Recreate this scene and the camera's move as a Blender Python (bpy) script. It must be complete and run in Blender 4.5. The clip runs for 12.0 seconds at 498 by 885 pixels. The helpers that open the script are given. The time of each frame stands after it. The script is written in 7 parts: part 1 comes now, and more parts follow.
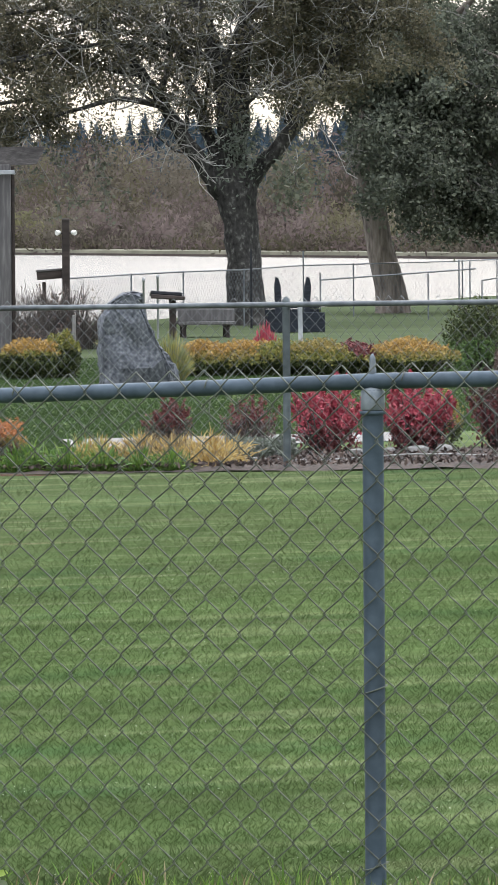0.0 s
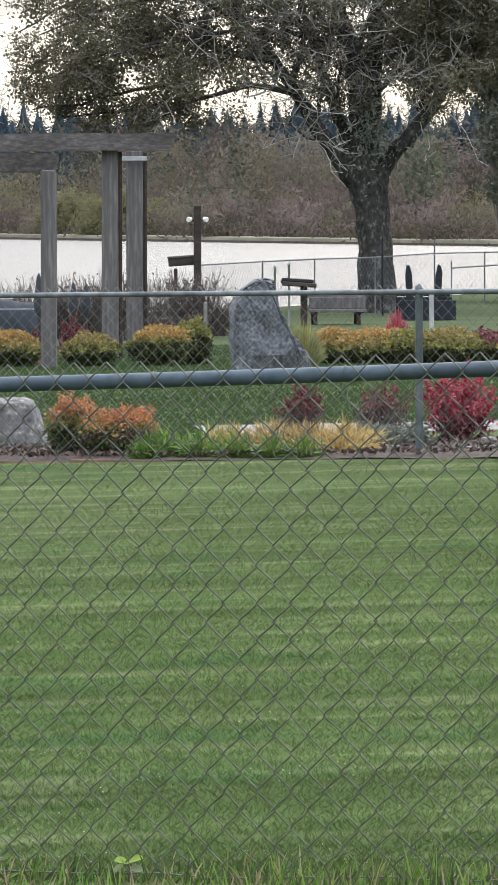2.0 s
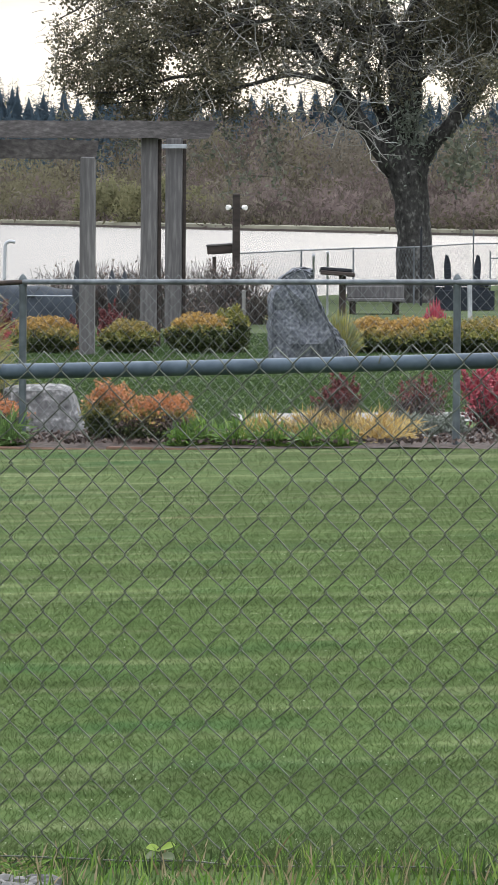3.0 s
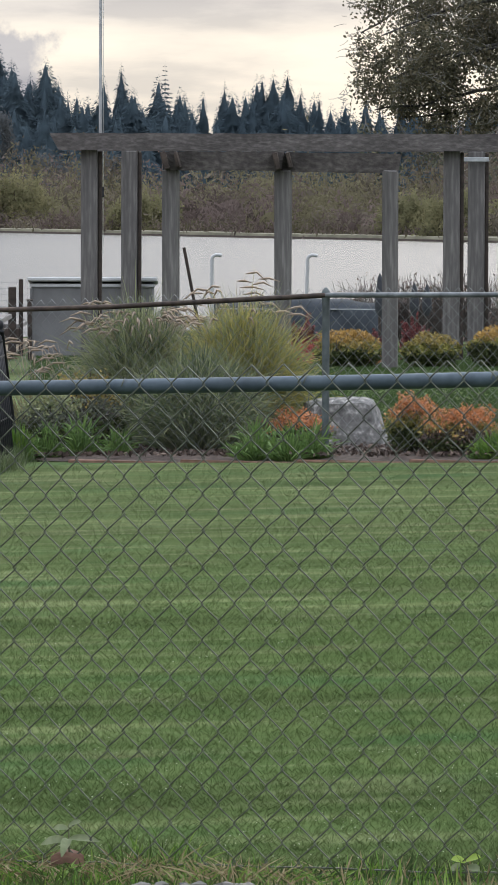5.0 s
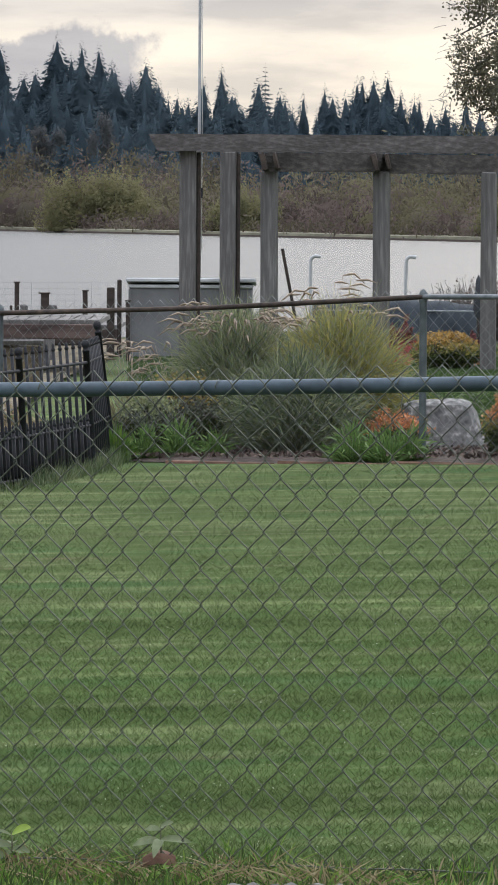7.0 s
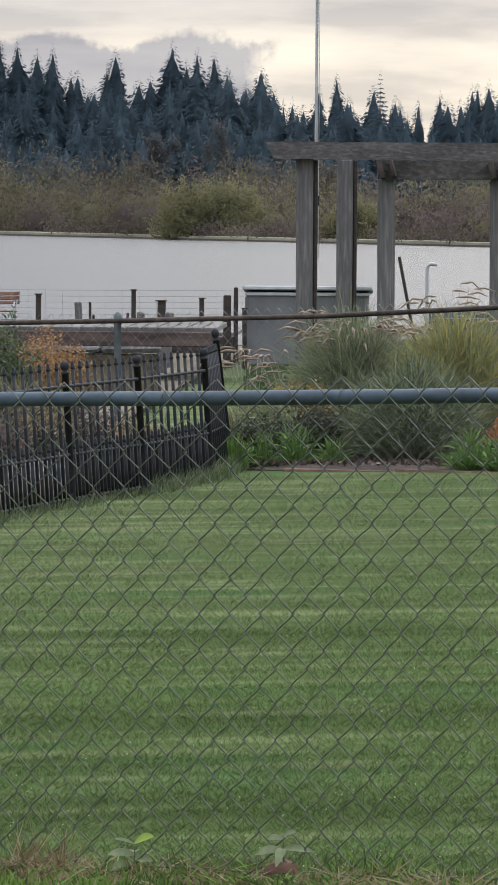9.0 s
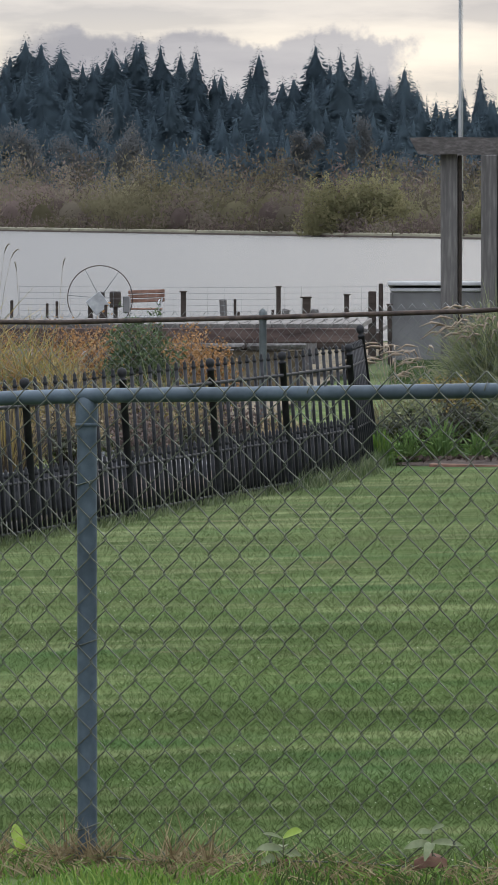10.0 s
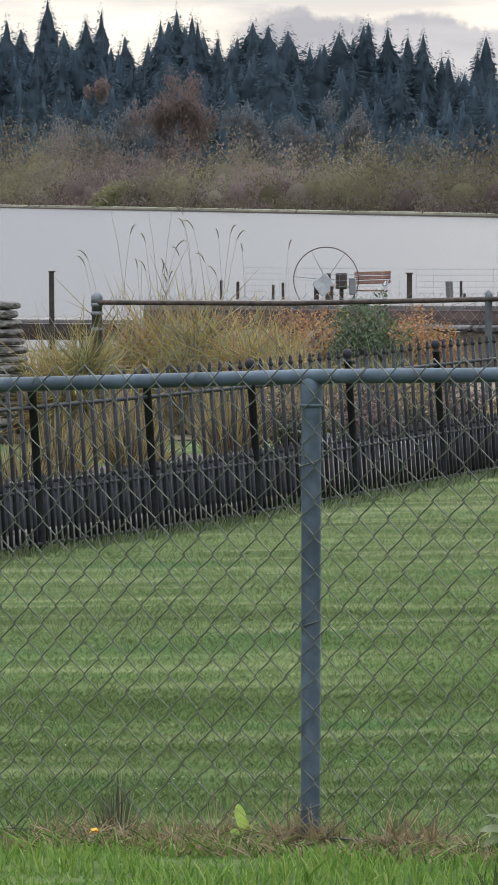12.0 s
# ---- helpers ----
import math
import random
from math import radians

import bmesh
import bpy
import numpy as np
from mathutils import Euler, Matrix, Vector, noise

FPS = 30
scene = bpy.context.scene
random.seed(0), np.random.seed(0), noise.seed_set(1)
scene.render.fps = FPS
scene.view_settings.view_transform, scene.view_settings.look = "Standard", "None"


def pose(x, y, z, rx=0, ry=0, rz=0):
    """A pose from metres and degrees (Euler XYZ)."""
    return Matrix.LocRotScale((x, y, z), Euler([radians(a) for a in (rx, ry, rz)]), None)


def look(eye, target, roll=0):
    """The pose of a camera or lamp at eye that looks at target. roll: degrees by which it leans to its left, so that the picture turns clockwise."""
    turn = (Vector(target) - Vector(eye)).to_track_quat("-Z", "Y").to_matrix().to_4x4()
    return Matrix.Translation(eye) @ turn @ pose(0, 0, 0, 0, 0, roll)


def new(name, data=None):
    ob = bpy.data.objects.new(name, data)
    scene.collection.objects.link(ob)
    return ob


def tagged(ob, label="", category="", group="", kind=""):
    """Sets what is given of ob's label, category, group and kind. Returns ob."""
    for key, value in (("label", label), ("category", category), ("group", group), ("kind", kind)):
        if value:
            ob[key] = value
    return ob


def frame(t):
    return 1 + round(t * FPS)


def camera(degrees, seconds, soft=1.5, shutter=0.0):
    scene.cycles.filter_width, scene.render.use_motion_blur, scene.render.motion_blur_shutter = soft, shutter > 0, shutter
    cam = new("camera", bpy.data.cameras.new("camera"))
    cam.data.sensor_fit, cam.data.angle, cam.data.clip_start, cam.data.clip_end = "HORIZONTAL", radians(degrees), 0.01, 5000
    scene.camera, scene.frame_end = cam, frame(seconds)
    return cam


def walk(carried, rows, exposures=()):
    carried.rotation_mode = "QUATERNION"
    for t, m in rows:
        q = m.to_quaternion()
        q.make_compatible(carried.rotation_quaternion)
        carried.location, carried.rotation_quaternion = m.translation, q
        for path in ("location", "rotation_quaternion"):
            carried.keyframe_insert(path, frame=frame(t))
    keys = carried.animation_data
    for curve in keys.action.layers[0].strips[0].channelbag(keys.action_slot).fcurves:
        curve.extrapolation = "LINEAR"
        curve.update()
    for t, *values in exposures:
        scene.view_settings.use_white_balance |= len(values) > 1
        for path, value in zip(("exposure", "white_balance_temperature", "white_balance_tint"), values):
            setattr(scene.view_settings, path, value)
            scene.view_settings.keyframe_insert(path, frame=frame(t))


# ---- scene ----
# ---- camera: a long lens on a slow hand-held pan ----
cam = camera(4.209, 12.0, soft=1.6)


def hold(x, z, pan, tilt, roll):
    """The hand-held camera: small shifts in metres, turn to the right, dip and lean in degrees."""
    return pose(x, 0, z, 90 - tilt, 0, -pan) @ pose(0, 0, 0, 0, 0, roll)


walk(cam, [
    (0.0, hold(0.0190, 1.6073, 4.1045, 1.9948, -0.418)),
    (0.5, hold(0.0081, 1.6057, 3.4193, 2.0152, -0.202)),
    (1.0, hold(0.0018, 1.6050, 3.2983, 2.0150, -0.454)),
    (1.5, hold(0.0003, 1.6053, 3.2830, 2.0530, -0.406)),
    (2.0, hold(-0.0006, 1.6037, 3.0118, 2.0949, -0.143)),
    (2.5, hold(0.0030, 1.6032, 2.9700, 2.1514, -0.076)),
    (2.7, hold(0.0034, 1.6031, 2.9213, 2.1648, 0.145)),
    (4.3, hold(-0.0070, 1.6082, 1.4642, 2.3078, 0.581)),
    (4.5, hold(-0.0092, 1.6074, 0.9498, 2.2090, 0.337)),
    (5.0, hold(-0.0023, 1.5980, 0.1386, 2.0874, 0.184)),
    (5.5, hold(0.0082, 1.5925, 0.0000, 1.9910, -0.000)),
    (6.0, hold(0.0116, 1.5890, -0.1039, 1.9789, -0.049)),
    (6.5, hold(0.0122, 1.5912, -0.2902, 2.0424, -0.031)),
    (7.0, hold(0.0118, 1.5987, -0.7000, 2.0811, 0.346)),
    (7.5, hold(0.0073, 1.6012, -1.0356, 2.1030, 0.459)),
    (7.7, hold(0.0058, 1.6067, -1.1963, 2.1029, 0.582)),
    (9.3, hold(-0.0107, 1.6001, -1.7045, 2.0174, 0.379)),
    (9.5, hold(-0.0056, 1.5975, -1.7504, 2.0215, 0.345)),
    (10.0, hold(-0.0098, 1.5974, -2.9024, 2.0548, -0.016)),
    (10.5, hold(-0.0161, 1.5930, -3.9383, 2.1388, 0.294)),
    (11.0, hold(-0.0149, 1.5959, -4.7291, 2.2072, 0.382)),
    (11.5, hold(-0.0100, 1.5950, -4.7923, 2.2045, 0.342)),
    (12.0, hold(-0.0061, 1.5950, -4.8128, 2.2099, 0.110)),
], exposures=[(0, 0.66), (0.5, 0.73), (1.0, 0.61), (2.5, 0.62), (4.5, 0.38), (5.0, 0.24), (5.5, 0.22), (6.0, 0.26), (7.5, 0.20), (9.5, 0.20), (10.0, 0.22), (10.5, 0.28), (11, 0.46), (12, 0.50)])

# ---- world and light ----
world = bpy.data.worlds.new("evening_sky")
scene.world = world
world.use_nodes = True
wn, wl = world.node_tree.nodes, world.node_tree.links
wn.clear()
sky = wn.new("ShaderNodeTexSky")
sky.sky_type = "NISHITA"
sky.sun_disc = False
sky.sun_elevation, sky.sun_rotation = radians(14), radians(12)
sky.air_density, sky.dust_density = 1.2, 2.0
geo_w = wn.new("ShaderNodeTexCoord")
stretch = wn.new("ShaderNodeMapping")
stretch.inputs["Scale"].default_value = (9, 9, 46)
stretch.inputs["Location"].default_value = (0.4, 0.0, 0.3)
cloud_n = wn.new("ShaderNodeTexNoise")
cloud_n.inputs["Scale"].default_value = 2.2
cloud_n.inputs["Detail"].default_value = 7
cloud_n.inputs["Roughness"].default_value = 0.55


def ramp_of(nodes, stops):
    r = nodes.new("ShaderNodeValToRGB")
    els = r.color_ramp.elements
    while len(els) < len(stops):
        els.new(0.5)
    for e, (pos, col) in zip(els, stops):
        e.position, e.color = pos, (*col, 1)
    return r


# cloud deck: cream low over the horizon, grey above, brightest overhead
deck = ramp_of(wn, ((0.0, (0.92, 0.83, 0.70)), (0.0235, (0.905, 0.85, 0.75)), (0.0272, (0.77, 0.745, 0.70)), (0.032, (0.58, 0.58, 0.585)), (0.06, (0.43, 0.45, 0.485)), (0.2, (0.43, 0.455, 0.50)), (0.36, (0.68, 0.71, 0.77)), (1.0, (0.80, 0.83, 0.89))))
streaks = ramp_of(wn, ((0.36, (0.66, 0.69, 0.75)), (0.46, (0.86, 0.87, 0.90)), (0.58, (1.0, 1.0, 1.0))))
axes = wn.new("ShaderNodeSeparateXYZ")
gain = wn.new("ShaderNodeMapRange")
gain.inputs["From Min"].default_value, gain.inputs["From Max"].default_value = 0.15, 0.8
gain.inputs["To Min"].default_value, gain.inputs["To Max"].default_value = 1.0, 3.55
cloudy, lit = wn.new("ShaderNodeVectorMath"), wn.new("ShaderNodeVectorMath")
cloudy.operation, lit.operation = "MULTIPLY", "SCALE"
sky_k = wn.new("ShaderNodeVectorMath")
sky_k.operation = "SCALE"
sky_k.inputs["Scale"].default_value = 0.08
mix_w = wn.new("ShaderNodeMix")
mix_w.data_type = "RGBA"
mix_w.inputs["Factor"].default_value = 0.97
bg = wn.new("ShaderNodeBackground")
bg.inputs["Strength"].default_value = 1.0
out_w = wn.new("ShaderNodeOutputWorld")
wl.new(geo_w.outputs["Generated"], stretch.inputs["Vector"])
wl.new(stretch.outputs["Vector"], cloud_n.inputs["Vector"])
wl.new(cloud_n.outputs["Fac"], streaks.inputs["Fac"])
wl.new(geo_w.outputs["Generated"], axes.inputs["Vector"])
# a grey bank of cumulus standing behind the forest, with a lumpy top
lumpy = wn.new("ShaderNodeTexNoise")
lumpy.inputs["Scale"].default_value, lumpy.inputs["Detail"].default_value, lumpy.inputs["Roughness"].default_value = 90, 6, 0.6
wl.new(geo_w.outputs["Generated"], lumpy.inputs["Vector"])


def sums(op, a, b):
    m = wn.new("ShaderNodeMath")
    m.operation = op
    for i, v in enumerate((a, b)):
        if isinstance(v, (int, float)):
            m.inputs[i].default_value = v
        else:
            wl.new(v, m.inputs[i])
    return m.outputs[0]


def stepped(v, lo, hi):
    m = wn.new("ShaderNodeMapRange")
    m.interpolation_type = "SMOOTHSTEP"
    m.inputs["From Min"].default_value, m.inputs["From Max"].default_value = lo, hi
    wl.new(v, m.inputs["Value"])
    return m.outputs["Result"]


swell = sums("MULTIPLY", sums("SUBTRACT", lumpy.outputs["Fac"], 0.5), 0.011)
rim_h = sums("SUBTRACT", sums("ADD", axes.outputs["Z"], swell), 0.0242)
rim_x = sums("ADD", axes.outputs["X"], sums("MULTIPLY", swell, 1.6))
bank_f = sums("MULTIPLY", stepped(rim_h, 0.0006, -0.0010), stepped(rim_x, -0.0255, -0.0290))
bank_f = sums("MULTIPLY", bank_f, stepped(rim_x, -0.088, -0.080))
bank_mix = wn.new("ShaderNodeMix")
bank_mix.data_type = "RGBA"
bank_mix.inputs["B"].default_value = (0.44, 0.46, 0.505, 1)
wl.new(sums("MULTIPLY", bank_f, 0.97), bank_mix.inputs["Factor"])
wl.new(axes.outputs["Z"], deck.inputs["Fac"])
wl.new(axes.outputs["Z"], gain.inputs["Value"])
wl.new(deck.outputs["Color"], bank_mix.inputs["A"])
wl.new(bank_mix.outputs["Result"], cloudy.inputs[0])
wl.new(streaks.outputs["Color"], cloudy.inputs[1])
wl.new(cloudy.outputs["Vector"], lit.inputs[0])
wl.new(gain.outputs["Result"], lit.inputs["Scale"])
wl.new(sky.outputs["Color"], sky_k.inputs[0])
wl.new(sky_k.outputs["Vector"], mix_w.inputs["A"])
wl.new(lit.outputs["Vector"], mix_w.inputs["B"])
wl.new(mix_w.outputs["Result"], bg.inputs["Color"])
wl.new(bg.outputs["Background"], out_w.inputs["Surface"])

sun_data = bpy.data.lights.new("veiled_sun", "SUN")
sun_data.energy, sun_data.angle, sun_data.color = 0.8, radians(25), (1.0, 0.93, 0.82)
sun = new("veiled_sun", sun_data)
sun.matrix_world = look((0, 0, 50), (-10, -48, 27))


# ---- materials ----
def material(name, cols, scale=8.0, rough=0.8, bump=0.2, metal=0.0, big=0.6, island=0.0, per_object=0.0, soft=0.0, stretch=(1, 1, 1), spec=0.3):
    """A grainy surface: cols blend by fine noise, are toned by broad noise and may vary piece by piece."""
    m = bpy.data.materials.new(name)
    m.use_nodes = True
    n, l = m.node_tree.nodes, m.node_tree.links
    b = n["Principled BSDF"]
    b.inputs["Roughness"].default_value, b.inputs["Metallic"].default_value = rough, metal
    b.inputs["Specular IOR Level"].default_value = spec
    tc, mp = n.new("ShaderNodeTexCoord"), n.new("ShaderNodeMapping")
    mp.inputs["Scale"].default_value = stretch
    l.new(tc.outputs["Object"], mp.inputs["Vector"])
    fine, broad = n.new("ShaderNodeTexNoise"), n.new("ShaderNodeTexNoise")
    fine.inputs["Scale"].default_value, fine.inputs["Detail"].default_value = scale, 6
    broad.inputs["Scale"].default_value, broad.inputs["Detail"].default_value = scale * 0.13, 3
    for t in (fine, broad):
        l.new(mp.outputs["Vector"], t.inputs["Vector"])
    fac = n.new("ShaderNodeMapRange")
    fac.inputs["From Min"].default_value, fac.inputs["From Max"].default_value = 0.3, 0.7
    l.new(fine.outputs["Fac"], fac.inputs["Value"])
    value = fac.outputs["Result"]
    if island or per_object:
        if island:
            g = n.new("ShaderNodeNewGeometry")
            rnd = g.outputs["Random Per Island"]
        else:
            g = n.new("ShaderNodeObjectInfo")
            rnd = g.outputs["Random"]
        mx = n.new("ShaderNodeMix")
        mx.inputs["Factor"].default_value = island or per_object
        l.new(value, mx.inputs["A"])
        l.new(rnd, mx.inputs["B"])
        value = mx.outputs["Result"]
    ramp = n.new("ShaderNodeValToRGB")
    els = ramp.color_ramp.elements
    while len(els) < len(cols):
        els.new(0.5)
    for i, c in enumerate(cols):
        els[i].position = i / (len(cols) - 1)
        els[i].color = (*c, 1)
    l.new(value, ramp.inputs["Fac"])
    tone = n.new("ShaderNodeMapRange")
    tone.inputs["From Min"].default_value, tone.inputs["From Max"].default_value = 0.25, 0.75
    tone.inputs["To Min"].default_value, tone.inputs["To Max"].default_value = 1 - big * 0.6, 1 + big * 0.4
    l.new(broad.outputs["Fac"], tone.inputs["Value"])
    mul = n.new("ShaderNodeVectorMath")
    mul.operation = "SCALE"
    l.new(ramp.outputs["Color"], mul.inputs[0])
    l.new(tone.outputs["Result"], mul.inputs["Scale"])
    l.new(mul.outputs["Vector"], b.inputs["Base Color"])
    if bump:
        bp = n.new("ShaderNodeBump")
        bp.inputs["Strength"].default_value, bp.inputs["Distance"].default_value = bump, 0.3 / scale
        l.new(fine.outputs["Fac"], bp.inputs["Height"])
        l.new(bp.outputs["Normal"], b.inputs["Normal"])
    if soft:
        tr, ad = n.new("ShaderNodeBsdfTranslucent"), n.new("ShaderNodeMixShader")
        ad.inputs["Fac"].default_value = soft
        l.new(mul.outputs["Vector"], tr.inputs["Color"])
        l.new(b.outputs["BSDF"], ad.inputs[1])
        l.new(tr.outputs["BSDF"], ad.inputs[2])
        l.new(ad.outputs["Shader"], n["Material Output"].inputs["Surface"])
    return m


galv = material("galvanised_steel", ((0.044, 0.063, 0.082), (0.074, 0.099, 0.124)), 30, 0.62, 0.06, 0.0, 0.6, spec=0.25)
# olive tint painted in for the lawn's reflection on the steel
galv_wire = material("galvanised_wire", ((0.05, 0.058, 0.042), (0.104, 0.112, 0.09)), 60, 0.5, 0.0, 0.2, 0.6, spec=0.4)
wire_old = material("weathered_wire", ((0.13, 0.14, 0.14), (0.22, 0.23, 0.23)), 60, 0.55, 0.0, 0.2, 0.6, spec=0.4)
cap_m = material("aluminium_cap", ((0.10, 0.12, 0.14), (0.20, 0.22, 0.23)), 40, 0.5, 0.1, 0.1, 0.6)
galv_old = material("weathered_galvanised", ((0.075, 0.085, 0.093), (0.16, 0.175, 0.188)), 14, 0.6, 0.1, 0.0, 0.7)
post_old = material("dull_green_grey_post", ((0.05, 0.062, 0.066), (0.10, 0.117, 0.122)), 14, 0.6, 0.1, 0.0, 0.7)
rusty = material("rusty_pipe", ((0.026, 0.021, 0.02), (0.085, 0.062, 0.05)), 20, 0.8, 0.2, 0.2)
black_iron = material("black_painted_iron", ((0.014, 0.015, 0.018), (0.030, 0.031, 0.035)), 25, 0.65, 0.1, spec=0.15)
wood_grey = material("weathered_timber", ((0.078, 0.074, 0.074), (0.098, 0.093, 0.092), (0.15, 0.143, 0.14)), 11, 0.85, 0.4, stretch=(3, 3, 0.3))
wood_beam = material("weathered_beam", ((0.062, 0.056, 0.056), (0.085, 0.077, 0.076), (0.13, 0.12, 0.117)), 14, 0.85, 0.4, stretch=(1.1, 3, 3))
# mossy stain, darkened further to paint the shade on the lower beams
wood_stained_shaded = material("shaded_mossy_beam", ((0.036, 0.032, 0.031), (0.056, 0.05, 0.048), (0.088, 0.08, 0.075)), 12, 0.9, 0.5, big=0.9, stretch=(1.2, 3, 2))
wood_dark = material("dark_timber", ((0.02, 0.016, 0.014), (0.055, 0.042, 0.036)), 7, 0.8, 0.3, stretch=(0.4, 2, 2))
wood_red = material("redbrown_slats", ((0.09, 0.045, 0.03), (0.2, 0.11, 0.08)), 12, 0.7, 0.2)
dock_wood = material("dock_boards", ((0.075, 0.07, 0.068), (0.16, 0.152, 0.147)), 6, 0.85, 0.3, per_object=0.5)
def lawn_material(name, piece=0.0, clear=0.0):
    """Mown grass: fine grain, hand-wide tufts, arm-wide green and straw patches, and broad mowing tones."""
    m = bpy.data.materials.new(name)
    m.use_nodes = True
    n, l = m.node_tree.nodes, m.node_tree.links
    b = n["Principled BSDF"]
    b.inputs["Roughness"].default_value, b.inputs["Specular IOR Level"].default_value = 0.95, 0.0
    tc = n.new("ShaderNodeTexCoord")

    def field(scale, stretch_, detail, lo, hi):
        mp, t, r = n.new("ShaderNodeMapping"), n.new("ShaderNodeTexNoise"), n.new("ShaderNodeMapRange")
        mp.inputs["Scale"].default_value = stretch_
        t.inputs["Scale"].default_value, t.inputs["Detail"].default_value = scale, detail
        r.inputs["From Min"].default_value, r.inputs["From Max"].default_value = lo, hi
        l.new(tc.outputs["Object"], mp.inputs["Vector"])
        l.new(mp.outputs["Vector"], t.inputs["Vector"])
        l.new(t.outputs["Fac"], r.inputs["Value"])
        return r.outputs["Result"]

    def blend(fac, a, c):
        x = n.new("ShaderNodeMix")
        x.data_type = "RGBA"
        l.new(fac, x.inputs["Factor"])
        for slot, v in (("A", a), ("B", c)):
            if isinstance(v, tuple):
                x.inputs[slot].default_value = (*v, 1)
            else:
                l.new(v, x.inputs[slot])
        return x.outputs["Result"]

    tuft = field(5.0, (0.6, 1.7, 1), 5, 0.28, 0.72)
    col = blend(tuft, (0.0455, 0.0735, 0.0255), (0.0775, 0.1050, 0.0400))
    col = blend(field(1.9, (0.42, 1.9, 1), 4, 0.51, 0.65), col, (0.1040, 0.1290, 0.0580))
    col = blend(field(0.9, (0.7, 1.2, 1.7), 3, 0.56, 0.74), col, (0.0444, 0.0834, 0.0310))
    col = blend(field(2.3, (0.5, 1.2, 2.3), 3, 0.66, 0.80), col, (0.1139, 0.1112, 0.0600))
    # painted dew sheen: paler away from the fence; dull rough grass by the lake
    ax, dist = n.new("ShaderNodeSeparateXYZ"), n.new("ShaderNodeMath")
    dist.operation = "MULTIPLY_ADD"
    dist.inputs[1].default_value = -1.3
    l.new(tc.outputs["Object"], ax.inputs["Vector"])
    l.new(ax.outputs["X"], dist.inputs[0])
    l.new(ax.outputs["Y"], dist.inputs[2])
    pale, sheen_wash = n.new("ShaderNodeMapRange"), n.new("ShaderNodeVectorMath")
    pale.inputs["From Min"].default_value, pale.inputs["From Max"].default_value = 24, 37
    sheen_wash.operation = "MULTIPLY"
    sheen_wash.inputs[1].default_value = (1.30, 1.19, 1.40)
    l.new(dist.outputs[0], pale.inputs["Value"])
    l.new(col, sheen_wash.inputs[0])
    col = blend(pale.outputs["Result"], col, sheen_wash.outputs["Vector"])
    lake = n.new("ShaderNodeMapRange")
    lake.inputs["From Min"].default_value, lake.inputs["From Max"].default_value, lake.inputs["To Max"].default_value = 62, 78, 0.8
    l.new(ax.outputs["Y"], lake.inputs["Value"])
    col = blend(lake.outputs["Result"], col, (0.060, 0.072, 0.043))
    tone = n.new("ShaderNodeMapRange")
    tone.inputs["To Min"].default_value, tone.inputs["To Max"].default_value = 0.74, 1.14
    l.new(field(0.45, (0.35, 2.0, 1), 2, 0.3, 0.7), tone.inputs["Value"])
    mul = n.new("ShaderNodeVectorMath")
    mul.operation = "SCALE"
    l.new(col, mul.inputs[0])
    l.new(tone.outputs["Result"], mul.inputs["Scale"])
    col = mul.outputs["Vector"]
    if piece:
        g, pr, pm = n.new("ShaderNodeNewGeometry"), n.new("ShaderNodeMapRange"), n.new("ShaderNodeVectorMath")
        pr.inputs["To Min"].default_value, pr.inputs["To Max"].default_value = 1 - piece, 1 + piece
        pm.operation = "SCALE"
        l.new(g.outputs["Random Per Island"], pr.inputs["Value"])
        l.new(col, pm.inputs[0])
        l.new(pr.outputs["Result"], pm.inputs["Scale"])
        col = pm.outputs["Vector"]
    l.new(col, b.inputs["Base Color"])
    if clear:
        tr, ad = n.new("ShaderNodeBsdfTranslucent"), n.new("ShaderNodeMixShader")
        ad.inputs["Fac"].default_value = clear
        l.new(col, tr.inputs["Color"])
        l.new(b.outputs["BSDF"], ad.inputs[1])
        l.new(tr.outputs["BSDF"], ad.inputs[2])
        l.new(ad.outputs["Shader"], n["Material Output"].inputs["Surface"])
    return m


grass_ground = lawn_material("lawn_soil")
blade_far = material("far_grass_blades", ((0.042, 0.068, 0.027), (0.05, 0.078, 0.032), (0.058, 0.088, 0.038)), 2.0, 0.95, 0.0, island=0.04, soft=0.45, big=0.4, stretch=(0.2, 1, 1), spec=0.0)
meadow_soil = material("straw_littered_soil", ((0.045, 0.036, 0.026), (0.10, 0.08, 0.05), (0.17, 0.14, 0.085)), 5, 0.95, 0.8)
mulch = material("bark_mulch", ((0.022, 0.016, 0.014), (0.06, 0.045, 0.038), (0.11, 0.085, 0.07)), 28, 0.95, 0.9)
chips = material("mulch_chips", ((0.02, 0.015, 0.013), (0.07, 0.05, 0.042), (0.16, 0.12, 0.10)), 20, 0.95, 0.0, island=0.85)
concrete = material("pale_concrete", ((0.16, 0.153, 0.143), (0.23, 0.222, 0.21)), 12, 0.9, 0.2)
grey_stone = material("dark_grey_stone", ((0.035, 0.039, 0.047), (0.085, 0.092, 0.106), (0.122, 0.129, 0.146), (0.23, 0.24, 0.258)), 34, 0.85, 1.0, big=0.35)
granite = material("pale_granite", ((0.07, 0.07, 0.07), (0.13, 0.128, 0.126), (0.17, 0.167, 0.164), (0.42, 0.41, 0.40)), 24, 0.9, 0.9, big=0.45)
pebble_m = material("river_pebble", ((0.045, 0.045, 0.044), (0.10, 0.097, 0.09), (0.17, 0.162, 0.148)), 20, 0.75, 0.15, per_object=0.7)
white_pvc = material("white_plastic", ((0.6, 0.6, 0.58), (0.72, 0.72, 0.7)), 8, 0.5, 0.0)
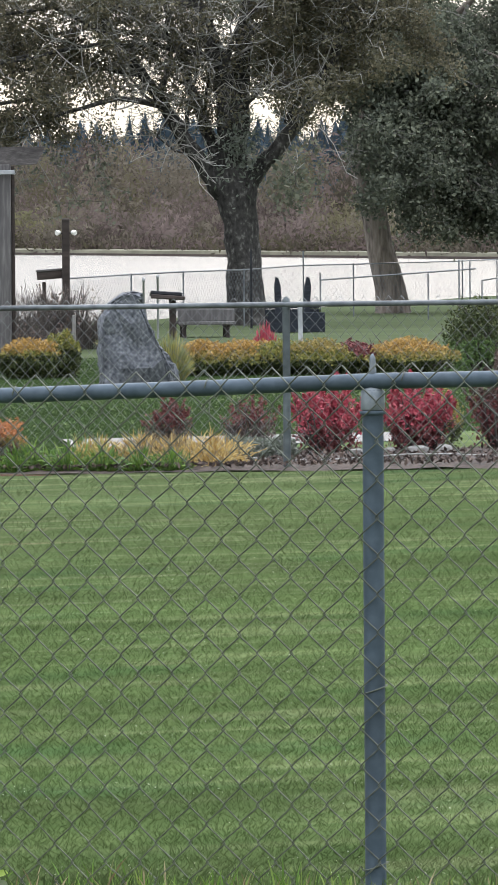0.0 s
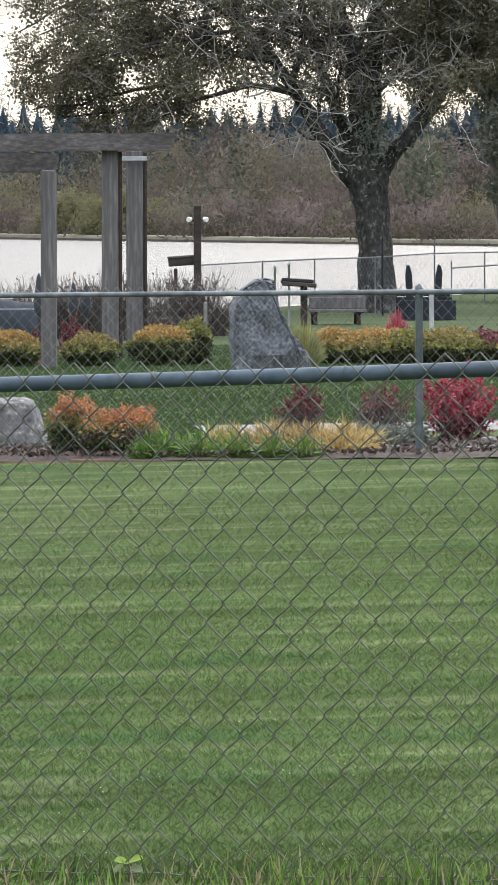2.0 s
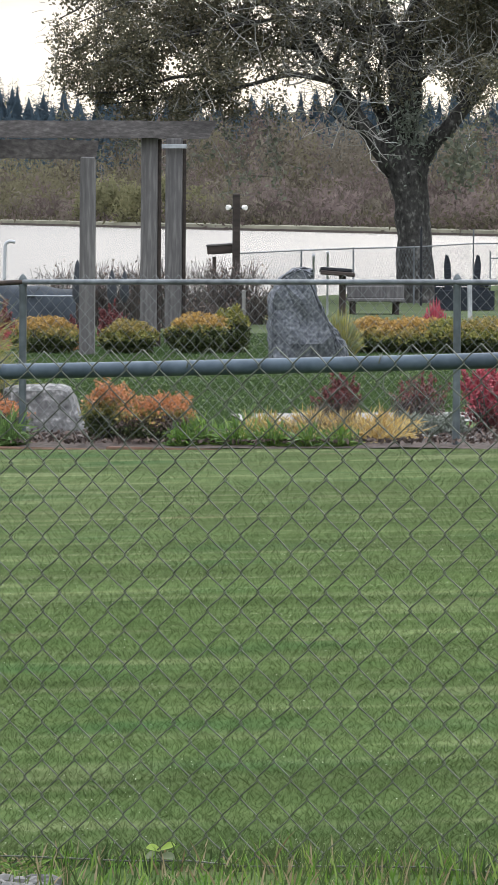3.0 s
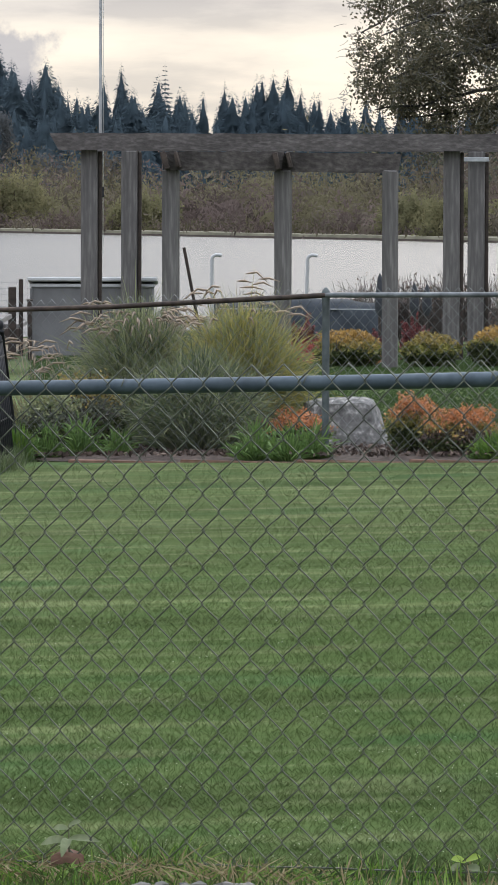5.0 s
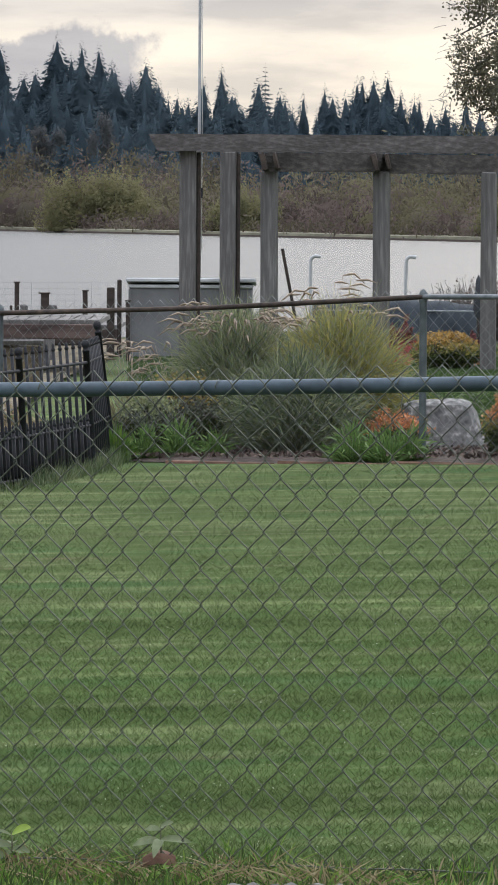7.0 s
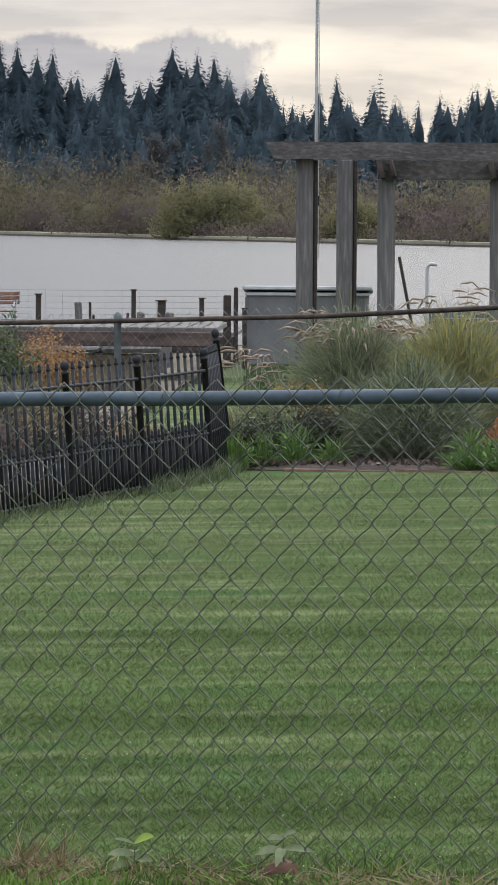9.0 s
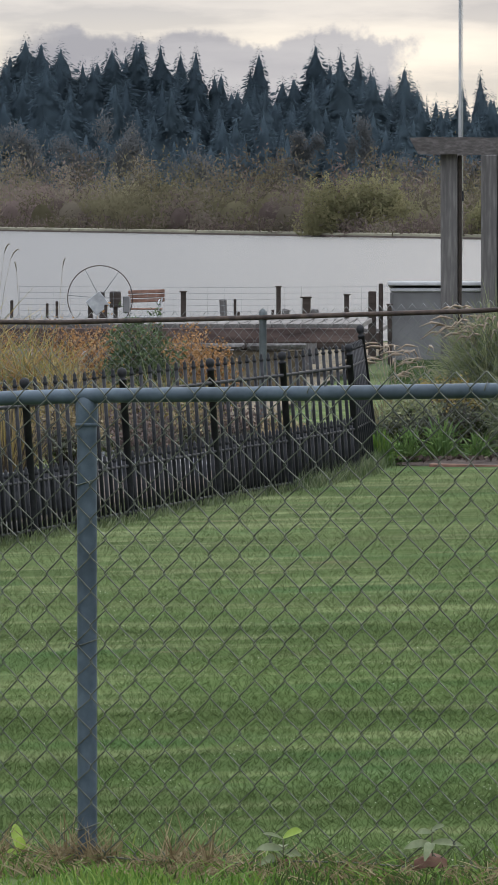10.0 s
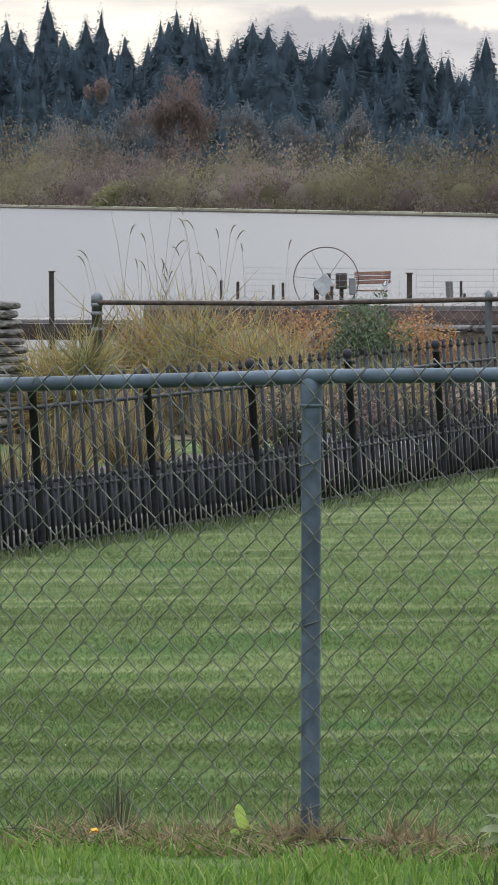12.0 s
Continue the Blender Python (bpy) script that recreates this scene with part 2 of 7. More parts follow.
white_lamp = material("white_lamp_housing", ((0.75, 0.73, 0.68), (0.85, 0.83, 0.8)), 8, 0.4, 0.0)
box_paint = material("grey_box_paint", ((0.125, 0.126, 0.13), (0.16, 0.161, 0.166)), 5, 0.7, 0.05, spec=0.2)
lid_paint = material("pale_box_lid", ((0.32, 0.33, 0.34), (0.42, 0.43, 0.44)), 6, 0.5, 0.05)
pole_m = material("flagpole_aluminium", ((0.28, 0.29, 0.30), (0.38, 0.39, 0.40)), 8, 0.5, 0.0, 0.0)
bark = material("fissured_bark", ((0.016, 0.015, 0.014), (0.034, 0.032, 0.03), (0.05, 0.048, 0.044), (0.15, 0.145, 0.135)), 12, 0.95, 1.0, stretch=(1.3, 1.3, 0.8))
bark_warm = material("brown_bark", ((0.085, 0.07, 0.06), (0.17, 0.145, 0.122), (0.25, 0.215, 0.185)), 8, 0.95, 0.9, stretch=(2, 2, 0.4))
twig_m = material("lichened_twigs", ((0.07, 0.067, 0.06), (0.15, 0.145, 0.13), (0.30, 0.295, 0.27)), 2, 0.95, 0.0, island=0.7)
twig_bare = material("bare_grey_twigs", ((0.04, 0.034, 0.03), (0.11, 0.095, 0.086)), 4, 0.95, 0.0, island=0.7)
SOFT = 0.25
leaf_tree = material("autumn_tree_leaves", ((0.066, 0.066, 0.044), (0.12, 0.114, 0.075), (0.215, 0.185, 0.12)), 3, 0.8, 0.0, island=0.85, soft=0.4, spec=0.1)
leaf_dark = material("dark_tree_leaves", ((0.075, 0.088, 0.068), (0.13, 0.142, 0.105), (0.22, 0.225, 0.165)), 3, 0.75, 0.0, island=0.8, soft=0.35, spec=0.1)
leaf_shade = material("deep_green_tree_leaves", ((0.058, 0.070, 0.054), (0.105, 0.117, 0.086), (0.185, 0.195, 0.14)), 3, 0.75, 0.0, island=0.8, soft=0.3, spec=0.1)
leaf_red = material("crimson_leaves", ((0.22, 0.03, 0.05), (0.44, 0.075, 0.11), (0.58, 0.17, 0.19)), 5, 0.6, 0.0, island=0.8, soft=0.4)
leaf_darkred = material("dark_red_leaves", ((0.08, 0.03, 0.032), (0.16, 0.05, 0.052), (0.27, 0.10, 0.095)), 5, 0.65, 0.0, island=0.8, soft=SOFT)
leaf_orange = material("orange_shrub_leaves", ((0.26, 0.11, 0.045), (0.50, 0.20, 0.085), (0.62, 0.33, 0.18)), 5, 0.65, 0.0, island=0.8, soft=0.35)
leaf_russet = material("russet_leaves", ((0.155, 0.08, 0.036), (0.30, 0.16, 0.062), (0.42, 0.255, 0.12)), 5, 0.7, 0.0, island=0.8, soft=0.3)
leaf_amber = material("amber_shrub_leaves", ((0.20, 0.125, 0.04), (0.38, 0.235, 0.07), (0.52, 0.35, 0.12)), 5, 0.65, 0.0, island=0.8, soft=0.35)
leaf_gold = material("golden_shrub_leaves", ((0.13, 0.12, 0.042), (0.26, 0.21, 0.07), (0.40, 0.29, 0.10)), 5, 0.65, 0.0, island=0.8, soft=0.35)
leaf_yelgreen = material("yellow_green_leaves", ((0.085, 0.10, 0.026), (0.20, 0.205, 0.055), (0.35, 0.30, 0.09)), 5, 0.65, 0.0, island=0.8, soft=0.3)
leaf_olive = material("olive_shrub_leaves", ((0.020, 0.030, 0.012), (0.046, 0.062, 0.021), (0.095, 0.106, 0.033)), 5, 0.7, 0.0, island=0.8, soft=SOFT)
leaf_green = material("green_leaves", ((0.05, 0.10, 0.03), (0.11, 0.185, 0.06), (0.19, 0.27, 0.10)), 5, 0.6, 0.0, island=0.8, soft=SOFT)
leaf_purple = material("purple_brown_leaves", ((0.06, 0.045, 0.042), (0.12, 0.085, 0.075), (0.19, 0.14, 0.11)), 5, 0.7, 0.0, island=0.8, soft=SOFT)
blade_lawn = lawn_material("mown_grass_blades", 0.28, 0.5)
glint_speck = material("pale_glint_specks", ((0.24, 0.27, 0.16), (0.36, 0.39, 0.27), (0.55, 0.58, 0.48)), 2, 0.7, 0.0, island=0.9, soft=0.3)
blade_rough = material("long_grass_blades", ((0.06, 0.13, 0.02), (0.12, 0.22, 0.035), (0.22, 0.28, 0.07)), 1.2, 0.65, 0.0, island=0.8, soft=0.3)
blade_fresh = material("fresh_strap_leaves", ((0.07, 0.13, 0.035), (0.13, 0.22, 0.06), (0.22, 0.32, 0.10)), 1.2, 0.65, 0.0, island=0.8, soft=0.3)
blade_dry = material("dry_grass_blades", ((0.13, 0.095, 0.05), (0.25, 0.20, 0.115), (0.36, 0.30, 0.19)), 1.2, 0.9, 0.0, island=0.8, soft=0.3)
blade_gold = material("golden_grass_blades", ((0.30, 0.17, 0.06), (0.52, 0.38, 0.14), (0.66, 0.56, 0.28)), 2, 0.8, 0.0, island=0.8, soft=0.35)
blade_orn = material("ornamental_grass_blades", ((0.13, 0.165, 0.085), (0.24, 0.275, 0.14), (0.38, 0.38, 0.23)), 2, 0.75, 0.0, island=0.8, soft=0.45)
blade_grass2 = material("dark_grass_blades", ((0.055, 0.08, 0.045), (0.12, 0.15, 0.085), (0.22, 0.24, 0.15)), 2, 0.8, 0.0, island=0.8, soft=0.4)
blade_yel = material("yellowing_grass_blades", ((0.17, 0.175, 0.05), (0.33, 0.305, 0.095), (0.5, 0.43, 0.18)), 2, 0.75, 0.0, island=0.8, soft=0.45)
blade_reed = material("straw_reed_blades", ((0.12, 0.122, 0.042), (0.28, 0.215, 0.07), (0.44, 0.355, 0.16)), 2, 0.8, 0.0, island=0.9, soft=0.35)
plume_m = material("buff_grass_plumes", ((0.25, 0.19, 0.14), (0.46, 0.38, 0.30)), 6, 0.9, 0.0, island=0.6, soft=0.3)
blade_grey = material("grey_green_foliage", ((0.09, 0.11, 0.085), (0.17, 0.19, 0.155), (0.27, 0.29, 0.25)), 4, 0.8, 0.0, island=0.7, soft=0.2)
scrub_olive = material("yellowing_willow", ((0.15, 0.148, 0.086), (0.205, 0.196, 0.108), (0.26, 0.24, 0.134)), 0.5, 0.95, 0.0, island=0.12, soft=0.5, spec=0.0)
# blue distance haze is mixed into the fir colour
fir_m = material("hazed_fir_foliage", ((0.059, 0.086, 0.108), (0.072, 0.1015, 0.124), (0.084, 0.116, 0.137)), 0.02, 1.0, 0.0, island=0.07, soft=0.5, spec=0.0)
# paled and greyed for the haze over that distance
rust_tree = material("rusty_maple_foliage", ((0.125, 0.104, 0.10), (0.158, 0.124, 0.114), (0.195, 0.143, 0.123)), 0.05, 0.95, 0.0, island=0.4, soft=0.5, spec=0.0)
reed_edge = material("pale_reed_edge", ((0.11, 0.105, 0.072), (0.19, 0.18, 0.13)), 0.4, 0.95, 0.0)
lead_m = material("dark_weed_cloth", ((0.026, 0.029, 0.035), (0.058, 0.063, 0.072)), 14, 0.8, 0.4)
panel_m = material("grey_board", ((0.24, 0.255, 0.27), (0.38, 0.395, 0.41)), 14, 0.8, 0.2)

water_m = bpy.data.materials.new("lake_water")
water_m.use_nodes = True
nw, lw = water_m.node_tree.nodes, water_m.node_tree.links
bw = nw["Principled BSDF"]
bw.inputs["Base Color"].default_value = (0.03, 0.035, 0.04, 1)
bw.inputs["Roughness"].default_value = 0.24
bw.inputs["IOR"].default_value = 1.33
tw = nw.new("ShaderNodeTexCoord")
mw = nw.new("ShaderNodeMapping")
mw.inputs["Scale"].default_value = (0.5, 0.09, 1)
rip = nw.new("ShaderNodeTexNoise")
rip.inputs["Scale"].default_value, rip.inputs["Detail"].default_value = 3.0, 5
bwn = nw.new("ShaderNodeBump")
bwn.inputs["Strength"].default_value, bwn.inputs["Distance"].default_value = 0.2, 0.08
lw.new(tw.outputs["Object"], mw.inputs["Vector"])
lw.new(mw.outputs["Vector"], rip.inputs["Vector"])
lw.new(rip.outputs["Fac"], bwn.inputs["Height"])
lw.new(bwn.outputs["Normal"], bw.inputs["Normal"])


# ---- building helpers ----
def mesh_of(name, verts, faces, mat, smooth=False):
    me = bpy.data.meshes.new(name)
    me.from_pydata([tuple(v) for v in verts], [], faces)
    me.materials.append(mat)
    if smooth:
        for p in me.polygons:
            p.use_smooth = True
    me.update()
    return me


def part(name, me, parent=None, label="", at=None, kind=""):
    ob = new(name, me)
    if at is not None:
        ob.matrix_basis = at
    if parent is not None:
        ob.parent = parent
    return tagged(ob, label, kind=kind)


def thing(name, x, y, z, label, category, group="", kind="", rz=0):
    ob = new(name)
    ob.matrix_basis = pose(x, y, z, 0, 0, rz)
    ob.empty_display_size = 0.1
    return tagged(ob, label, category, group, kind)


def tubes(paths, sides=5):
    """Vertices and faces of tapered tubes: each path is a list of (point, radius)."""
    V, Fc = [], []
    ring = [(math.cos(2 * math.pi * k / sides), math.sin(2 * math.pi * k / sides)) for k in range(sides)]
    for path in paths:
        start = len(V)
        n = len(path)
        for i, (p, r) in enumerate(path):
            p = Vector(p)
            d = Vector(path[min(i + 1, n - 1)][0]) - Vector(path[max(i - 1, 0)][0])
            if d.length < 1e-9:
                d = Vector((0, 0, 1))
            d.normalize()
            u = d.cross(Vector((0.31, 0.95, 0.05)))
            if u.length < 1e-3:
                u = d.cross(Vector((1, 0, 0)))
            u.normalize()
            w = d.cross(u)
            for cx, cy in ring:
                V.append(p + u * (cx * r) + w * (cy * r))
        for i in range(n - 1):
            for k in range(sides):
                a, b = start + i * sides + k, start + i * sides + (k + 1) % sides
                Fc.append((a, b, b + sides, a + sides))
        first, last = start, start + (n - 1) * sides
        if sides > 5:  # ends with edges of their own, so that shading stays straight
            V += V[first:first + sides] + V[last:last + sides]
            first = len(V) - 2 * sides
            last = first + sides
        Fc.append(tuple(first + k for k in reversed(range(sides))))
        Fc.append(tuple(last + k for k in range(sides)))
    return V, Fc


def tube_mesh(name, paths, mat, sides=5, smooth=True):
    V, Fc = tubes(paths, sides)
    return mesh_of(name, V, Fc, mat, smooth)


def pipe(name, a, b, r, mat, parent=None, sides=10, label=""):
    return part(name, tube_mesh(name, [[(a, r), (b, r)]], mat, sides), parent, label)


def turned(name, profile, mat, sides=14):
    """A solid of revolution about z: profile is (radius, z) from the foot up."""
    V, Fc = [], []
    for r, z in profile:
        for k in range(sides):
            t = 2 * math.pi * k / sides
            V.append((r * math.cos(t), r * math.sin(t), z))
    for i in range(len(profile) - 1):
        for k in range(sides):
            a, b = i * sides + k, i * sides + (k + 1) % sides
            Fc.append((a, b, b + sides, a + sides))
    n = (len(profile) - 1) * sides
    V += V[:sides] + V[n:n + sides]
    Fc.append(tuple(n + sides + k for k in reversed(range(sides))))
    Fc.append(tuple(n + 2 * sides + k for k in range(sides)))
    return mesh_of(name, V, Fc, mat, True)


def slab(name, sx, sy, sz, mat, bevel=0.01, wob=0.0, seed=1):
    """A bevelled board or block, centred, slightly worn."""
    bm = bmesh.new()
    bmesh.ops.create_cube(bm, size=1)
    for v in bm.verts:
        v.co = Vector((v.co.x * sx, v.co.y * sy, v.co.z * sz))
    bmesh.ops.bevel(bm, geom=bm.edges[:], offset=min(bevel, 0.3 * min(sx, sy, sz)), segments=1, affect="EDGES")
    if wob:
        rnd = random.Random(seed)
        for v in bm.verts:
            v.co += Vector((rnd.uniform(-wob, wob), rnd.uniform(-wob, wob), rnd.uniform(-wob, wob)))
    me = bpy.data.meshes.new(name)
    bm.to_mesh(me)
    bm.free()
    me.materials.append(mat)
    return me


def crown_normals(me, normals):
    """Shades loose leaves as one soft crown: each vertex takes the crown's outward direction."""
    me.polygons.foreach_set("use_smooth", np.ones(len(me.polygons), dtype=bool))
    me.normals_split_custom_set_from_vertices(normals.tolist())
    me.update()


def leaf_mesh(name, centres, size, mat, rng, long=1.6, droop=0.0, out=None):
    """Small leaves at the centres, each turned its own way; out gives the crown's outward direction at each."""
    c = np.asarray(centres, float)
    n = len(c)
    d = rng.normal(size=(n, 3))
    d[:, 2] -= droop
    d /= np.linalg.norm(d, axis=1)[:, None]
    u = np.cross(d, rng.normal(size=(n, 3)))
    u /= np.linalg.norm(u, axis=1)[:, None] + 1e-9
    s = size * rng.uniform(0.6, 1.4, (n, 1))
    V = np.empty((n, 4, 3))
    V[:, 0] = c - d * s * long * 0.5
    V[:, 1] = c + u * s * 0.5
    V[:, 2] = c + d * s * long * 0.5
    V[:, 3] = c - u * s * 0.5
    if out is not None:
        out = out / (np.linalg.norm(out, axis=1)[:, None] + 1e-9)
        face = np.cross(V[:, 1] - V[:, 0], V[:, 3] - V[:, 0])
        face /= np.linalg.norm(face, axis=1)[:, None] + 1e-12
        wrong = (face * out).sum(1) < 0
        V[wrong] = V[wrong][:, ::-1]
        face[wrong] *= -1
        out = out + 0.35 * face
        out /= np.linalg.norm(out, axis=1)[:, None] + 1e-9
    me = bpy.data.meshes.new(name)
    me.vertices.add(4 * n)
    me.vertices.foreach_set("co", V.ravel())
    me.loops.add(4 * n)
    me.loops.foreach_set("vertex_index", np.arange(4 * n))
    me.polygons.add(n)
    me.polygons.foreach_set("loop_start", np.arange(n) * 4)
    me.materials.append(mat)
    me.update(calc_edges=True)
    me.validate()
    if out is not None and len(me.vertices) == 4 * n:
        crown_normals(me, np.repeat(out, 4, axis=0))
    return me


def blade_mesh(name, base, tip, bend, width, mat, rng, segs=3):
    """Tapering grass blades from base to tip, sagging by bend along the way."""
    base, tip = np.asarray(base, float), np.asarray(tip, float)
    n = len(base)
    side = np.cross(tip - base, rng.normal(size=(n, 3)))
    side /= np.linalg.norm(side, axis=1)[:, None] + 1e-9
    V = np.empty((n, 2 * segs + 1, 3))
    w = np.broadcast_to(np.asarray(width, float), (n,))[:, None]
    for k in range(segs):
        t = k / segs
        p = base + (tip - base) * t
        p = p + np.array([0, 0, 1.0]) * (np.asarray(bend)[:, None] * 4 * t * (1 - t))
        V[:, 2 * k] = p - side * w * 0.5 * (1 - 0.6 * t)
        V[:, 2 * k + 1] = p + side * w * 0.5 * (1 - 0.6 * t)
    V[:, 2 * segs] = tip
    faces = []
    nv = 2 * segs + 1
    o = np.arange(n) * nv
    quads = np.concatenate([np.stack([o + 2 * k, o + 2 * k + 1, o + 2 * k + 3, o + 2 * k + 2], 1) for k in range(segs - 1)]) if segs > 1 else np.zeros((0, 4), int)
    tris = np.stack([o + 2 * segs - 2, o + 2 * segs - 1, o + 2 * segs], 1)
    me = bpy.data.meshes.new(name)
    me.vertices.add(n * nv)
    me.vertices.foreach_set("co", V.ravel())
    me.loops.add(quads.size + tris.size)
    me.loops.foreach_set("vertex_index", np.concatenate([quads.ravel(), tris.ravel()]))
    me.polygons.add(len(quads) + len(tris))
    me.polygons.foreach_set("loop_start", np.concatenate([np.arange(len(quads)) * 4, quads.size + np.arange(len(tris)) * 3]))
    me.materials.append(mat)
    me.update(calc_edges=True)
    me.validate()
    return me


def rock_mesh(name, sx, sy, sz, mat, seed, rough=0.18, flat=0.0, detail=3):
    bm = bmesh.new()
    bmesh.ops.create_icosphere(bm, subdivisions=detail, radius=1)
    off = Vector((seed * 3.7, seed * 1.3, seed * 2.1))
    for v in bm.verts:
        d = 1 + rough * noise.noise(v.co * 1.3 + off) * 2 + rough * 0.6 * noise.noise(v.co * 3.5 + off)
        c = v.co * d
        for ax in range(3):  # squared shoulders
            c[ax] = math.copysign(abs(c[ax]) ** (0.72), c[ax])
        v.co = Vector((c.x * sx, c.y * sy, c.z * sz))
        if flat and v.co.z > flat * sz:
            v.co.z = flat * sz + (v.co.z - flat * sz) * 0.15
    me = bpy.data.meshes.new(name)
    bm.to_mesh(me)
    bm.free()
    me.materials.append(mat)
    return me


def lerp_table(v, table):
    for (a, p), (b, q) in zip(table, table[1:]):
        if v <= b:
            return p + (q - p) * max(0.0, (v - a) / (b - a))
    return table[-1][1]


def bank(x):
    """How far off the lake's near bank runs."""
    return 100 + 3.2 * max(-40, min(60, x))


def ground(x, y):
    """Height of the ground: a lawn that dips gently towards the lake."""
    cx = max(-6.0, min(6.0, x))
    side = lerp_table(y, ((0, 0.0), (14, 0.031), (18, 0.031), (31, 0.024), (44, 0.02), (60, 0.006), (90, 0.0)))
    z = lerp_table(y, ((0, 0.0), (14, -0.02), (22, -0.035), (31, -0.06), (40, -0.088), (47, -0.105), (66, -0.15), (76, -0.25), (132, -0.42), (400, -0.42))) + side * cx
    over = y - bank(x)
    if over > 0:
        z -= min(2.2, over * 0.7)
    return z

tarp_m = material("slate_tarpaulin", ((0.025, 0.03, 0.037), (0.045, 0.053, 0.062)), 5, 0.9, 0.1, spec=0.1)
hose_m = material("grey_hose", ((0.26, 0.26, 0.25), (0.4, 0.4, 0.39)), 8, 0.6, 0.0)
leaf_pine = material("dark_conifer_needles", ((0.03, 0.052, 0.026), (0.065, 0.10, 0.045), (0.13, 0.17, 0.08)), 5, 0.7, 0.0, island=0.8, soft=0.25)
stalk_m = material("dry_reed_stalks", ((0.09, 0.078, 0.058), (0.19, 0.165, 0.12)), 4, 0.9, 0.0, island=0.5)
dead_leaf_m = material("withered_leaf", ((0.20, 0.115, 0.095), (0.34, 0.21, 0.17)), 30, 0.85, 0.3, soft=0.3)


# ---- ground, lake, far shore ----
def grid_mesh(name, xs, ys, height, mat):
    V = [(x, y, height(x, y)) for y in ys for x in xs]
    w = len(xs)
    Fc = [(j * w + i, j * w + i + 1, (j + 1) * w + i + 1, (j + 1) * w + i) for j in range(len(ys) - 1) for i in range(w - 1)]
    return mesh_of(name, V, Fc, mat, True)


def spread(stops):
    out = []
    for a, b, s in stops:
        k = max(1, round((b - a) / s))
        out += [a + (b - a) * i / k for i in range(k)]
    return out + [stops[-1][1]]


def far_shore(x):
    """How far off the lake's far shore runs."""
    return 525 - 2.8 * max(-150, min(120, x))


def land(x, y):
    f = y - far_shore(x)
    if f > -6:
        return min(-1.58, -2.6 + (f + 6) * 0.12)
    return ground(x, y)


gx = spread([(-2500, -400, 300), (-400, -60, 40), (-60, -12, 6), (-12, 16, 0.7), (16, 60, 5), (60, 400, 40), (400, 2500, 300)])
gy = spread([(-400, -40, 60), (-40, 10, 10), (10, 60, 1.0), (60, 150, 2.5), (150, 400, 20), (400, 1000, 8), (1000, 1700, 60), (1700, 4500, 400)])
tagged(part("ground", grid_mesh("ground", gx, gy, land, grass_ground)), "mown lawn ground sloping gently down to the lake", "ground", kind="structure")
tagged(part("water", mesh_of("water", [(-2500, 20, -1.62), (2500, 20, -1.62), (2500, 3000, -1.62), (-2500, 3000, -1.62)], [(0, 1, 2, 3)], water_m)), "calm pale grey lake water under an evening sky", "lake", kind="structure")


def sheet(name, pts_front, pts_back, lift, mat, label, category, bump=0.0):
    """A bed or strip laid on the ground between two edges, given as (x, y)."""
    V, n = [], len(pts_front)
    rows = 6
    for j in range(rows + 1):
        for (ax, ay), (bx, by) in zip(pts_front, pts_back):
            x, y = ax + (bx - ax) * j / rows, ay + (by - ay) * j / rows
            h = lift * (0.15 if j in (0, rows) else 1) + bump * noise.noise(Vector((x * 4, y * 4, 0)))
            V.append((x, y, ground(x, y) + h))
    Fc = [(j * n + i, j * n + i + 1, (j + 1) * n + i + 1, (j + 1) * n + i) for j in range(rows) for i in range(n - 1)]
    return tagged(part(name, mesh_of(name, V, Fc, mat, True)), label, category, kind="structure")


bed_x = [-1.6 + 0.25 * i for i in range(42)]
sheet("garden_bed", [(x, 43.05 - 0.47 * x + 0.05 * math.sin(3 * x)) for x in bed_x], [(x, 46.2 - 0.40 * x + 0.1 * math.sin(2 * x)) for x in bed_x], 0.035, mulch, "dark bark mulch garden bed along the chain-link fence", "garden bed", 0.02)
rng = np.random.default_rng(4)
cx = rng.uniform(-1.5, 8, 9000)
cy = 43.1 - 0.45 * cx + rng.uniform(0, 1, 9000) ** 1.6 * 2.6
tagged(part("mulch_chips", leaf_mesh("mulch_chips", [(x, y, ground(x, y) + 0.04 + 0.015 * rng.random()) for x, y in zip(cx, cy)], 0.017, chips, rng, 2.4)), "loose brown bark chips strewn over the bed", "mulch", kind="stuff")

px = [2.15 + 0.30 * i for i in range(9)]
sheet("path", [(x, 47.0 - 0.12 * (x - 2)) for x in px], [(x, 48.6 - 0.12 * (x - 2)) for x in px], 0.03, concrete, "pale concrete garden path behind the bed", "path")

# edging boards along the front of the bed
for i in range(4):
    x0, x1 = -1.05 + i * 0.72, -1.05 + (i + 1) * 0.72 - 0.015
    y0, y1 = 42.93 - 0.47 * x0, 42.93 - 0.47 * x1
    edge = thing("edging_board", (x0 + x1) / 2, (y0 + y1) / 2, ground(x0, y0) - 0.01, "red-brown wooden edging board along the garden bed", "edging", "bed edging", rz=math.degrees(math.atan2(y1 - y0, x1 - x0)))
    part("board", slab("board", math.hypot(x1 - x0, y1 - y0), 0.035, 0.06, wood_red, 0.006, 0.004, i), edge)

# grass of the near lawn, denser towards the camera, with mowing stripes
rng = np.random.default_rng(11)
n = 520000
gyv = 15.0 + (42.9 - 15.0) * rng.random(n) ** 1.15
gxv = (rng.random(n) * 2 - 1) * (0.135 * gyv) - 0.009 * gyv
keep = (gyv < 42.9 - 0.45 * gxv) & (gyv > 16.1 - 0.52 * gxv)
gxv, gyv = gxv[keep], gyv[keep]
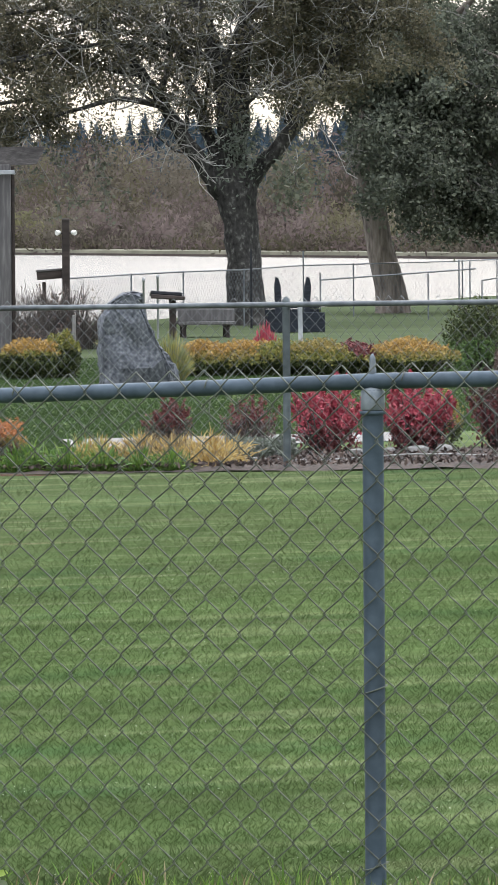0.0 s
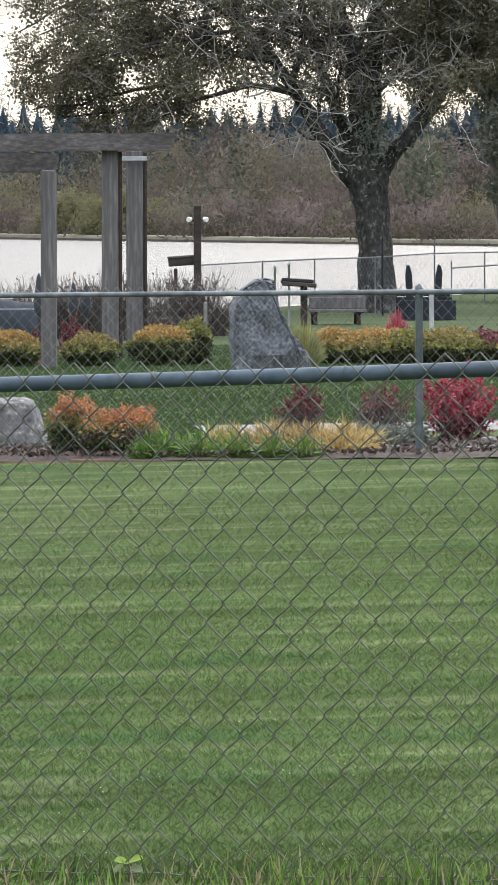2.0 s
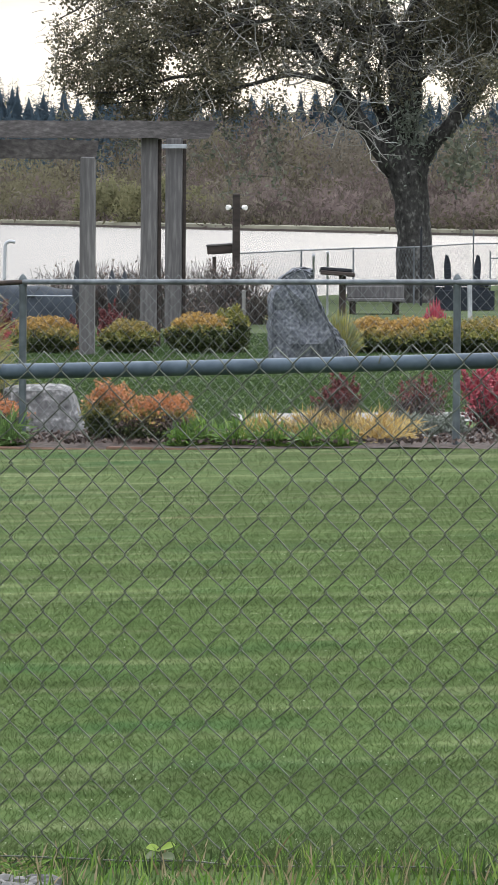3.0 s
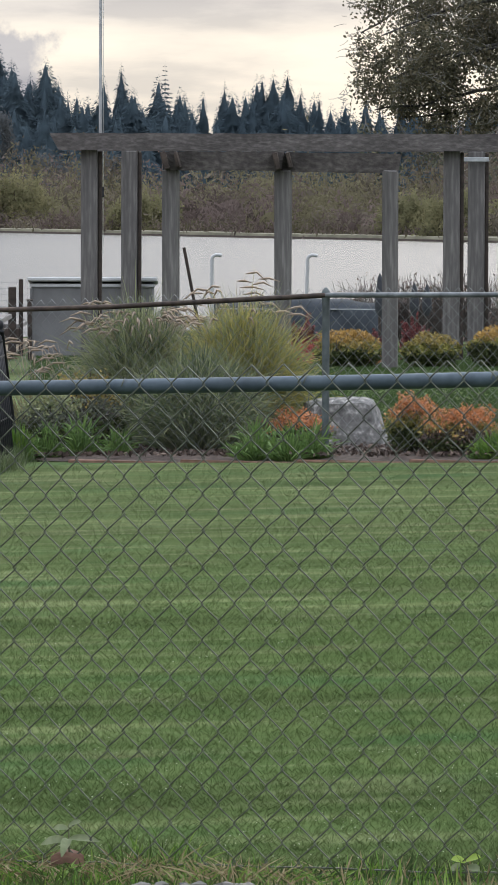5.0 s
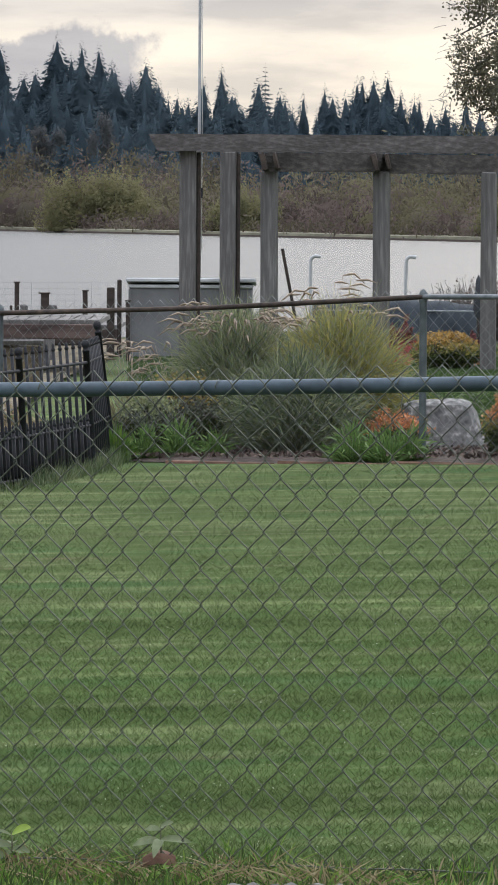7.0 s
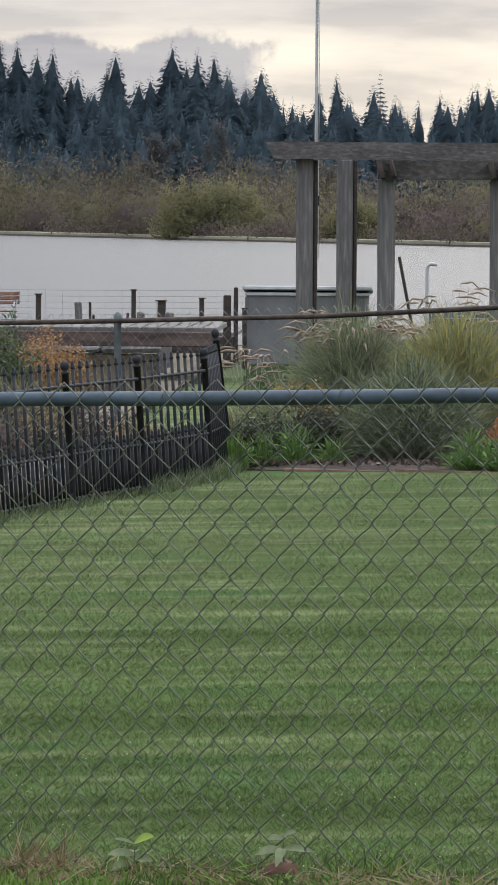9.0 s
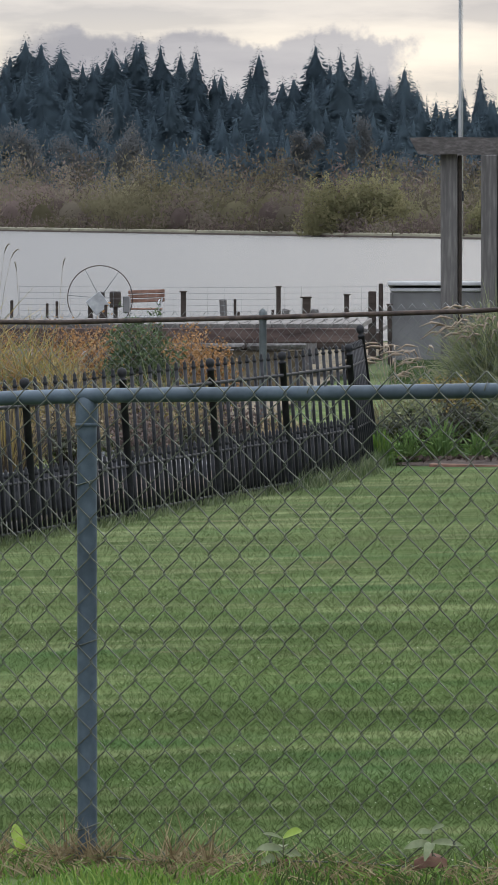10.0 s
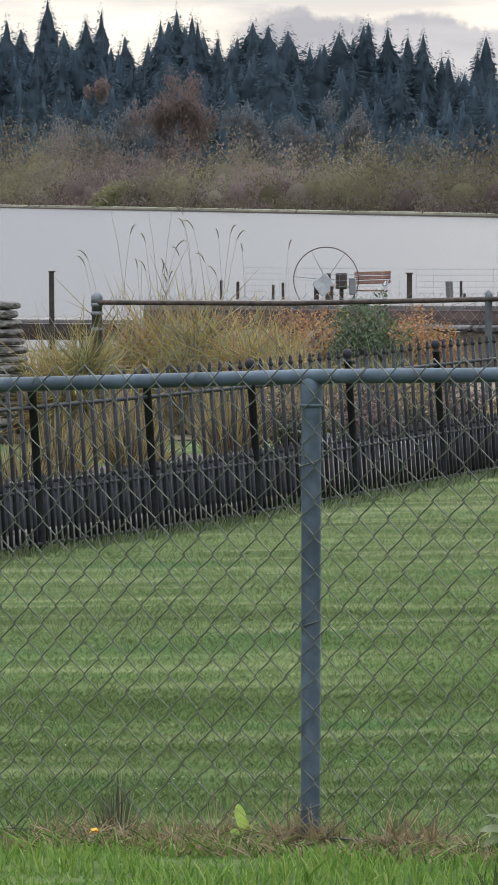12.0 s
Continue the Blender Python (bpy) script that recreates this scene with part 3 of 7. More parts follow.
stripe = np.sin((gyv + 0.08 * gxv + 0.18 * np.sin(gxv * 1.7)) * 2 * np.pi / 1.05)
bx = np.stack([gxv, gyv, np.array([ground(x, y) for x, y in zip(gxv, gyv)])], 1)
h = rng.uniform(0.009, 0.022, len(gxv))
lean = np.stack([rng.normal(0, 0.9, len(gxv)), rng.normal(0, 0.7, len(gxv)) + 0.16 * stripe, np.ones(len(gxv))], 1)
tip = bx + lean * h[:, None]
tagged(part("lawn_grass", blade_mesh("lawn_grass", bx, tip, h * 0.05, 0.0022, blade_lawn, rng, 1)), "short mown lawn grass with faint mowing stripes", "grass", kind="stuff")

# tiny pale specks added as painted glints over the lawn
n = 16000
py_ = 15.0 + 16.0 * rng.random(n) ** 1.3
px_ = (rng.random(n) * 2 - 1) * (0.135 * py_) - 0.009 * py_
keep = py_ > 16.1 - 0.52 * px_
px_, py_ = px_[keep], py_[keep]
keep = np.array([noise.noise(Vector((x * 1.7, y * 1.1, 5))) + 0.25 for x, y in zip(px_, py_)]) > rng.random(len(px_)) * 0.7
glint = [(x, y, ground(x, y) + 0.012 + 0.006 * rng.random()) for x, y in zip(px_[keep], py_[keep])]
tagged(part("clipped_blades", leaf_mesh("clipped_blades", glint, 0.0026, glint_speck, rng, 1.7)), "pale specks standing for glints on the lawn", "grass", kind="stuff")

n = 250000
gyv = 46.3 + (84 - 46.3) * rng.random(n) ** 1.1
gxv = (rng.random(n) * 2 - 1) * 0.125 * gyv
keep = (gxv > -0.03 * gyv) & ((gyv > 48.8) | (gxv < 2.2) | (gyv > 49.0 - 0.12 * (gxv - 2)))
gxv, gyv = gxv[keep], gyv[keep]
bx = np.stack([gxv, gyv, np.array([ground(x, y) for x, y in zip(gxv, gyv)])], 1)
h = rng.uniform(0.014, 0.028, len(gxv))
tip = bx + np.stack([rng.normal(0, 1.0, len(gxv)), rng.normal(0, 0.8, len(gxv)), np.ones(len(gxv))], 1) * h[:, None]
tagged(part("far_lawn_grass", blade_mesh("far_lawn_grass", bx, tip, h * 0.05, 0.013, blade_far, rng, 1)), "mown grass of the far lawn behind the bed", "grass", kind="stuff")
mx_ = [-14 + 0.5 * i for i in range(24)]
sheet("dry_meadow", [(x, 44.9 - 0.5 * (x + 2)) for x in mx_], [(x, bank(x) - 2) for x in mx_], 0.04, meadow_soil, "dry straw-littered ground under the reeds", "ground", 0.03)


# ---- chain-link fences ----
def fabric(name, p, q, z0p, z1p, z0q, z1q, pitch, r, mat, parent, back=0.0, sides=3, row=0.0, shift=0.0):
    """Woven diamonds from p to q (x, y): zigzag wires, hooked into their neighbours, twisted barbs on top."""
    p, q = Vector((*p, 0)), Vector((*q, 0))
    L = (q - p).length
    along = (q - p) / L
    out = Vector((along.y, -along.x, 0))
    half = pitch / 2
    paths = []
    rnd = random.Random(7)
    for k in range(int(L / half)):
        s0 = k * half
        t = s0 / L
        zb, zt = z0p + (z0q - z0p) * t, z1p + (z1q - z1p) * t
        m = max(4, round((zt - zb) / (row or half)))
        tall_row = row or (zt - zb) / m
        path = []
        for j in range(m + 1):
            odd = (j + k) % 2 == 0
            turn = 1 if odd else -1
            s = s0 + shift + (half if odd else 0) + rnd.uniform(-0.002, 0.002)
            mid = p + along * s + Vector((0, 0, zt - tall_row * j))
            if sides < 5 or j in (0, m):
                path.append((mid + out * (r * turn + back), r))
                continue
            # the bend is a short upright hook that reaches round its neighbour
            for up, far_, deep in ((0.007, -0.004, -1.3), (0.0, 0.003, 0.0), (-0.007, -0.004, 1.3)):
                path.append((mid + along * far_ * turn + out * (r * deep * turn + back) + Vector((0, 0, up)), r))
        paths.append(path)
    V, Fc = tubes(paths, sides)
    return part(name, mesh_of(name, V, Fc, mat, True), parent, "woven diamond wire mesh")


def fence_post(parent, x, y, z0, z1, r, mat, cap, band=True):
    post = part("post", tube_mesh("post", [[((x, y, z0 - 0.15), r), ((x, y, z1), r)]], mat, 16), parent)
    if cap == "spike":
        me = turned("post_cap", ((r * 1.08, -0.046), (r * 1.14, -0.042), (r * 1.12, -0.004), (r * 0.95, 0.001), (r * 0.5, 0.006), (0.010, 0.014), (0.009, 0.036), (0.0085, 0.047), (0.0065, 0.052), (0.0075, 0.060), (0.0062, 0.074), (0.003, 0.081), (0.001, 0.083)), cap_m)
    else:
        me = turned("post_cap", ((r * 1.10, -0.05), (r * 1.14, -0.045), (r * 1.13, 0.0), (r * 0.9, 0.012), (r * 0.4, 0.026), (0.002, 0.03)), mat)
    part("post_cap", me, post, at=pose(x, y, z1))
    if band:
        part("band", turned("band", ((r * 1.16, -0.004), (r * 1.24, -0.002), (r * 1.24, 0.002), (r * 1.16, 0.004)), galv), post, at=pose(x, y, z1 - 0.052))
    return post


# nearest fence: three bays, rail dipping to the left
NX, NY, NZR, NZG = (1.408, -1.265), (15.4, 16.8), (1.207, 1.110), (0.015, -0.06)


def near_at(u):
    """A point of the nearest fence u bays to the left of the first post: x, y, rail height, ground height."""
    x, y, zr, zg = (a + (b - a) * u for a, b in (NX, NY, NZR, NZG))
    f = u - math.floor(u)
    return x, y, zr - 0.034 * f * (1 - f), zg


fence = thing("chain_link_fence", NX[0], NY[0], NZG[0], "low galvanised chain-link fence with a round top rail", "fence", "chain-link fences")


def under(ob, parent):
    """Keep a part's world place under a moved parent."""
    ob.matrix_parent_inverse = parent.matrix_basis.inverted()
    return ob


bpy.context.view_layer.update()
for u in (-1, 0, 1, 2):
    x, y, zr, zg = near_at(u)
    under(fence_post(fence, x, y, zg, zr - 0.020, 0.0245, galv, "spike" if u < 1 else "dome"), fence)
    path = [(near_at(u + k / 8 * (1 if u < 2 else 0.3))[:3], 0.0182) for k in range(9)]
    under(part("top_rail", tube_mesh("top_rail", [path], galv, 14), fence), fence)
    under(pipe("rail_sleeve", near_at(u - 0.02)[:3], near_at(u + 0.02)[:3], 0.0188, galv, fence, 14), fence)
a, b = near_at(-1), near_at(2.2)
under(fabric("wire_mesh", a[:2], b[:2], a[3], NZR[0] * 2 - NZR[1] + 0.0365, b[3], NZR[0] + (NZR[1] - NZR[0]) * 2.2 + 0.0365, 0.0860, 0.00175, galv_wire, fence, -0.029, 5, 0.0437, 0.0298), fence)
wire_pts = []
rnd = random.Random(3)
for i in range(65):
    x, y, zr, zg = near_at(-1 + 3.2 * i / 64)
    wire_pts.append(((x, y - 0.028, zg + 0.022 + rnd.uniform(-0.006, 0.006)), 0.0022))
under(part("tension_wire", tube_mesh("tension_wire", [wire_pts], galv_wire, 5), fence), fence)
rnd = random.Random(5)
for i in range(22):  # wire ties round the rail
    u = -0.105 + i * 0.1625 - 0.9
    x, y, zr, zg = near_at(u)
    pts = []
    for k in range(11):
        t = 2 * math.pi * k / 10 * 1.1
        pts.append(((x + 0.004 * k - 0.02, y - 0.021 * math.cos(t), zr + 0.021 * math.sin(t)), 0.0016))
    pts.append(((x + 0.03, y - 0.026, zr + 0.03), 0.0016))
    under(part("rail_tie", tube_mesh("rail_tie", [pts], galv_wire, 4), fence, "bright twisted wire tie"), fence)
    if i % 2:
        tail = [((x - 0.006, y - 0.02, zr - 0.02), 0.0015), ((x - 0.010, y - 0.026, zr - 0.055), 0.0015), ((x - 0.003, y - 0.03, zr - 0.075), 0.0015), ((x - 0.016, y - 0.03, zr - 0.078), 0.0012)]
        under(part("tie_tail", tube_mesh("tie_tail", [tail], galv_wire, 4), fence), fence)
for u in (0, 1):
    for hgt in ((-0.705, -1.11, -0.14) if u == 0 else (-0.615, -1.075, -0.215)):
        x, y, zr, zg = near_at(u)
        if hgt == -0.14 and u == 0:
            continue
        z = zr + hgt
        pts = [((x + 0.024 * 1.25 * math.cos(t), y - 0.027 * math.sin(t), z + 0.01 * math.cos(t)), 0.0016) for t in np.linspace(-0.5, math.pi + 0.5, 10)]
        pts = [((x - 0.045, y - 0.026, z - 0.012), 0.0016), ((x - 0.038, y - 0.03, z + 0.002), 0.0018)] + pts[::-1]
        under(part("post_tie", tube_mesh("post_tie", [pts], galv_wire, 4), fence), fence)

# second fence beside the garden bed
FP = ((5.92, 40.4, -0.01, 1.03), (3.255, 41.8, -0.04, 1.0), (0.59, 43.2, -0.07, 0.965), (-2.18, 44.62, -0.14, 0.82), (-4.93, 46.07, -0.2, 0.764))
fence2 = thing("chain_link_fence", FP[1][0], FP[1][1], FP[1][2], "old chain-link fence with sagging rusty top rail by garden bed", "fence", "chain-link fences")
bpy.context.view_layer.update()
for i, (x, y, zg, zr) in enumerate(FP):
    if i < 4:
        under(fence_post(fence2, x, y, zg, zr + (0.02 if i < 3 else 0.03), 0.024, post_old, "dome", False), fence2)
    if i:
        X, Y, ZG, ZR = FP[i - 1]
        mid = ((x + X) / 2, (y + Y) / 2, (zr + ZR) / 2 - (0.0 if i < 3 else 0.018))
        path = [((X, Y - 0.02, ZR), 0.0165), (mid, 0.0165), ((x, y - 0.02, zr), 0.0165)]
        under(part("top_rail", tube_mesh("top_rail", [path], rusty if i >= 3 else galv_old, 10), fence2, "rusty brown pipe rail" if i >= 3 else ""), fence2)
        under(fabric("wire_mesh", (X, Y), (x, y), ZG, ZR + 0.045, zg, zr + 0.045, 0.082, 0.0020, wire_old, fence2, 0.03), fence2)
x, y, zg, zr = FP[-1]
under(part("end_post", turned("end_post", ((0.036, -0.3), (0.036, 1.0), (0.04, 1.0), (0.04, 1.035), (0.03, 1.06), (0.012, 1.075), (0.001, 1.078)), galv_old), fence2, "thick grey end post with a domed cap", at=pose(x, y, zg - 0.04)), fence2)
for hgt in (0.82, 0.93, 0.99):
    under(part("band", turned("band", ((0.037, -0.012), (0.042, -0.01), (0.042, 0.01), (0.037, 0.012)), galv_old), fence2, at=pose(x, y, zg + hgt - 0.04)), fence2)


# ---- black iron picket fence ----
def picket_mesh(hgt):
    V, Fc = tubes([[((0, 0, 0), 0.011), ((0, 0, hgt - 0.05), 0.011)], [((0, 0, hgt - 0.05), 0.0095), ((0, 0, hgt - 0.04), 0.016), ((0, 0, hgt - 0.03), 0.009), ((0, 0, hgt - 0.015), 0.010), ((0, 0, hgt), 0.002)]], 5)
    return mesh_of("picket", V, Fc, black_iron, True)


IP = [(-4.03, 30.0), (-3.635, 31.58), (-3.236, 33.0), (-2.86, 34.6), (-2.495, 36.55), (-2.134, 38.6), (-1.796, 40.2), (-1.47, 42.2), (-1.40, 44.0)]
iron = thing("iron_fence", IP[1][0], IP[1][1], ground(*IP[1]), "black iron picket fence with ball-topped posts, leaning a little", "fence")
bpy.context.view_layer.update()
LEAN = -3.9  # degrees, all pickets lean the same way
tall, short = picket_mesh(0.825), picket_mesh(0.37)
post_me = turned("post", ((0.020, -0.1), (0.020, 0.77), (0.023, 0.77), (0.023, 0.782), (0.011, 0.786), (0.022, 0.80), (0.027, 0.818), (0.022, 0.836), (0.003, 0.845)), black_iron, 10)
for i, (x, y) in enumerate(IP):
    z = ground(x, y) - 0.02
    under(part("post", post_me, iron, at=pose(x, y, z, 0, LEAN - (3.5 if i == len(IP) - 1 else 0), 0) @ Matrix.Diagonal((1, 1, 1.11 if i == len(IP) - 1 else 1, 1))), iron)
    if i == 0:
        continue
    X, Y = IP[i - 1]
    Z = ground(X, Y) - 0.02
    for hgt, r in ((0.70, 0.011), (0.31, 0.009), (0.06, 0.009)):
        sh = math.tan(radians(LEAN)) * hgt
        sh2 = math.tan(radians(LEAN - (3.5 if i == 8 else 0))) * hgt
        under(pipe("rail", (X + sh, Y, Z + hgt), (x + sh2, y, z + hgt), r, black_iron, iron, 6), iron)
    k = 10 if i < 8 else 5
    for j in range(1, 2 * k):
        t = j / (2 * k)
        px_, py_, pz_ = X + (x - X) * t, Y + (y - Y) * t, Z + (z - Z) * t + 0.02
        under(part("picket", short if j % 2 and i < 8 else tall, iron, at=pose(px_, py_, pz_, 0, LEAN if i < 8 else LEAN - 3.5 * t, 0)), iron)

rr_ = np.random.default_rng(77)
fg = thing("fence_grass", IP[4][0], IP[4][1], ground(*IP[4]), "uncut grass along the foot of the iron fence", "grass", kind="stuff")
bpy.context.view_layer.update()
for m_, back_ in ((blade_grass2, 0.0), (blade_lawn, 0.0), (blade_grass2, 0.16), (blade_lawn, 0.30)):
    k_ = rr_.integers(0, len(IP) - 1, 2600)
    f_ = rr_.random(2600)
    Pa, Pb = np.array(IP)[k_], np.array(IP)[k_ + 1]
    P_ = Pa + (Pb - Pa) * f_[:, None] + np.stack([rr_.normal(0.03, 0.05, 2600), rr_.normal(-0.05, 0.09, 2600) + back_], 1)
    P_[:, 0] -= back_ * 0.5
    base_ = np.column_stack([P_, [ground(px_, py_) - 0.01 for px_, py_ in P_]])
    h_ = rr_.uniform(0.025, 0.075, 2600) * (1 + 0.8 * (k_ > 5) + 4 * back_)
    under(part("blade_tuft", blade_mesh("blade_tuft", base_, base_ + np.column_stack([rr_.normal(0, 0.4, 2600), rr_.normal(0, 0.4, 2600), np.ones(2600)]) * h_[:, None], h_ * 0.1, 0.005, m_, rr_, 2), fg, kind="stuff"), fg)
sheet("planting_strip", [(x - 0.02, y + 0.1) for x, y in IP[:8]], [(x - 2.6, y + 1.6) for x, y in IP[:8]], 0.03, mulch, "dark mulched planting strip behind the iron fence", "garden bed", 0.03)
liner = thing("bed_liner", -3.2, 32.5, ground(-3.2, 32.5), "low black plastic bed liner behind the iron fence", "edging")
bpy.context.view_layer.update()
for i, ((x0, y0), (x1, y1)) in enumerate(zip(IP[:4], IP[1:5])):
    dx, dy = x1 - x0, y1 - y0
    xm, ym = (x0 + x1) / 2 - 0.2, (y0 + y1) / 2 + 0.12
    under(part("liner_panel", slab("liner_panel", math.hypot(dx, dy) - 0.02, 0.03, 0.24, lead_m, 0.008, 0.01, i), liner, at=pose(xm, ym, ground(xm, ym) + 0.20, 3, 0, math.degrees(math.atan2(dy, dx)))), liner)
curb = thing("stone_curb", -3.3, 32, ground(-3.3, 32), "pale concrete curb behind the foot of the iron fence", "curb")
bpy.context.view_layer.update()
for (x0, y0), (x1, y1) in zip(IP[:3], IP[1:4]):
    dx, dy = x1 - x0, y1 - y0
    L = math.hypot(dx, dy)
    xm, ym = (x0 + x1) / 2 - 0.12, (y0 + y1) / 2 + 0.08
    under(part("curb_stone", slab("curb_stone", L - 0.02, 0.10, 0.12, concrete, 0.012, 0.006, 3), curb, at=pose(xm, ym, ground(xm, ym) + 0.03, 0, 0, math.degrees(math.atan2(dy, dx)))), curb)


# ---- shrubs, grasses, rocks ----
def shrub(name, x, y, wide, tall, mats, count, size, label, category, seed, stems=14, stem_mat=None, flat=0.0, group="", loose=1.0, long=1.6, rise=0.0, rag=1.0, shoots=0):
    """A rounded, uneven shrub: stems and one crown of small leaves for each colour."""
    rg = np.random.default_rng(seed)
    zg = ground(x, y)
    wide, tall, count, size = wide * 1.2, tall * 1.08, round(count * 2.7), size * 0.59
    ob = thing(name, x, y, zg, label, category, group)
    rnd = random.Random(seed)
    paths = []
    for k in range(stems):
        t = rnd.uniform(0, 2 * math.pi)
        rr = wide * 0.46 * math.sqrt(rnd.random())
        top = tall * (0.55 + 0.4 * rnd.random()) * (1 - 0.5 * (rr / (wide * 0.5)) ** 2)
        p0 = Vector((rr * 0.25 * math.cos(t), rr * 0.25 * math.sin(t), -0.03))
        p1 = Vector((rr * math.cos(t), rr * math.sin(t), top))
        m = p0.lerp(p1, 0.5) + Vector((rnd.uniform(-1, 1), rnd.uniform(-1, 1), 0.4)) * wide * 0.06
        r0 = 0.012 * (wide + tall)
        paths.append([(p0, r0), (m, r0 * 0.6), (p1, r0 * 0.25)])
        for q in range(3):
            s = m.lerp(p1, rnd.random())
            e = s + Vector((rnd.uniform(-1, 1), rnd.uniform(-1, 1), rnd.uniform(0.2, 1.2))) * wide * 0.16
            paths.append([(s, r0 * 0.4), (e, r0 * 0.15)])
    part("branchwork", tube_mesh("branchwork", paths, stem_mat or twig_bare, 4), ob, kind="stuff")
    # crown: an uneven dome of leaves, later colours nearer its outer top
    nn = count
    d = rg.normal(size=(nn, 3))
    d[:, 2] = np.where(d[:, 2] < 0, d[:, 2] * 0.6, d[:, 2])
    d /= np.linalg.norm(d, axis=1)[:, None]
    dents = np.array([noise.noise(Vector((*(v * 2.3),)) + Vector((seed, 0, 0))) + 0.6 * noise.noise(Vector((*(v * 6.0),)) + Vector((0, seed, 0))) for v in d])
    fill = rg.random(nn) ** (0.33 * loose)
    r = fill * (0.92 + 0.26 * rag * dents) + np.abs(rg.normal(0, 0.05, nn))
    c = d * r[:, None] * np.array([wide * 0.5, wide * 0.5, tall * 0.56]) + np.array([0, 0, tall * (0.44 + 0.3 * rise)])
    if shoots:  # leaves along upright shoots: a ragged vase with gaps
        sa, sr = rg.uniform(0, 2 * np.pi, shoots), np.sqrt(rg.random(shoots))
        top_ = tall * (1.06 - 0.42 * sr ** 2) * rg.uniform(0.82, 1.1, shoots)
        which = rg.integers(0, shoots, nn)
        far_ = rg.random(nn) ** 0.62
        spot = np.stack([np.cos(sa[which]) * sr[which] * wide * 0.5 * (0.18 + 0.82 * far_), np.sin(sa[which]) * sr[which] * wide * 0.5 * (0.18 + 0.82 * far_), 0.06 * tall + top_[which] * far_ * 0.98], 1)
        spot += rg.normal(0, 1, (nn, 3)) * (wide * 0.055 * (1.15 - far_))[:, None]
        use = rg.random(nn) < 0.72
        c[use] = spot[use]
        c[~use] = c[~use] * np.array([0.8, 0.8, 0.85])
    c[:, 2] = np.abs(c[:, 2]) + 0.008
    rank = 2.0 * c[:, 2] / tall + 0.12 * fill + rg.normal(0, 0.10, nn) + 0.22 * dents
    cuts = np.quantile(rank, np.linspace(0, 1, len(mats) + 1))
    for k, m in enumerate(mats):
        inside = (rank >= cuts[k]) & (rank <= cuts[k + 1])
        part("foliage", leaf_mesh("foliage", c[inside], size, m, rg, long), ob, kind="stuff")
    return ob


def grass_clump(name, x, y, radius, tall, mats, count, label, category, seed, width=0.008, spread_out=1.0, arch=0.25, plumes=0, group="", plume_rise=0.12, fluff=0, wild=0.0):
    rg = np.random.default_rng(seed)
    ob = thing(name, x, y, ground(x, y), label, category, group)
    for m in mats:
        nn = count // len(mats)
        a = rg.uniform(0, 2 * np.pi, nn)
        reach = radius * spread_out * np.sqrt(rg.random(nn))
        f = reach / (radius * spread_out)
        hh = tall * np.sqrt(1 - 0.85 * f * f) * rg.uniform(0.62, 1.0, nn)
        a2 = a + rg.normal(0, 0.25, nn)
        r0 = reach * 0.4
        base = np.stack([r0 * np.cos(a), r0 * np.sin(a), np.full(nn, -0.02)], 1)
        tip = np.stack([reach * np.cos(a2), reach * np.sin(a2), hh * (1 - arch * f)], 1)
        part("blade_tuft", blade_mesh("blade_tuft", base, tip, hh * arch * f * 0.55, width, m, rg, 4), ob, kind="stuff")
        if fluff:  # short arching ends over the dome
            nf = fluff // len(mats)
            a, e = rg.uniform(0, 2 * np.pi, nf), rg.uniform(-0.15, 1.0, nf) * np.pi / 2
            out = np.stack([np.cos(a) * np.cos(e), np.sin(a) * np.cos(e), np.sin(e)], 1)
            base = out * np.array([radius, radius, tall * 0.56]) * rg.uniform(0.45, 0.92, (nf, 1)) + np.array([0, 0, tall * 0.40])
            base[:, 2] = np.abs(base[:, 2])
            way = out * 0.8 + rg.normal(0, 0.35 + wild, (nf, 3)) + np.array([0, 0, 0.12])
            tip = base + way * rg.uniform(0.06, 0.22, (nf, 1)) * min(1.0, 0.22 + 0.8 * tall)
            tip[:, 2] = np.maximum(tip[:, 2], 0.01)
            part("blade_tuft", blade_mesh("blade_tuft", base, tip, rg.uniform(-0.01, 0.05, nf) * tall, width, m, rg, 3), ob, kind="stuff")
    if plumes:
        paths, heads = [], []
        rnd = random.Random(seed)
        for k in range(plumes):
            a = rnd.uniform(0, 2 * math.pi)
            R = radius * rnd.uniform(0.3, 1.1)
            top = tall * rnd.uniform(0.85, 1.0) + plume_rise * rnd.random()
            p0 = Vector((0.2 * R * math.cos(a), 0.2 * R * math.sin(a), tall * 0.3))
            p1 = Vector((0.75 * R * math.cos(a), 0.75 * R * math.sin(a), top))
            p2 = p1 + Vector((0.09 * math.cos(a), 0.09 * math.sin(a), 0.0 + 0.02 * rnd.random()))
            p3 = p1 + Vector((0.17 * math.cos(a), 0.17 * math.sin(a), -0.05 * rnd.random() - 0.01))
            paths.append([(p0, 0.0015), (p0.lerp(p1, 0.6) + Vector((0, 0, 0.03)), 0.0015), (p1, 0.0014)])
            heads.append([(p1, 0.002), (p1.lerp(p2, 0.5), 0.0085), (p2, 0.008), (p3, 0.0015)])
        part("stalk_spray", tube_mesh("stalk_spray", paths, plume_m, 3), ob, kind="stuff")
        part("plume_spray", tube_mesh("plume_spray", heads, plume_m, 5), ob, "pale feathery seed plumes", kind="stuff")
    return ob


G1, G2 = "shrubs in the garden bed", "shrubs by the pergola"
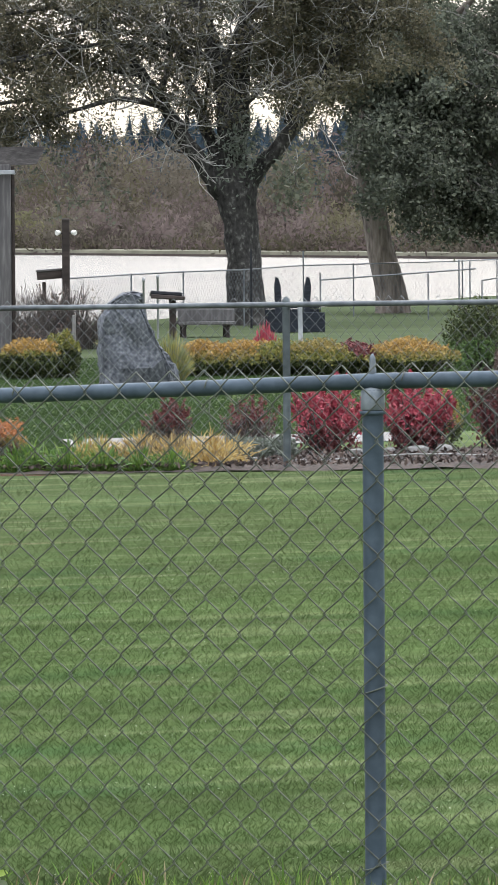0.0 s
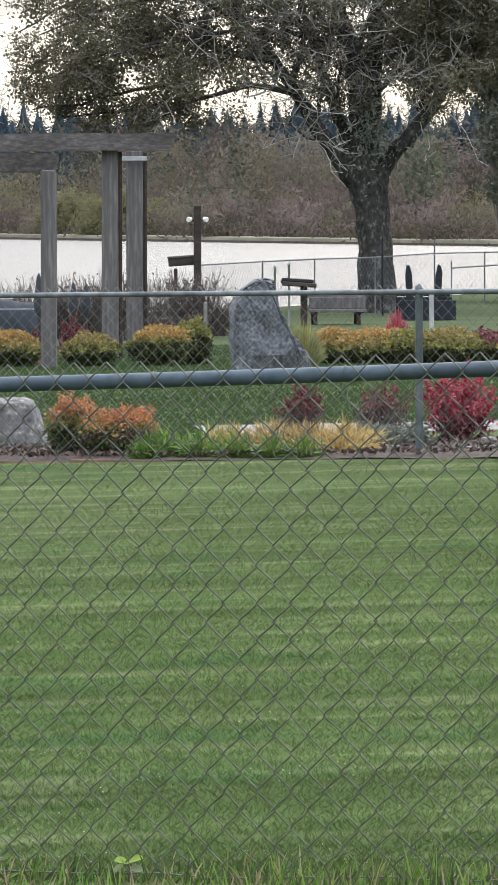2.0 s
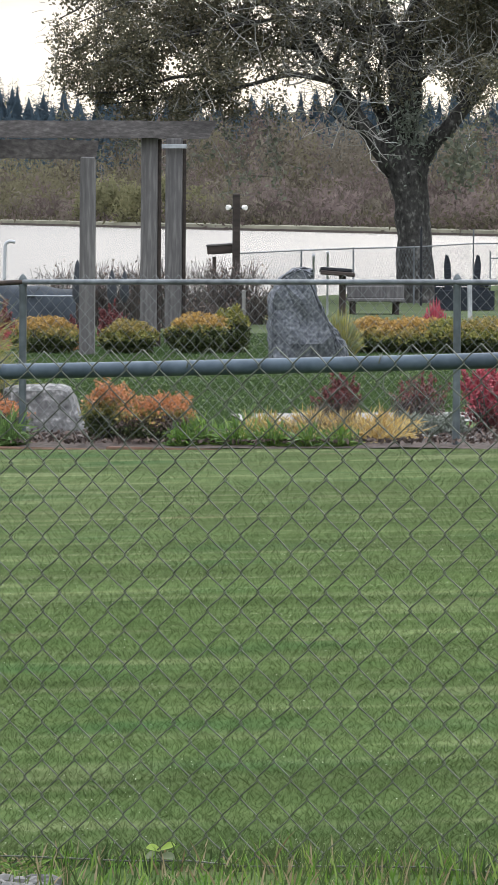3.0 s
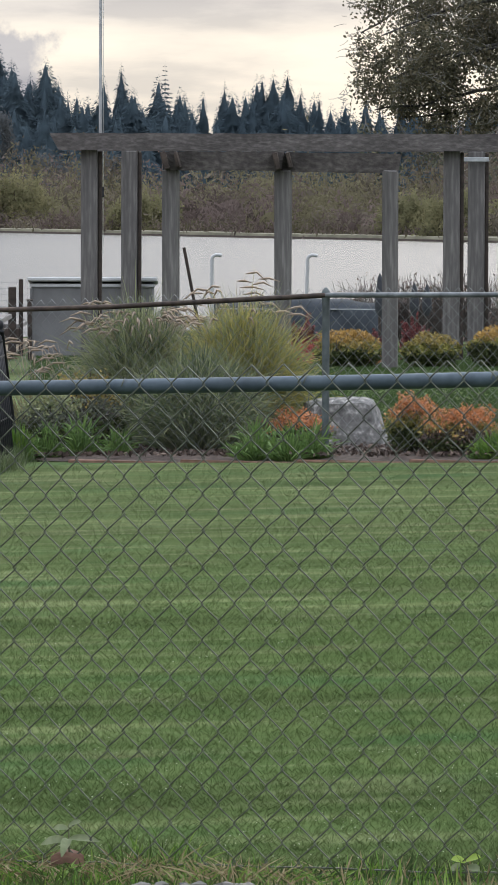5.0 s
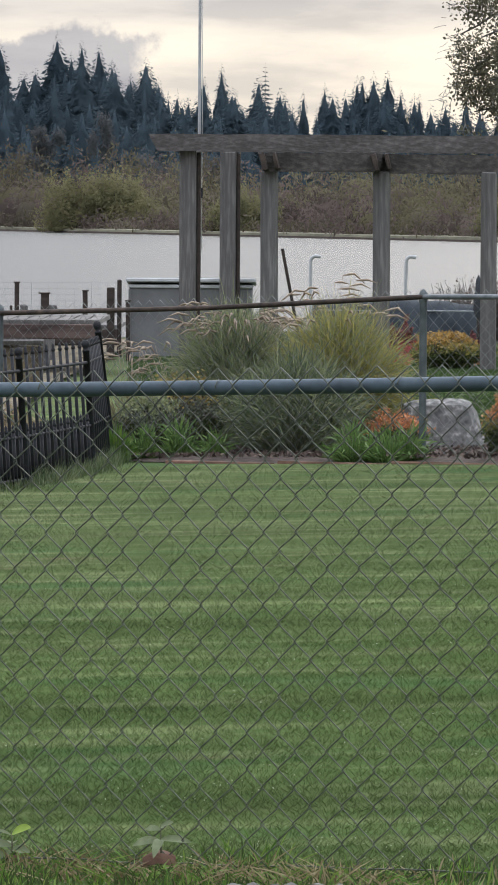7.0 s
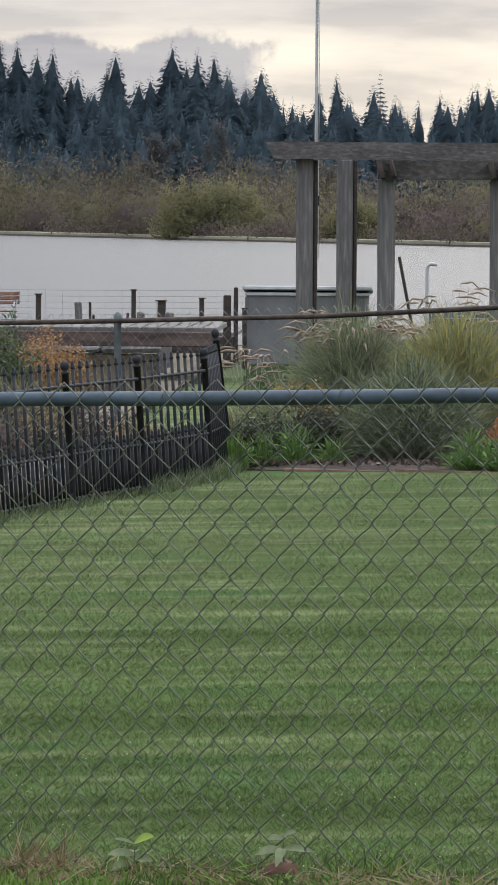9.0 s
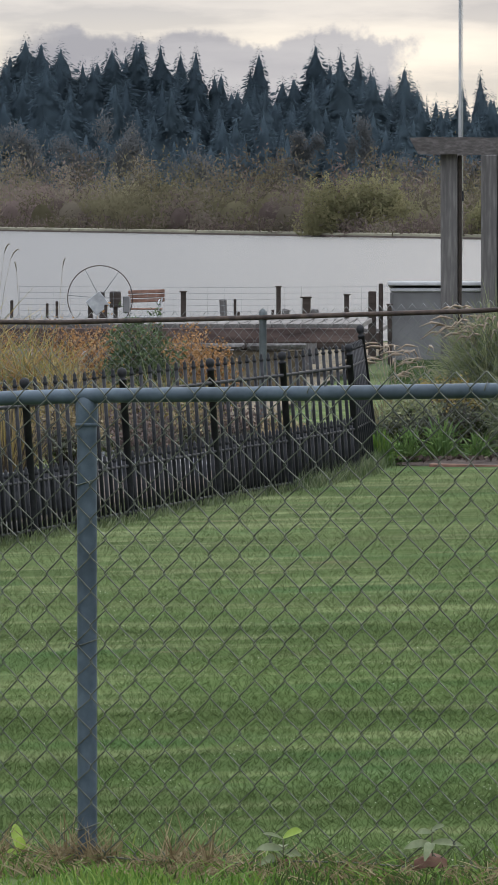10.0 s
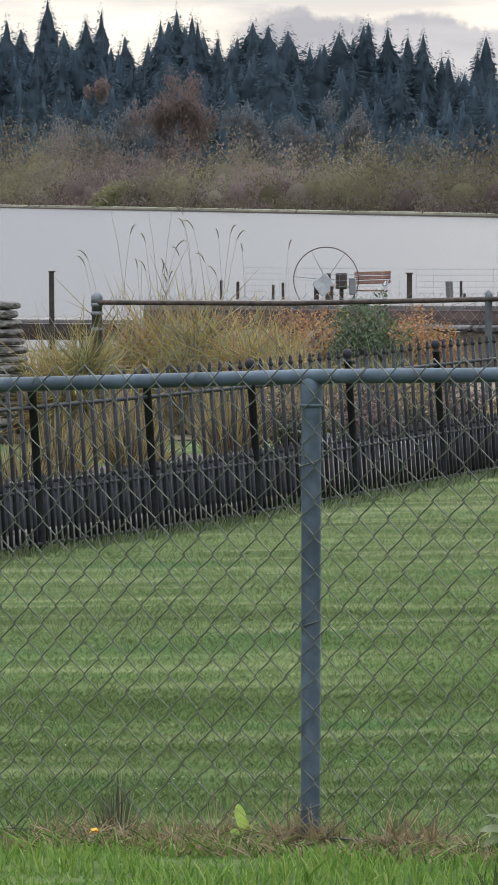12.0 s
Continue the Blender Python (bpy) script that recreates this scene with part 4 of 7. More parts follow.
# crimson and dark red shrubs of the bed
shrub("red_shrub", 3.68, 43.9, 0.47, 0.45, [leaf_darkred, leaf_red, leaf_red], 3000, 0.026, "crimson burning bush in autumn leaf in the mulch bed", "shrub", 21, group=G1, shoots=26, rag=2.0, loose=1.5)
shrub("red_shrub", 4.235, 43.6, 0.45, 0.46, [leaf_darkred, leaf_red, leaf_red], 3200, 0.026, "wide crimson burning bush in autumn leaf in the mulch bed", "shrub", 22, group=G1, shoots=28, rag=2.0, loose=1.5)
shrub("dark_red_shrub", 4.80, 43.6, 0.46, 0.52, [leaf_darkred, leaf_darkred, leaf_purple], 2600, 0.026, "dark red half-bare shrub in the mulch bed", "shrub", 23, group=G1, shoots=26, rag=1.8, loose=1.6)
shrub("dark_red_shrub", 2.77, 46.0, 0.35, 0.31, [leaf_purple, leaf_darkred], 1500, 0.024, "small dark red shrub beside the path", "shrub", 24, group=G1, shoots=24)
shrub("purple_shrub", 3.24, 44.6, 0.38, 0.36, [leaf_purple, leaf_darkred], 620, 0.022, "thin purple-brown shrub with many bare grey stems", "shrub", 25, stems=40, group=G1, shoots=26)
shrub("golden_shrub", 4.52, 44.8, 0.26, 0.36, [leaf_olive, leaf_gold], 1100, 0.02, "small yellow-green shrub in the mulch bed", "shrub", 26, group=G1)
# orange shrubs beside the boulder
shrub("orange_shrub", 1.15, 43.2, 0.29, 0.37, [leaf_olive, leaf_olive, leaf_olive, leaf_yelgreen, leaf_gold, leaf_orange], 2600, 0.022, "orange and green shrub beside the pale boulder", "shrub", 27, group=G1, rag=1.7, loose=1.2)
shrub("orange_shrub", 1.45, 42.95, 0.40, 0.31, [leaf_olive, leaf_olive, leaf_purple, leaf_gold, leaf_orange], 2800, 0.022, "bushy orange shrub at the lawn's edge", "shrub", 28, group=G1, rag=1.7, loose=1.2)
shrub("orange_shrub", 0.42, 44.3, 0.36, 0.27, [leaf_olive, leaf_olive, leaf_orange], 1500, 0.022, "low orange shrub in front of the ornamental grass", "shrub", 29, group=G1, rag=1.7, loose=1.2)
# golden and green tufts along the lawn's edge
for i, (x, y, r, hgt, ms) in enumerate(((2.83, 42.4, 0.25, 0.22, [blade_gold]), (2.62, 42.6, 0.22, 0.22, [blade_gold, blade_dry]), (2.42, 42.8, 0.22, 0.24, [blade_dry, blade_gold]), (2.15, 42.9, 0.2, 0.2, [blade_gold, blade_yel]))):
    grass_clump("grass_tuft", x, y, r * 1.25, hgt * 0.85, ms, 800, "arching tuft of golden straw-coloured grass", "ornamental grass", 40 + i, 0.009, 1.0, 0.75, group="tufts along the bed", fluff=500, wild=0.1)
for i, (x, y, r, hgt) in enumerate(((1.72, 42.55, 0.17, 0.15), (1.92, 42.4, 0.19, 0.15), (2.14, 42.3, 0.18, 0.13), (2.36, 42.2, 0.18, 0.12), (1.6, 42.5, 0.16, 0.14), (2.55, 42.1, 0.17, 0.11), (2.05, 43.5, 0.14, 0.16), (0.15, 43.15, 0.22, 0.22), (0.36, 43.05, 0.22, 0.19), (0.5, 43.1, 0.18, 0.2), (-0.98, 43.95, 0.16, 0.24), (-1.2, 43.9, 0.14, 0.2), (-1.1, 44.5, 0.2, 0.28), (-0.75, 43.85, 0.12, 0.16))):
    grass_clump("daylily", x, y, r, hgt * (1.1 if x > 1.5 else 1.1), [leaf_green, blade_rough if x > 1.5 else blade_fresh], 520, "green strappy daylily clump at the lawn's edge", "plant", 60 + i, 0.011, 1.0, 0.5, group="daylilies", fluff=120, wild=0.1)
for i, (x, y) in enumerate(((3.16, 43.0), (3.32, 43.1), (3.05, 43.4))):
    shrub("lavender", x, y, 0.2, 0.16, [blade_grey], 420, 0.02, "low grey-green lavender in the mulch", "plant", 80 + i, group="lavender", long=3.0)
# big ornamental grasses behind the second fence
grass_clump("ornamental_grass", -0.62, 45.3, 0.47, 0.87, [blade_orn, blade_orn, blade_orn, blade_grass2], 2600, "big green fountain grass with pale plumes", "ornamental grass", 91, 0.006, 1.0, 0.3, 90, "ornamental grasses", 0.14, 10000, 0.25)
grass_clump("ornamental_grass", 0.06, 45.0, 0.47, 0.88, [blade_yel, blade_yel, blade_orn], 3000, "big yellowing fountain grass behind the fence", "ornamental grass", 92, 0.006, 1.0, 0.3, 16, "ornamental grasses", 0.1, 10000, 0.25)
grass_clump("ornamental_grass", -0.22, 44.25, 0.50, 0.62, [blade_orn, blade_grass2, blade_grass2], 2200, "dark grey-green drooping grass below the taller ones", "ornamental grass", 93, 0.008, 1.0, 0.5, 0, "ornamental grasses", 0.1, 4200, 0.2)
grass_clump("ornamental_grass", -1.02, 46.2, 0.4, 0.55, [blade_dry, blade_orn], 1300, "dry buff fountain grass with arching plumes", "ornamental grass", 94, 0.007, 1.0, 0.55, 26, "ornamental grasses", 0.2)
grass_clump("ornamental_grass", 0.36, 46.4, 0.2, 0.62, [blade_yel], 300, "thin fountain grass with pinkish plumes", "ornamental grass", 95, 0.006, 1.0, 0.5, 12, "ornamental grasses")
grass_clump("ornamental_grass", -1.33, 45.6, 0.34, 0.62, [blade_dry, blade_orn], 1300, "dry buff fountain grass beside the utility box", "ornamental grass", 97, 0.007, 1.0, 0.5, 14, "ornamental grasses", 0.15)
shrub("brown_shrub", -1.2, 44.4, 0.4, 0.42, [leaf_olive, leaf_olive, leaf_dark, blade_orn], 1700, 0.026, "low twiggy shrub with withered brown leaves", "shrub", 98, stems=30, group=G1)
grass_clump("daylily", -1.38, 43.75, 0.17, 0.3, [leaf_green, blade_rough], 520, "green strappy daylily clump beside the iron fence", "plant", 99, 0.014, 1.0, 0.5, group="daylilies")
shrub("brown_shrub", -0.98, 44.7, 0.5, 0.52, [leaf_olive, leaf_olive, leaf_dark, leaf_gold], 1900, 0.026, "low dark shrub with withered brown leaves", "shrub", 96, stems=30, group=G1)

grass_clump("ornamental_grass", -0.02, 46.0, 0.28, 1.08, [blade_orn], 120, "tall fountain grass stalks with curved foxtail plumes", "ornamental grass", 89, 0.004, 1.0, 0.3, 16, "ornamental grasses", 0.1)

shrub("brown_shrub", -1.22, 46.5, 0.26, 0.40, [leaf_purple, leaf_gold, leaf_russet], 1300, 0.022, "withered rusty-brown mound beside the utility box", "shrub", 101, group=G1, rag=1.5, loose=1.3)
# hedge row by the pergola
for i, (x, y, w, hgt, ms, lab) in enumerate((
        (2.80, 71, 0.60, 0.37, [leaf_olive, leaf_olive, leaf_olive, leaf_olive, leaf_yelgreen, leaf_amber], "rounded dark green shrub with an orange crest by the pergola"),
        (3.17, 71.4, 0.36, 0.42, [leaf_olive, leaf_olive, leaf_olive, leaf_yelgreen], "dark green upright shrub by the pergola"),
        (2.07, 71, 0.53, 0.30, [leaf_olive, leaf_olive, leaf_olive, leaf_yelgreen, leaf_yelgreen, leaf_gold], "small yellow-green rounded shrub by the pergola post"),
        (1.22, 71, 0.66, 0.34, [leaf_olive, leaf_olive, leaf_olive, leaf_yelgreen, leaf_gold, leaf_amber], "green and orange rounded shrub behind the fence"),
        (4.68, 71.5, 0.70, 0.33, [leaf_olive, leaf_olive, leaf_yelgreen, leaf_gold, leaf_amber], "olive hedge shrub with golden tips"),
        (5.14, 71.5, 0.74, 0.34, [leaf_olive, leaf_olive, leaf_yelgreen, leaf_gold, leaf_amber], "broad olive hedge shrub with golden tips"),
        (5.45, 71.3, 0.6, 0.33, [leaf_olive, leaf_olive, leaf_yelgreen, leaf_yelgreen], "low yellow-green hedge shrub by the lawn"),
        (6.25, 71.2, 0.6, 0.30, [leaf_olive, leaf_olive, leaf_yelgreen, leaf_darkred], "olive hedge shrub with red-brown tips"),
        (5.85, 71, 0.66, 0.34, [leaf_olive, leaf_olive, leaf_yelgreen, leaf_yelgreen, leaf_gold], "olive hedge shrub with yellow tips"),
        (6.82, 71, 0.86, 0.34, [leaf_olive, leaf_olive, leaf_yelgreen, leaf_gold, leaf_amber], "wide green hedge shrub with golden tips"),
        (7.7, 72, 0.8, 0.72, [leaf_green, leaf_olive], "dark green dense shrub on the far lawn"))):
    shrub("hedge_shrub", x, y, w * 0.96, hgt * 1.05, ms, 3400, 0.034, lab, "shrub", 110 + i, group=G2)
for i, (x, y, w, hgt, m) in enumerate(((0.75, 73, 0.5, 0.45, leaf_red), (1.96, 73.5, 0.34, 0.44, leaf_darkred), (6.30, 72.5, 0.35, 0.30, leaf_darkred), (1.50, 73, 0.36, 0.33, leaf_orange))):
    shrub("nandina", x, y, w, hgt, [m, leaf_darkred], 900, 0.04, "upright reddish shrub behind the hedge row", "shrub", 130 + i, group=G2, shoots=18)
grass_clump("ornamental_grass", 4.16, 68.5, 0.27, 0.62, [blade_yel, blade_orn], 900, "yellowing grass clump beside the standing stone", "ornamental grass", 140, 0.012, 1.0, 0.4)
grass_clump("cordyline", 5.44, 73.0, 0.20, 0.66, [leaf_red, leaf_red], 520, "spiky red-leaved plant behind the hedge", "plant", 141, 0.03, 1.0, 0.3)


def boulder(name, x, y, me, label, sink=0.04, group="", rz=0):
    ob = part(name, me)
    ob.matrix_basis = pose(x, y, ground(x, y) - sink, 0, 0, rz)
    return tagged(ob, label, "rock", group)


# pale boulder with a flat sloping top
bm = bmesh.new()
outline = ((-0.33, 0.0), (-0.32, 0.22), (-0.30, 0.35), (-0.22, 0.375), (0.10, 0.38), (0.16, 0.36), (0.225, 0.20), (0.31, 0.0))
rings = []
for dy, k in ((-0.26, 0.80), (-0.2, 0.95), (0.0, 1.0), (0.18, 0.9), (0.24, 0.7)):
    rings.append([bm.verts.new((px_ * k, dy + 0.10 * pz_, pz_ * (0.6 + 0.4 * k))) for px_, pz_ in outline])
for r0, r1 in zip(rings, rings[1:]):
    for i in range(len(outline) - 1):
        bm.faces.new((r0[i], r0[i + 1], r1[i + 1], r1[i]))
bm.faces.new(rings[0][::-1])
bm.faces.new(rings[-1])
bmesh.ops.triangulate(bm, faces=bm.faces[:])
bmesh.ops.subdivide_edges(bm, edges=bm.edges[:], cuts=3, use_grid_fill=True)
for v in bm.verts:
    v.co += Vector((1, 1, 1)) * 0.012 * noise.noise(v.co * 9) + Vector((0, -1, 0.3)) * 0.02 * noise.noise(v.co * 4 + Vector((5, 1, 2)))
bmesh.ops.recalc_face_normals(bm, faces=bm.faces[:])
me = bpy.data.meshes.new("boulder")
bm.to_mesh(me)
bm.free()
me.materials.append(granite)
boulder("boulder", 0.775, 44.9, me, "pale grey granite boulder in the mulch bed", 0.03)

# dark standing stone: a leaning upright slab with a low toe
bm = bmesh.new()
outline = ((-0.295, -0.1), (-0.30, 0.30), (-0.31, 0.60), (-0.275, 0.76), (-0.195, 0.89), (-0.09, 0.965), (0.0, 0.98), (0.085, 0.955), (0.13, 0.86), (0.165, 0.68), (0.22, 0.54), (0.315, 0.40), (0.425, 0.29), (0.49, -0.1))
rings = []
for dy, k in ((-0.2, 0.94), (-0.13, 0.99), (0.0, 1.0), (0.14, 0.98), (0.2, 0.9)):
    rings.append([bm.verts.new((px_ * k, dy, pz_ * (0.75 + 0.25 * k))) for px_, pz_ in outline])
for r0, r1 in zip(rings, rings[1:]):
    for i in range(len(outline) - 1):
        bm.faces.new((r0[i], r0[i + 1], r1[i + 1], r1[i]))
bm.faces.new(rings[0][::-1])
bm.faces.new(rings[-1])
bmesh.ops.triangulate(bm, faces=bm.faces[:])
bmesh.ops.subdivide_edges(bm, edges=bm.edges[:], cuts=4, use_grid_fill=True)
for v in bm.verts:
    f = noise.noise(v.co * 5) + 0.8 * noise.noise(v.co * 12) + 0.5 * noise.noise(v.co * 26)
    v.co += Vector((0.03 * f, -0.06 * f, 0.02 * f))
bmesh.ops.recalc_face_normals(bm, faces=bm.faces[:])
me = bpy.data.meshes.new("standing_stone")
bm.to_mesh(me)
bm.free()
me.materials.append(grey_stone)
boulder("standing_stone", 3.54, 64.8, me, "dark grey upright standing stone on the far lawn", 0.05)

# rocks behind the iron fence and white stones in the bed
rnd = random.Random(17)
for i in range(16):
    x = -2.75 + 0.075 * i + rnd.uniform(-0.1, 0.1)
    y = 42.6 + rnd.uniform(-1.2, 1.0)
    s = rnd.uniform(0.09, 0.2)
    boulder("rock", x - 0.3, y, rock_mesh("rock", s, s * 0.8, s * 0.65, granite if i % 3 else grey_stone, i + 3, 0.2, 0, 2), "grey weathered rock behind the iron fence", -0.04, "rocks behind the fence", rnd.uniform(0, 180))
for i, (x, y, s) in enumerate(((3.82, 43.3, 0.05), (4.2, 43.2, 0.07), (4.38, 43.25, 0.06), (4.05, 43.5, 0.04), (3.95, 43.4, 0.025))):
    boulder("white_stone", x, y, rock_mesh("white_stone", s, s, s * 0.6, concrete, i + 30, 0.2, 0, 2), "small white stone in the mulch", -0.04, "white stones")

# pale hose laid over the mulch
hose = []
for i in range(40):
    x = 2.95 + 0.055 * i
    y = 42.75 - 0.40 * (x - 2.95) - 0.1 + 0.12 * math.sin(x * 3)
    hose.append(((x, y, ground(x, y) + 0.05 + 0.012 * math.sin(x * 5)), 0.0045))
tagged(part("garden_hose", tube_mesh("garden_hose", [hose], hose_m, 6)), "thin pale grey hose lying across the mulch", "hose")


# ---- pergola ----
perg = thing("pergola", 0.5, 74, -0.25, "weathered grey timber pergola on thick square posts", "pergola")
bpy.context.view_layer.update()


def perg_post(x, y, ztop, w, rz, seed):
    zb = ground(x, y) - 0.1
    p = part("post", slab("post", w, w, ztop - zb, wood_grey, 0.012, 0.006, seed), perg, at=pose(x, y, (ztop + zb) / 2, 0, 0, rz))
    return under(p, perg)


def beam(name, a, b, hgt, deep, cut=0.12, seed=0, mat=None):
    """A beam from a to b with ends cut back below."""
    a, b = Vector(a), Vector(b)
    L = (b - a).length
    n = 24
    V, Fc = [], []
    rnd = random.Random(seed)
    for i in range(n + 1):
        s = L * i / n
        up = hgt / 2 + rnd.uniform(-0.006, 0.006)
        dn = -hgt / 2 + rnd.uniform(-0.004, 0.004)
        s_low = s + (cut if i == 0 else -cut if i == n else 0)
        for yy, zz, ss in ((-deep / 2, up, s), (deep / 2, up, s), (deep / 2, dn, s_low), (-deep / 2, dn, s_low)):
            V.append((ss - L / 2, yy, zz))
    for i in range(n):
        for k in range(4):
            p, q = i * 4 + k, i * 4 + (k + 1) % 4
            Fc.append((p, q, q + 4, p + 4))
    Fc += [(3, 2, 1, 0), (n * 4, n * 4 + 1, n * 4 + 2, n * 4 + 3)]
    me = mesh_of(name, V, [f[::-1] for f in Fc], mat or wood_beam)
    m = (a + b) / 2
    d = b - a
    ang, pitch_ = math.atan2(d.y, d.x), math.asin(d.z / L)
    return under(part(name, me, perg, at=pose(*m, 0, math.degrees(-pitch_), math.degrees(ang))), perg)


PZ = 2.09
for i, (x, y) in enumerate(((-1.607, 76), (-1.19, 78), (2.447, 76), (2.80, 78))):
    perg_post(x, y, PZ + 0.02, 0.185, -9, i)
for i, (x, y) in enumerate(((-1.607, 76), (-1.19, 78), (2.447, 76), (2.80, 78))):  # dark strips added to paint the shaded side of the thick posts
    zb = ground(x, y) - 0.05
    under(part("side_shade_strip", slab("side_shade_strip", 0.04, 0.15, PZ - zb, wood_dark, 0.006), perg, "dark strip standing for the post's shaded side", at=pose(x + 0.112, y + 0.02, (PZ + zb) / 2)), perg)
beam("beam", (-2.06, 75.88, PZ + 0.105), (3.20, 75.88, PZ + 0.105), 0.19, 0.12, 0.10, 1)
beam("beam", (-1.75, 78.0, PZ + 0.10), (3.25, 78.0, PZ + 0.10), 0.17, 0.12, 0.10, 2)
for i, x in enumerate((-0.646, 0.512, 1.618)):
    perg_post(x, 70, 1.86, 0.155, (-14, -12, -8)[i], 8 + i)
beam("beam", (-0.73, 69.94, 1.952), (0.52, 69.94, 1.952), 0.195, 0.12, 0.03, 3, wood_stained_shaded)
beam("beam", (0.40, 70.06, 1.945), (1.73, 70.06, 1.932), 0.20, 0.12, 0.03, 4, wood_stained_shaded)
for i, x in enumerate((-0.71, 0.44)):  # dark notched tie-beam ends over the front posts
    under(part("tie_end", slab("tie_end", 0.06, 0.5, 0.19, wood_dark, 0.012, 0.006, i), perg, at=pose(x, 69.98, 1.955, 0, -14, 0)), perg)
    under(part("tie_end", slab("tie_end", 0.045, 0.5, 0.17, wood_dark, 0.012, 0.006, i + 5), perg, at=pose(x + 0.13, 69.96, 1.965, 0, -14, 0)), perg)
under(part("strap", slab("strap", 0.3, 0.02, 0.05, panel_m, 0.004), perg, "pale wooden strip nailed across the posts", at=pose(2.78, 77.85, 2.02)), perg)
under(pipe("brace", (-0.52, 71.2, 1.05), (-0.28, 71.2, -0.2), 0.018, wood_dark, perg, 6), perg)

# flagpole
pole = thing("flagpole", -1.573, 80, ground(-1.573, 80), "tall silver flagpole behind the pergola", "flagpole")
part("shaft", turned("shaft", ((0.019, 1.5), (0.018, 4), (0.016, 7.5), (0.014, 9.0)), pole_m, 12), pole)
part("lower_shaft", turned("lower_shaft", ((0.028, -0.2), (0.024, 1.5), (0.024, 1.52)), black_iron, 12), pole, "dark lower shaft")
part("cleat", slab("cleat", 0.03, 0.03, 0.12, black_iron, 0.006), pole, at=pose(0.03, -0.03, 1.9))
part("rope", tube_mesh("rope", [[((0.035, -0.03, 1.2), 0.004), ((0.03, -0.03, 5), 0.004), ((0.025, -0.03, 8.9), 0.004)]], white_pvc, 4), pole)
part("finial", turned("finial", ((0.005, 9.0), (0.05, 9.03), (0.06, 9.08), (0.04, 9.13), (0.003, 9.15)), pole_m, 12), pole)

# grey utility box
box = thing("utility_box", -1.625, 78.6, ground(-1.655, 78.6), "big grey metal utility box with a pale lid", "utility box")
part("body", slab("body", 1.41, 0.8, 0.92, box_paint, 0.015), box, at=pose(0, 0, 0.38))
part("lid", slab("lid", 1.50, 0.9, 0.05, lid_paint, 0.012), box, "pale overhanging lid", at=pose(0, 0, 0.865, -3, 0, 0))
part("rim", slab("rim", 1.44, 0.84, 0.04, lid_paint, 0.008), box, at=pose(0, 0, 0.815))
part("corner_trim", slab("corner_trim", 0.03, 0.03, 0.85, box_paint, 0.004), box, at=pose(-0.705, -0.4, 0.36))
rail_post = thing("dark_post", -2.55, 78.2, ground(-2.5, 78), "dark timber post pair beside the utility box", "post")
part("board", slab("board", 0.09, 0.06, 0.9, wood_dark, 0.01), rail_post, at=pose(0, 0, 0.35))
part("board", slab("board", 0.05, 0.06, 0.98, wood_dark, 0.01), rail_post, at=pose(0.1, 0.02, 0.4))

# white bent vent pipes at the bank
for i, (x, tilt) in enumerate(((-0.27, 0), (1.07, 2))):
    zg = ground(x, 95)
    vp = thing("vent_pipe", x, 95, zg, "white plastic vent pipe with a bent top", "pipe", "vent pipes")
    top = 0.777 - zg
    arc = [((-0.03 - 0.012 * tilt, 0, -0.1), 0.025), ((-0.03, 0, top - 0.08), 0.025)] + [((-0.03 + 0.07 * (1 - math.cos(t)), 0, top - 0.08 + 0.07 * math.sin(t)), 0.025) for t in (0.5, 1.0, 1.5)] + [((0.11, 0, top - 0.02), 0.025)]
    part("pipe", tube_mesh("pipe", [arc], lid_paint, 10), vp)


# ---- trees ----
def bend_path(points, radii, rnd, jitter=0.03, per=3):
    """A limb through the given points, slightly crooked."""
    out = []
    for i in range(len(points) - 1):
        a, b = Vector(points[i]), Vector(points[i + 1])
        for k in range(per):
            t = k / per
            p = a.lerp(b, t)
            if i or k:
                p += Vector((rnd.uniform(-1, 1), rnd.uniform(-1, 1), rnd.uniform(-1, 1))) * jitter
            out.append((p, radii[i] + (radii[i + 1] - radii[i]) * t))
    out.append((Vector(points[-1]), radii[-1]))
    return out


def sprout(path, rnd, level, paths, tips, length, rise, every, spread_=1.0, start=0.15, droop=0.0):
    """Side branches along a limb, down to fine twigs; the twigs' ends go to tips."""
    n = len(path)
    for i in range(int(n * start), n):
        for _ in range(every):
            p, r = path[i]
            d = (path[min(i + 1, n - 1)][0] - path[max(i - 1, 0)][0]).normalized()
            side = Vector((rnd.gauss(0, 1), rnd.gauss(0, 0.8), rnd.gauss(rise, 0.6))).normalized()
            v = (d * 0.5 + side * spread_).normalized()
            L = length * rnd.uniform(0.5, 1.15)
            k = 4 if level > 1 else 3
            q, rr, br = p.copy(), min(r * 0.55, 0.03 * L), []
            for s in range(k + 1):
                br.append((q.copy(), max(0.0048, rr * (1 - 0.75 * s / k))))
                v = (v + Vector((rnd.gauss(0, 0.22), rnd.gauss(0, 0.22), rnd.gauss(0.02 - droop, 0.2)))).normalized()
                q = q + v * L / k
            paths.append(br)
            if level > 1:
                sprout(br, rnd, level - 1, paths, tips, length * 0.5, rise * 0.6, 1 if level > 2 else 2, spread_, 0.3, droop)
            else:
                tips += [b[0] for b in br[1:]]


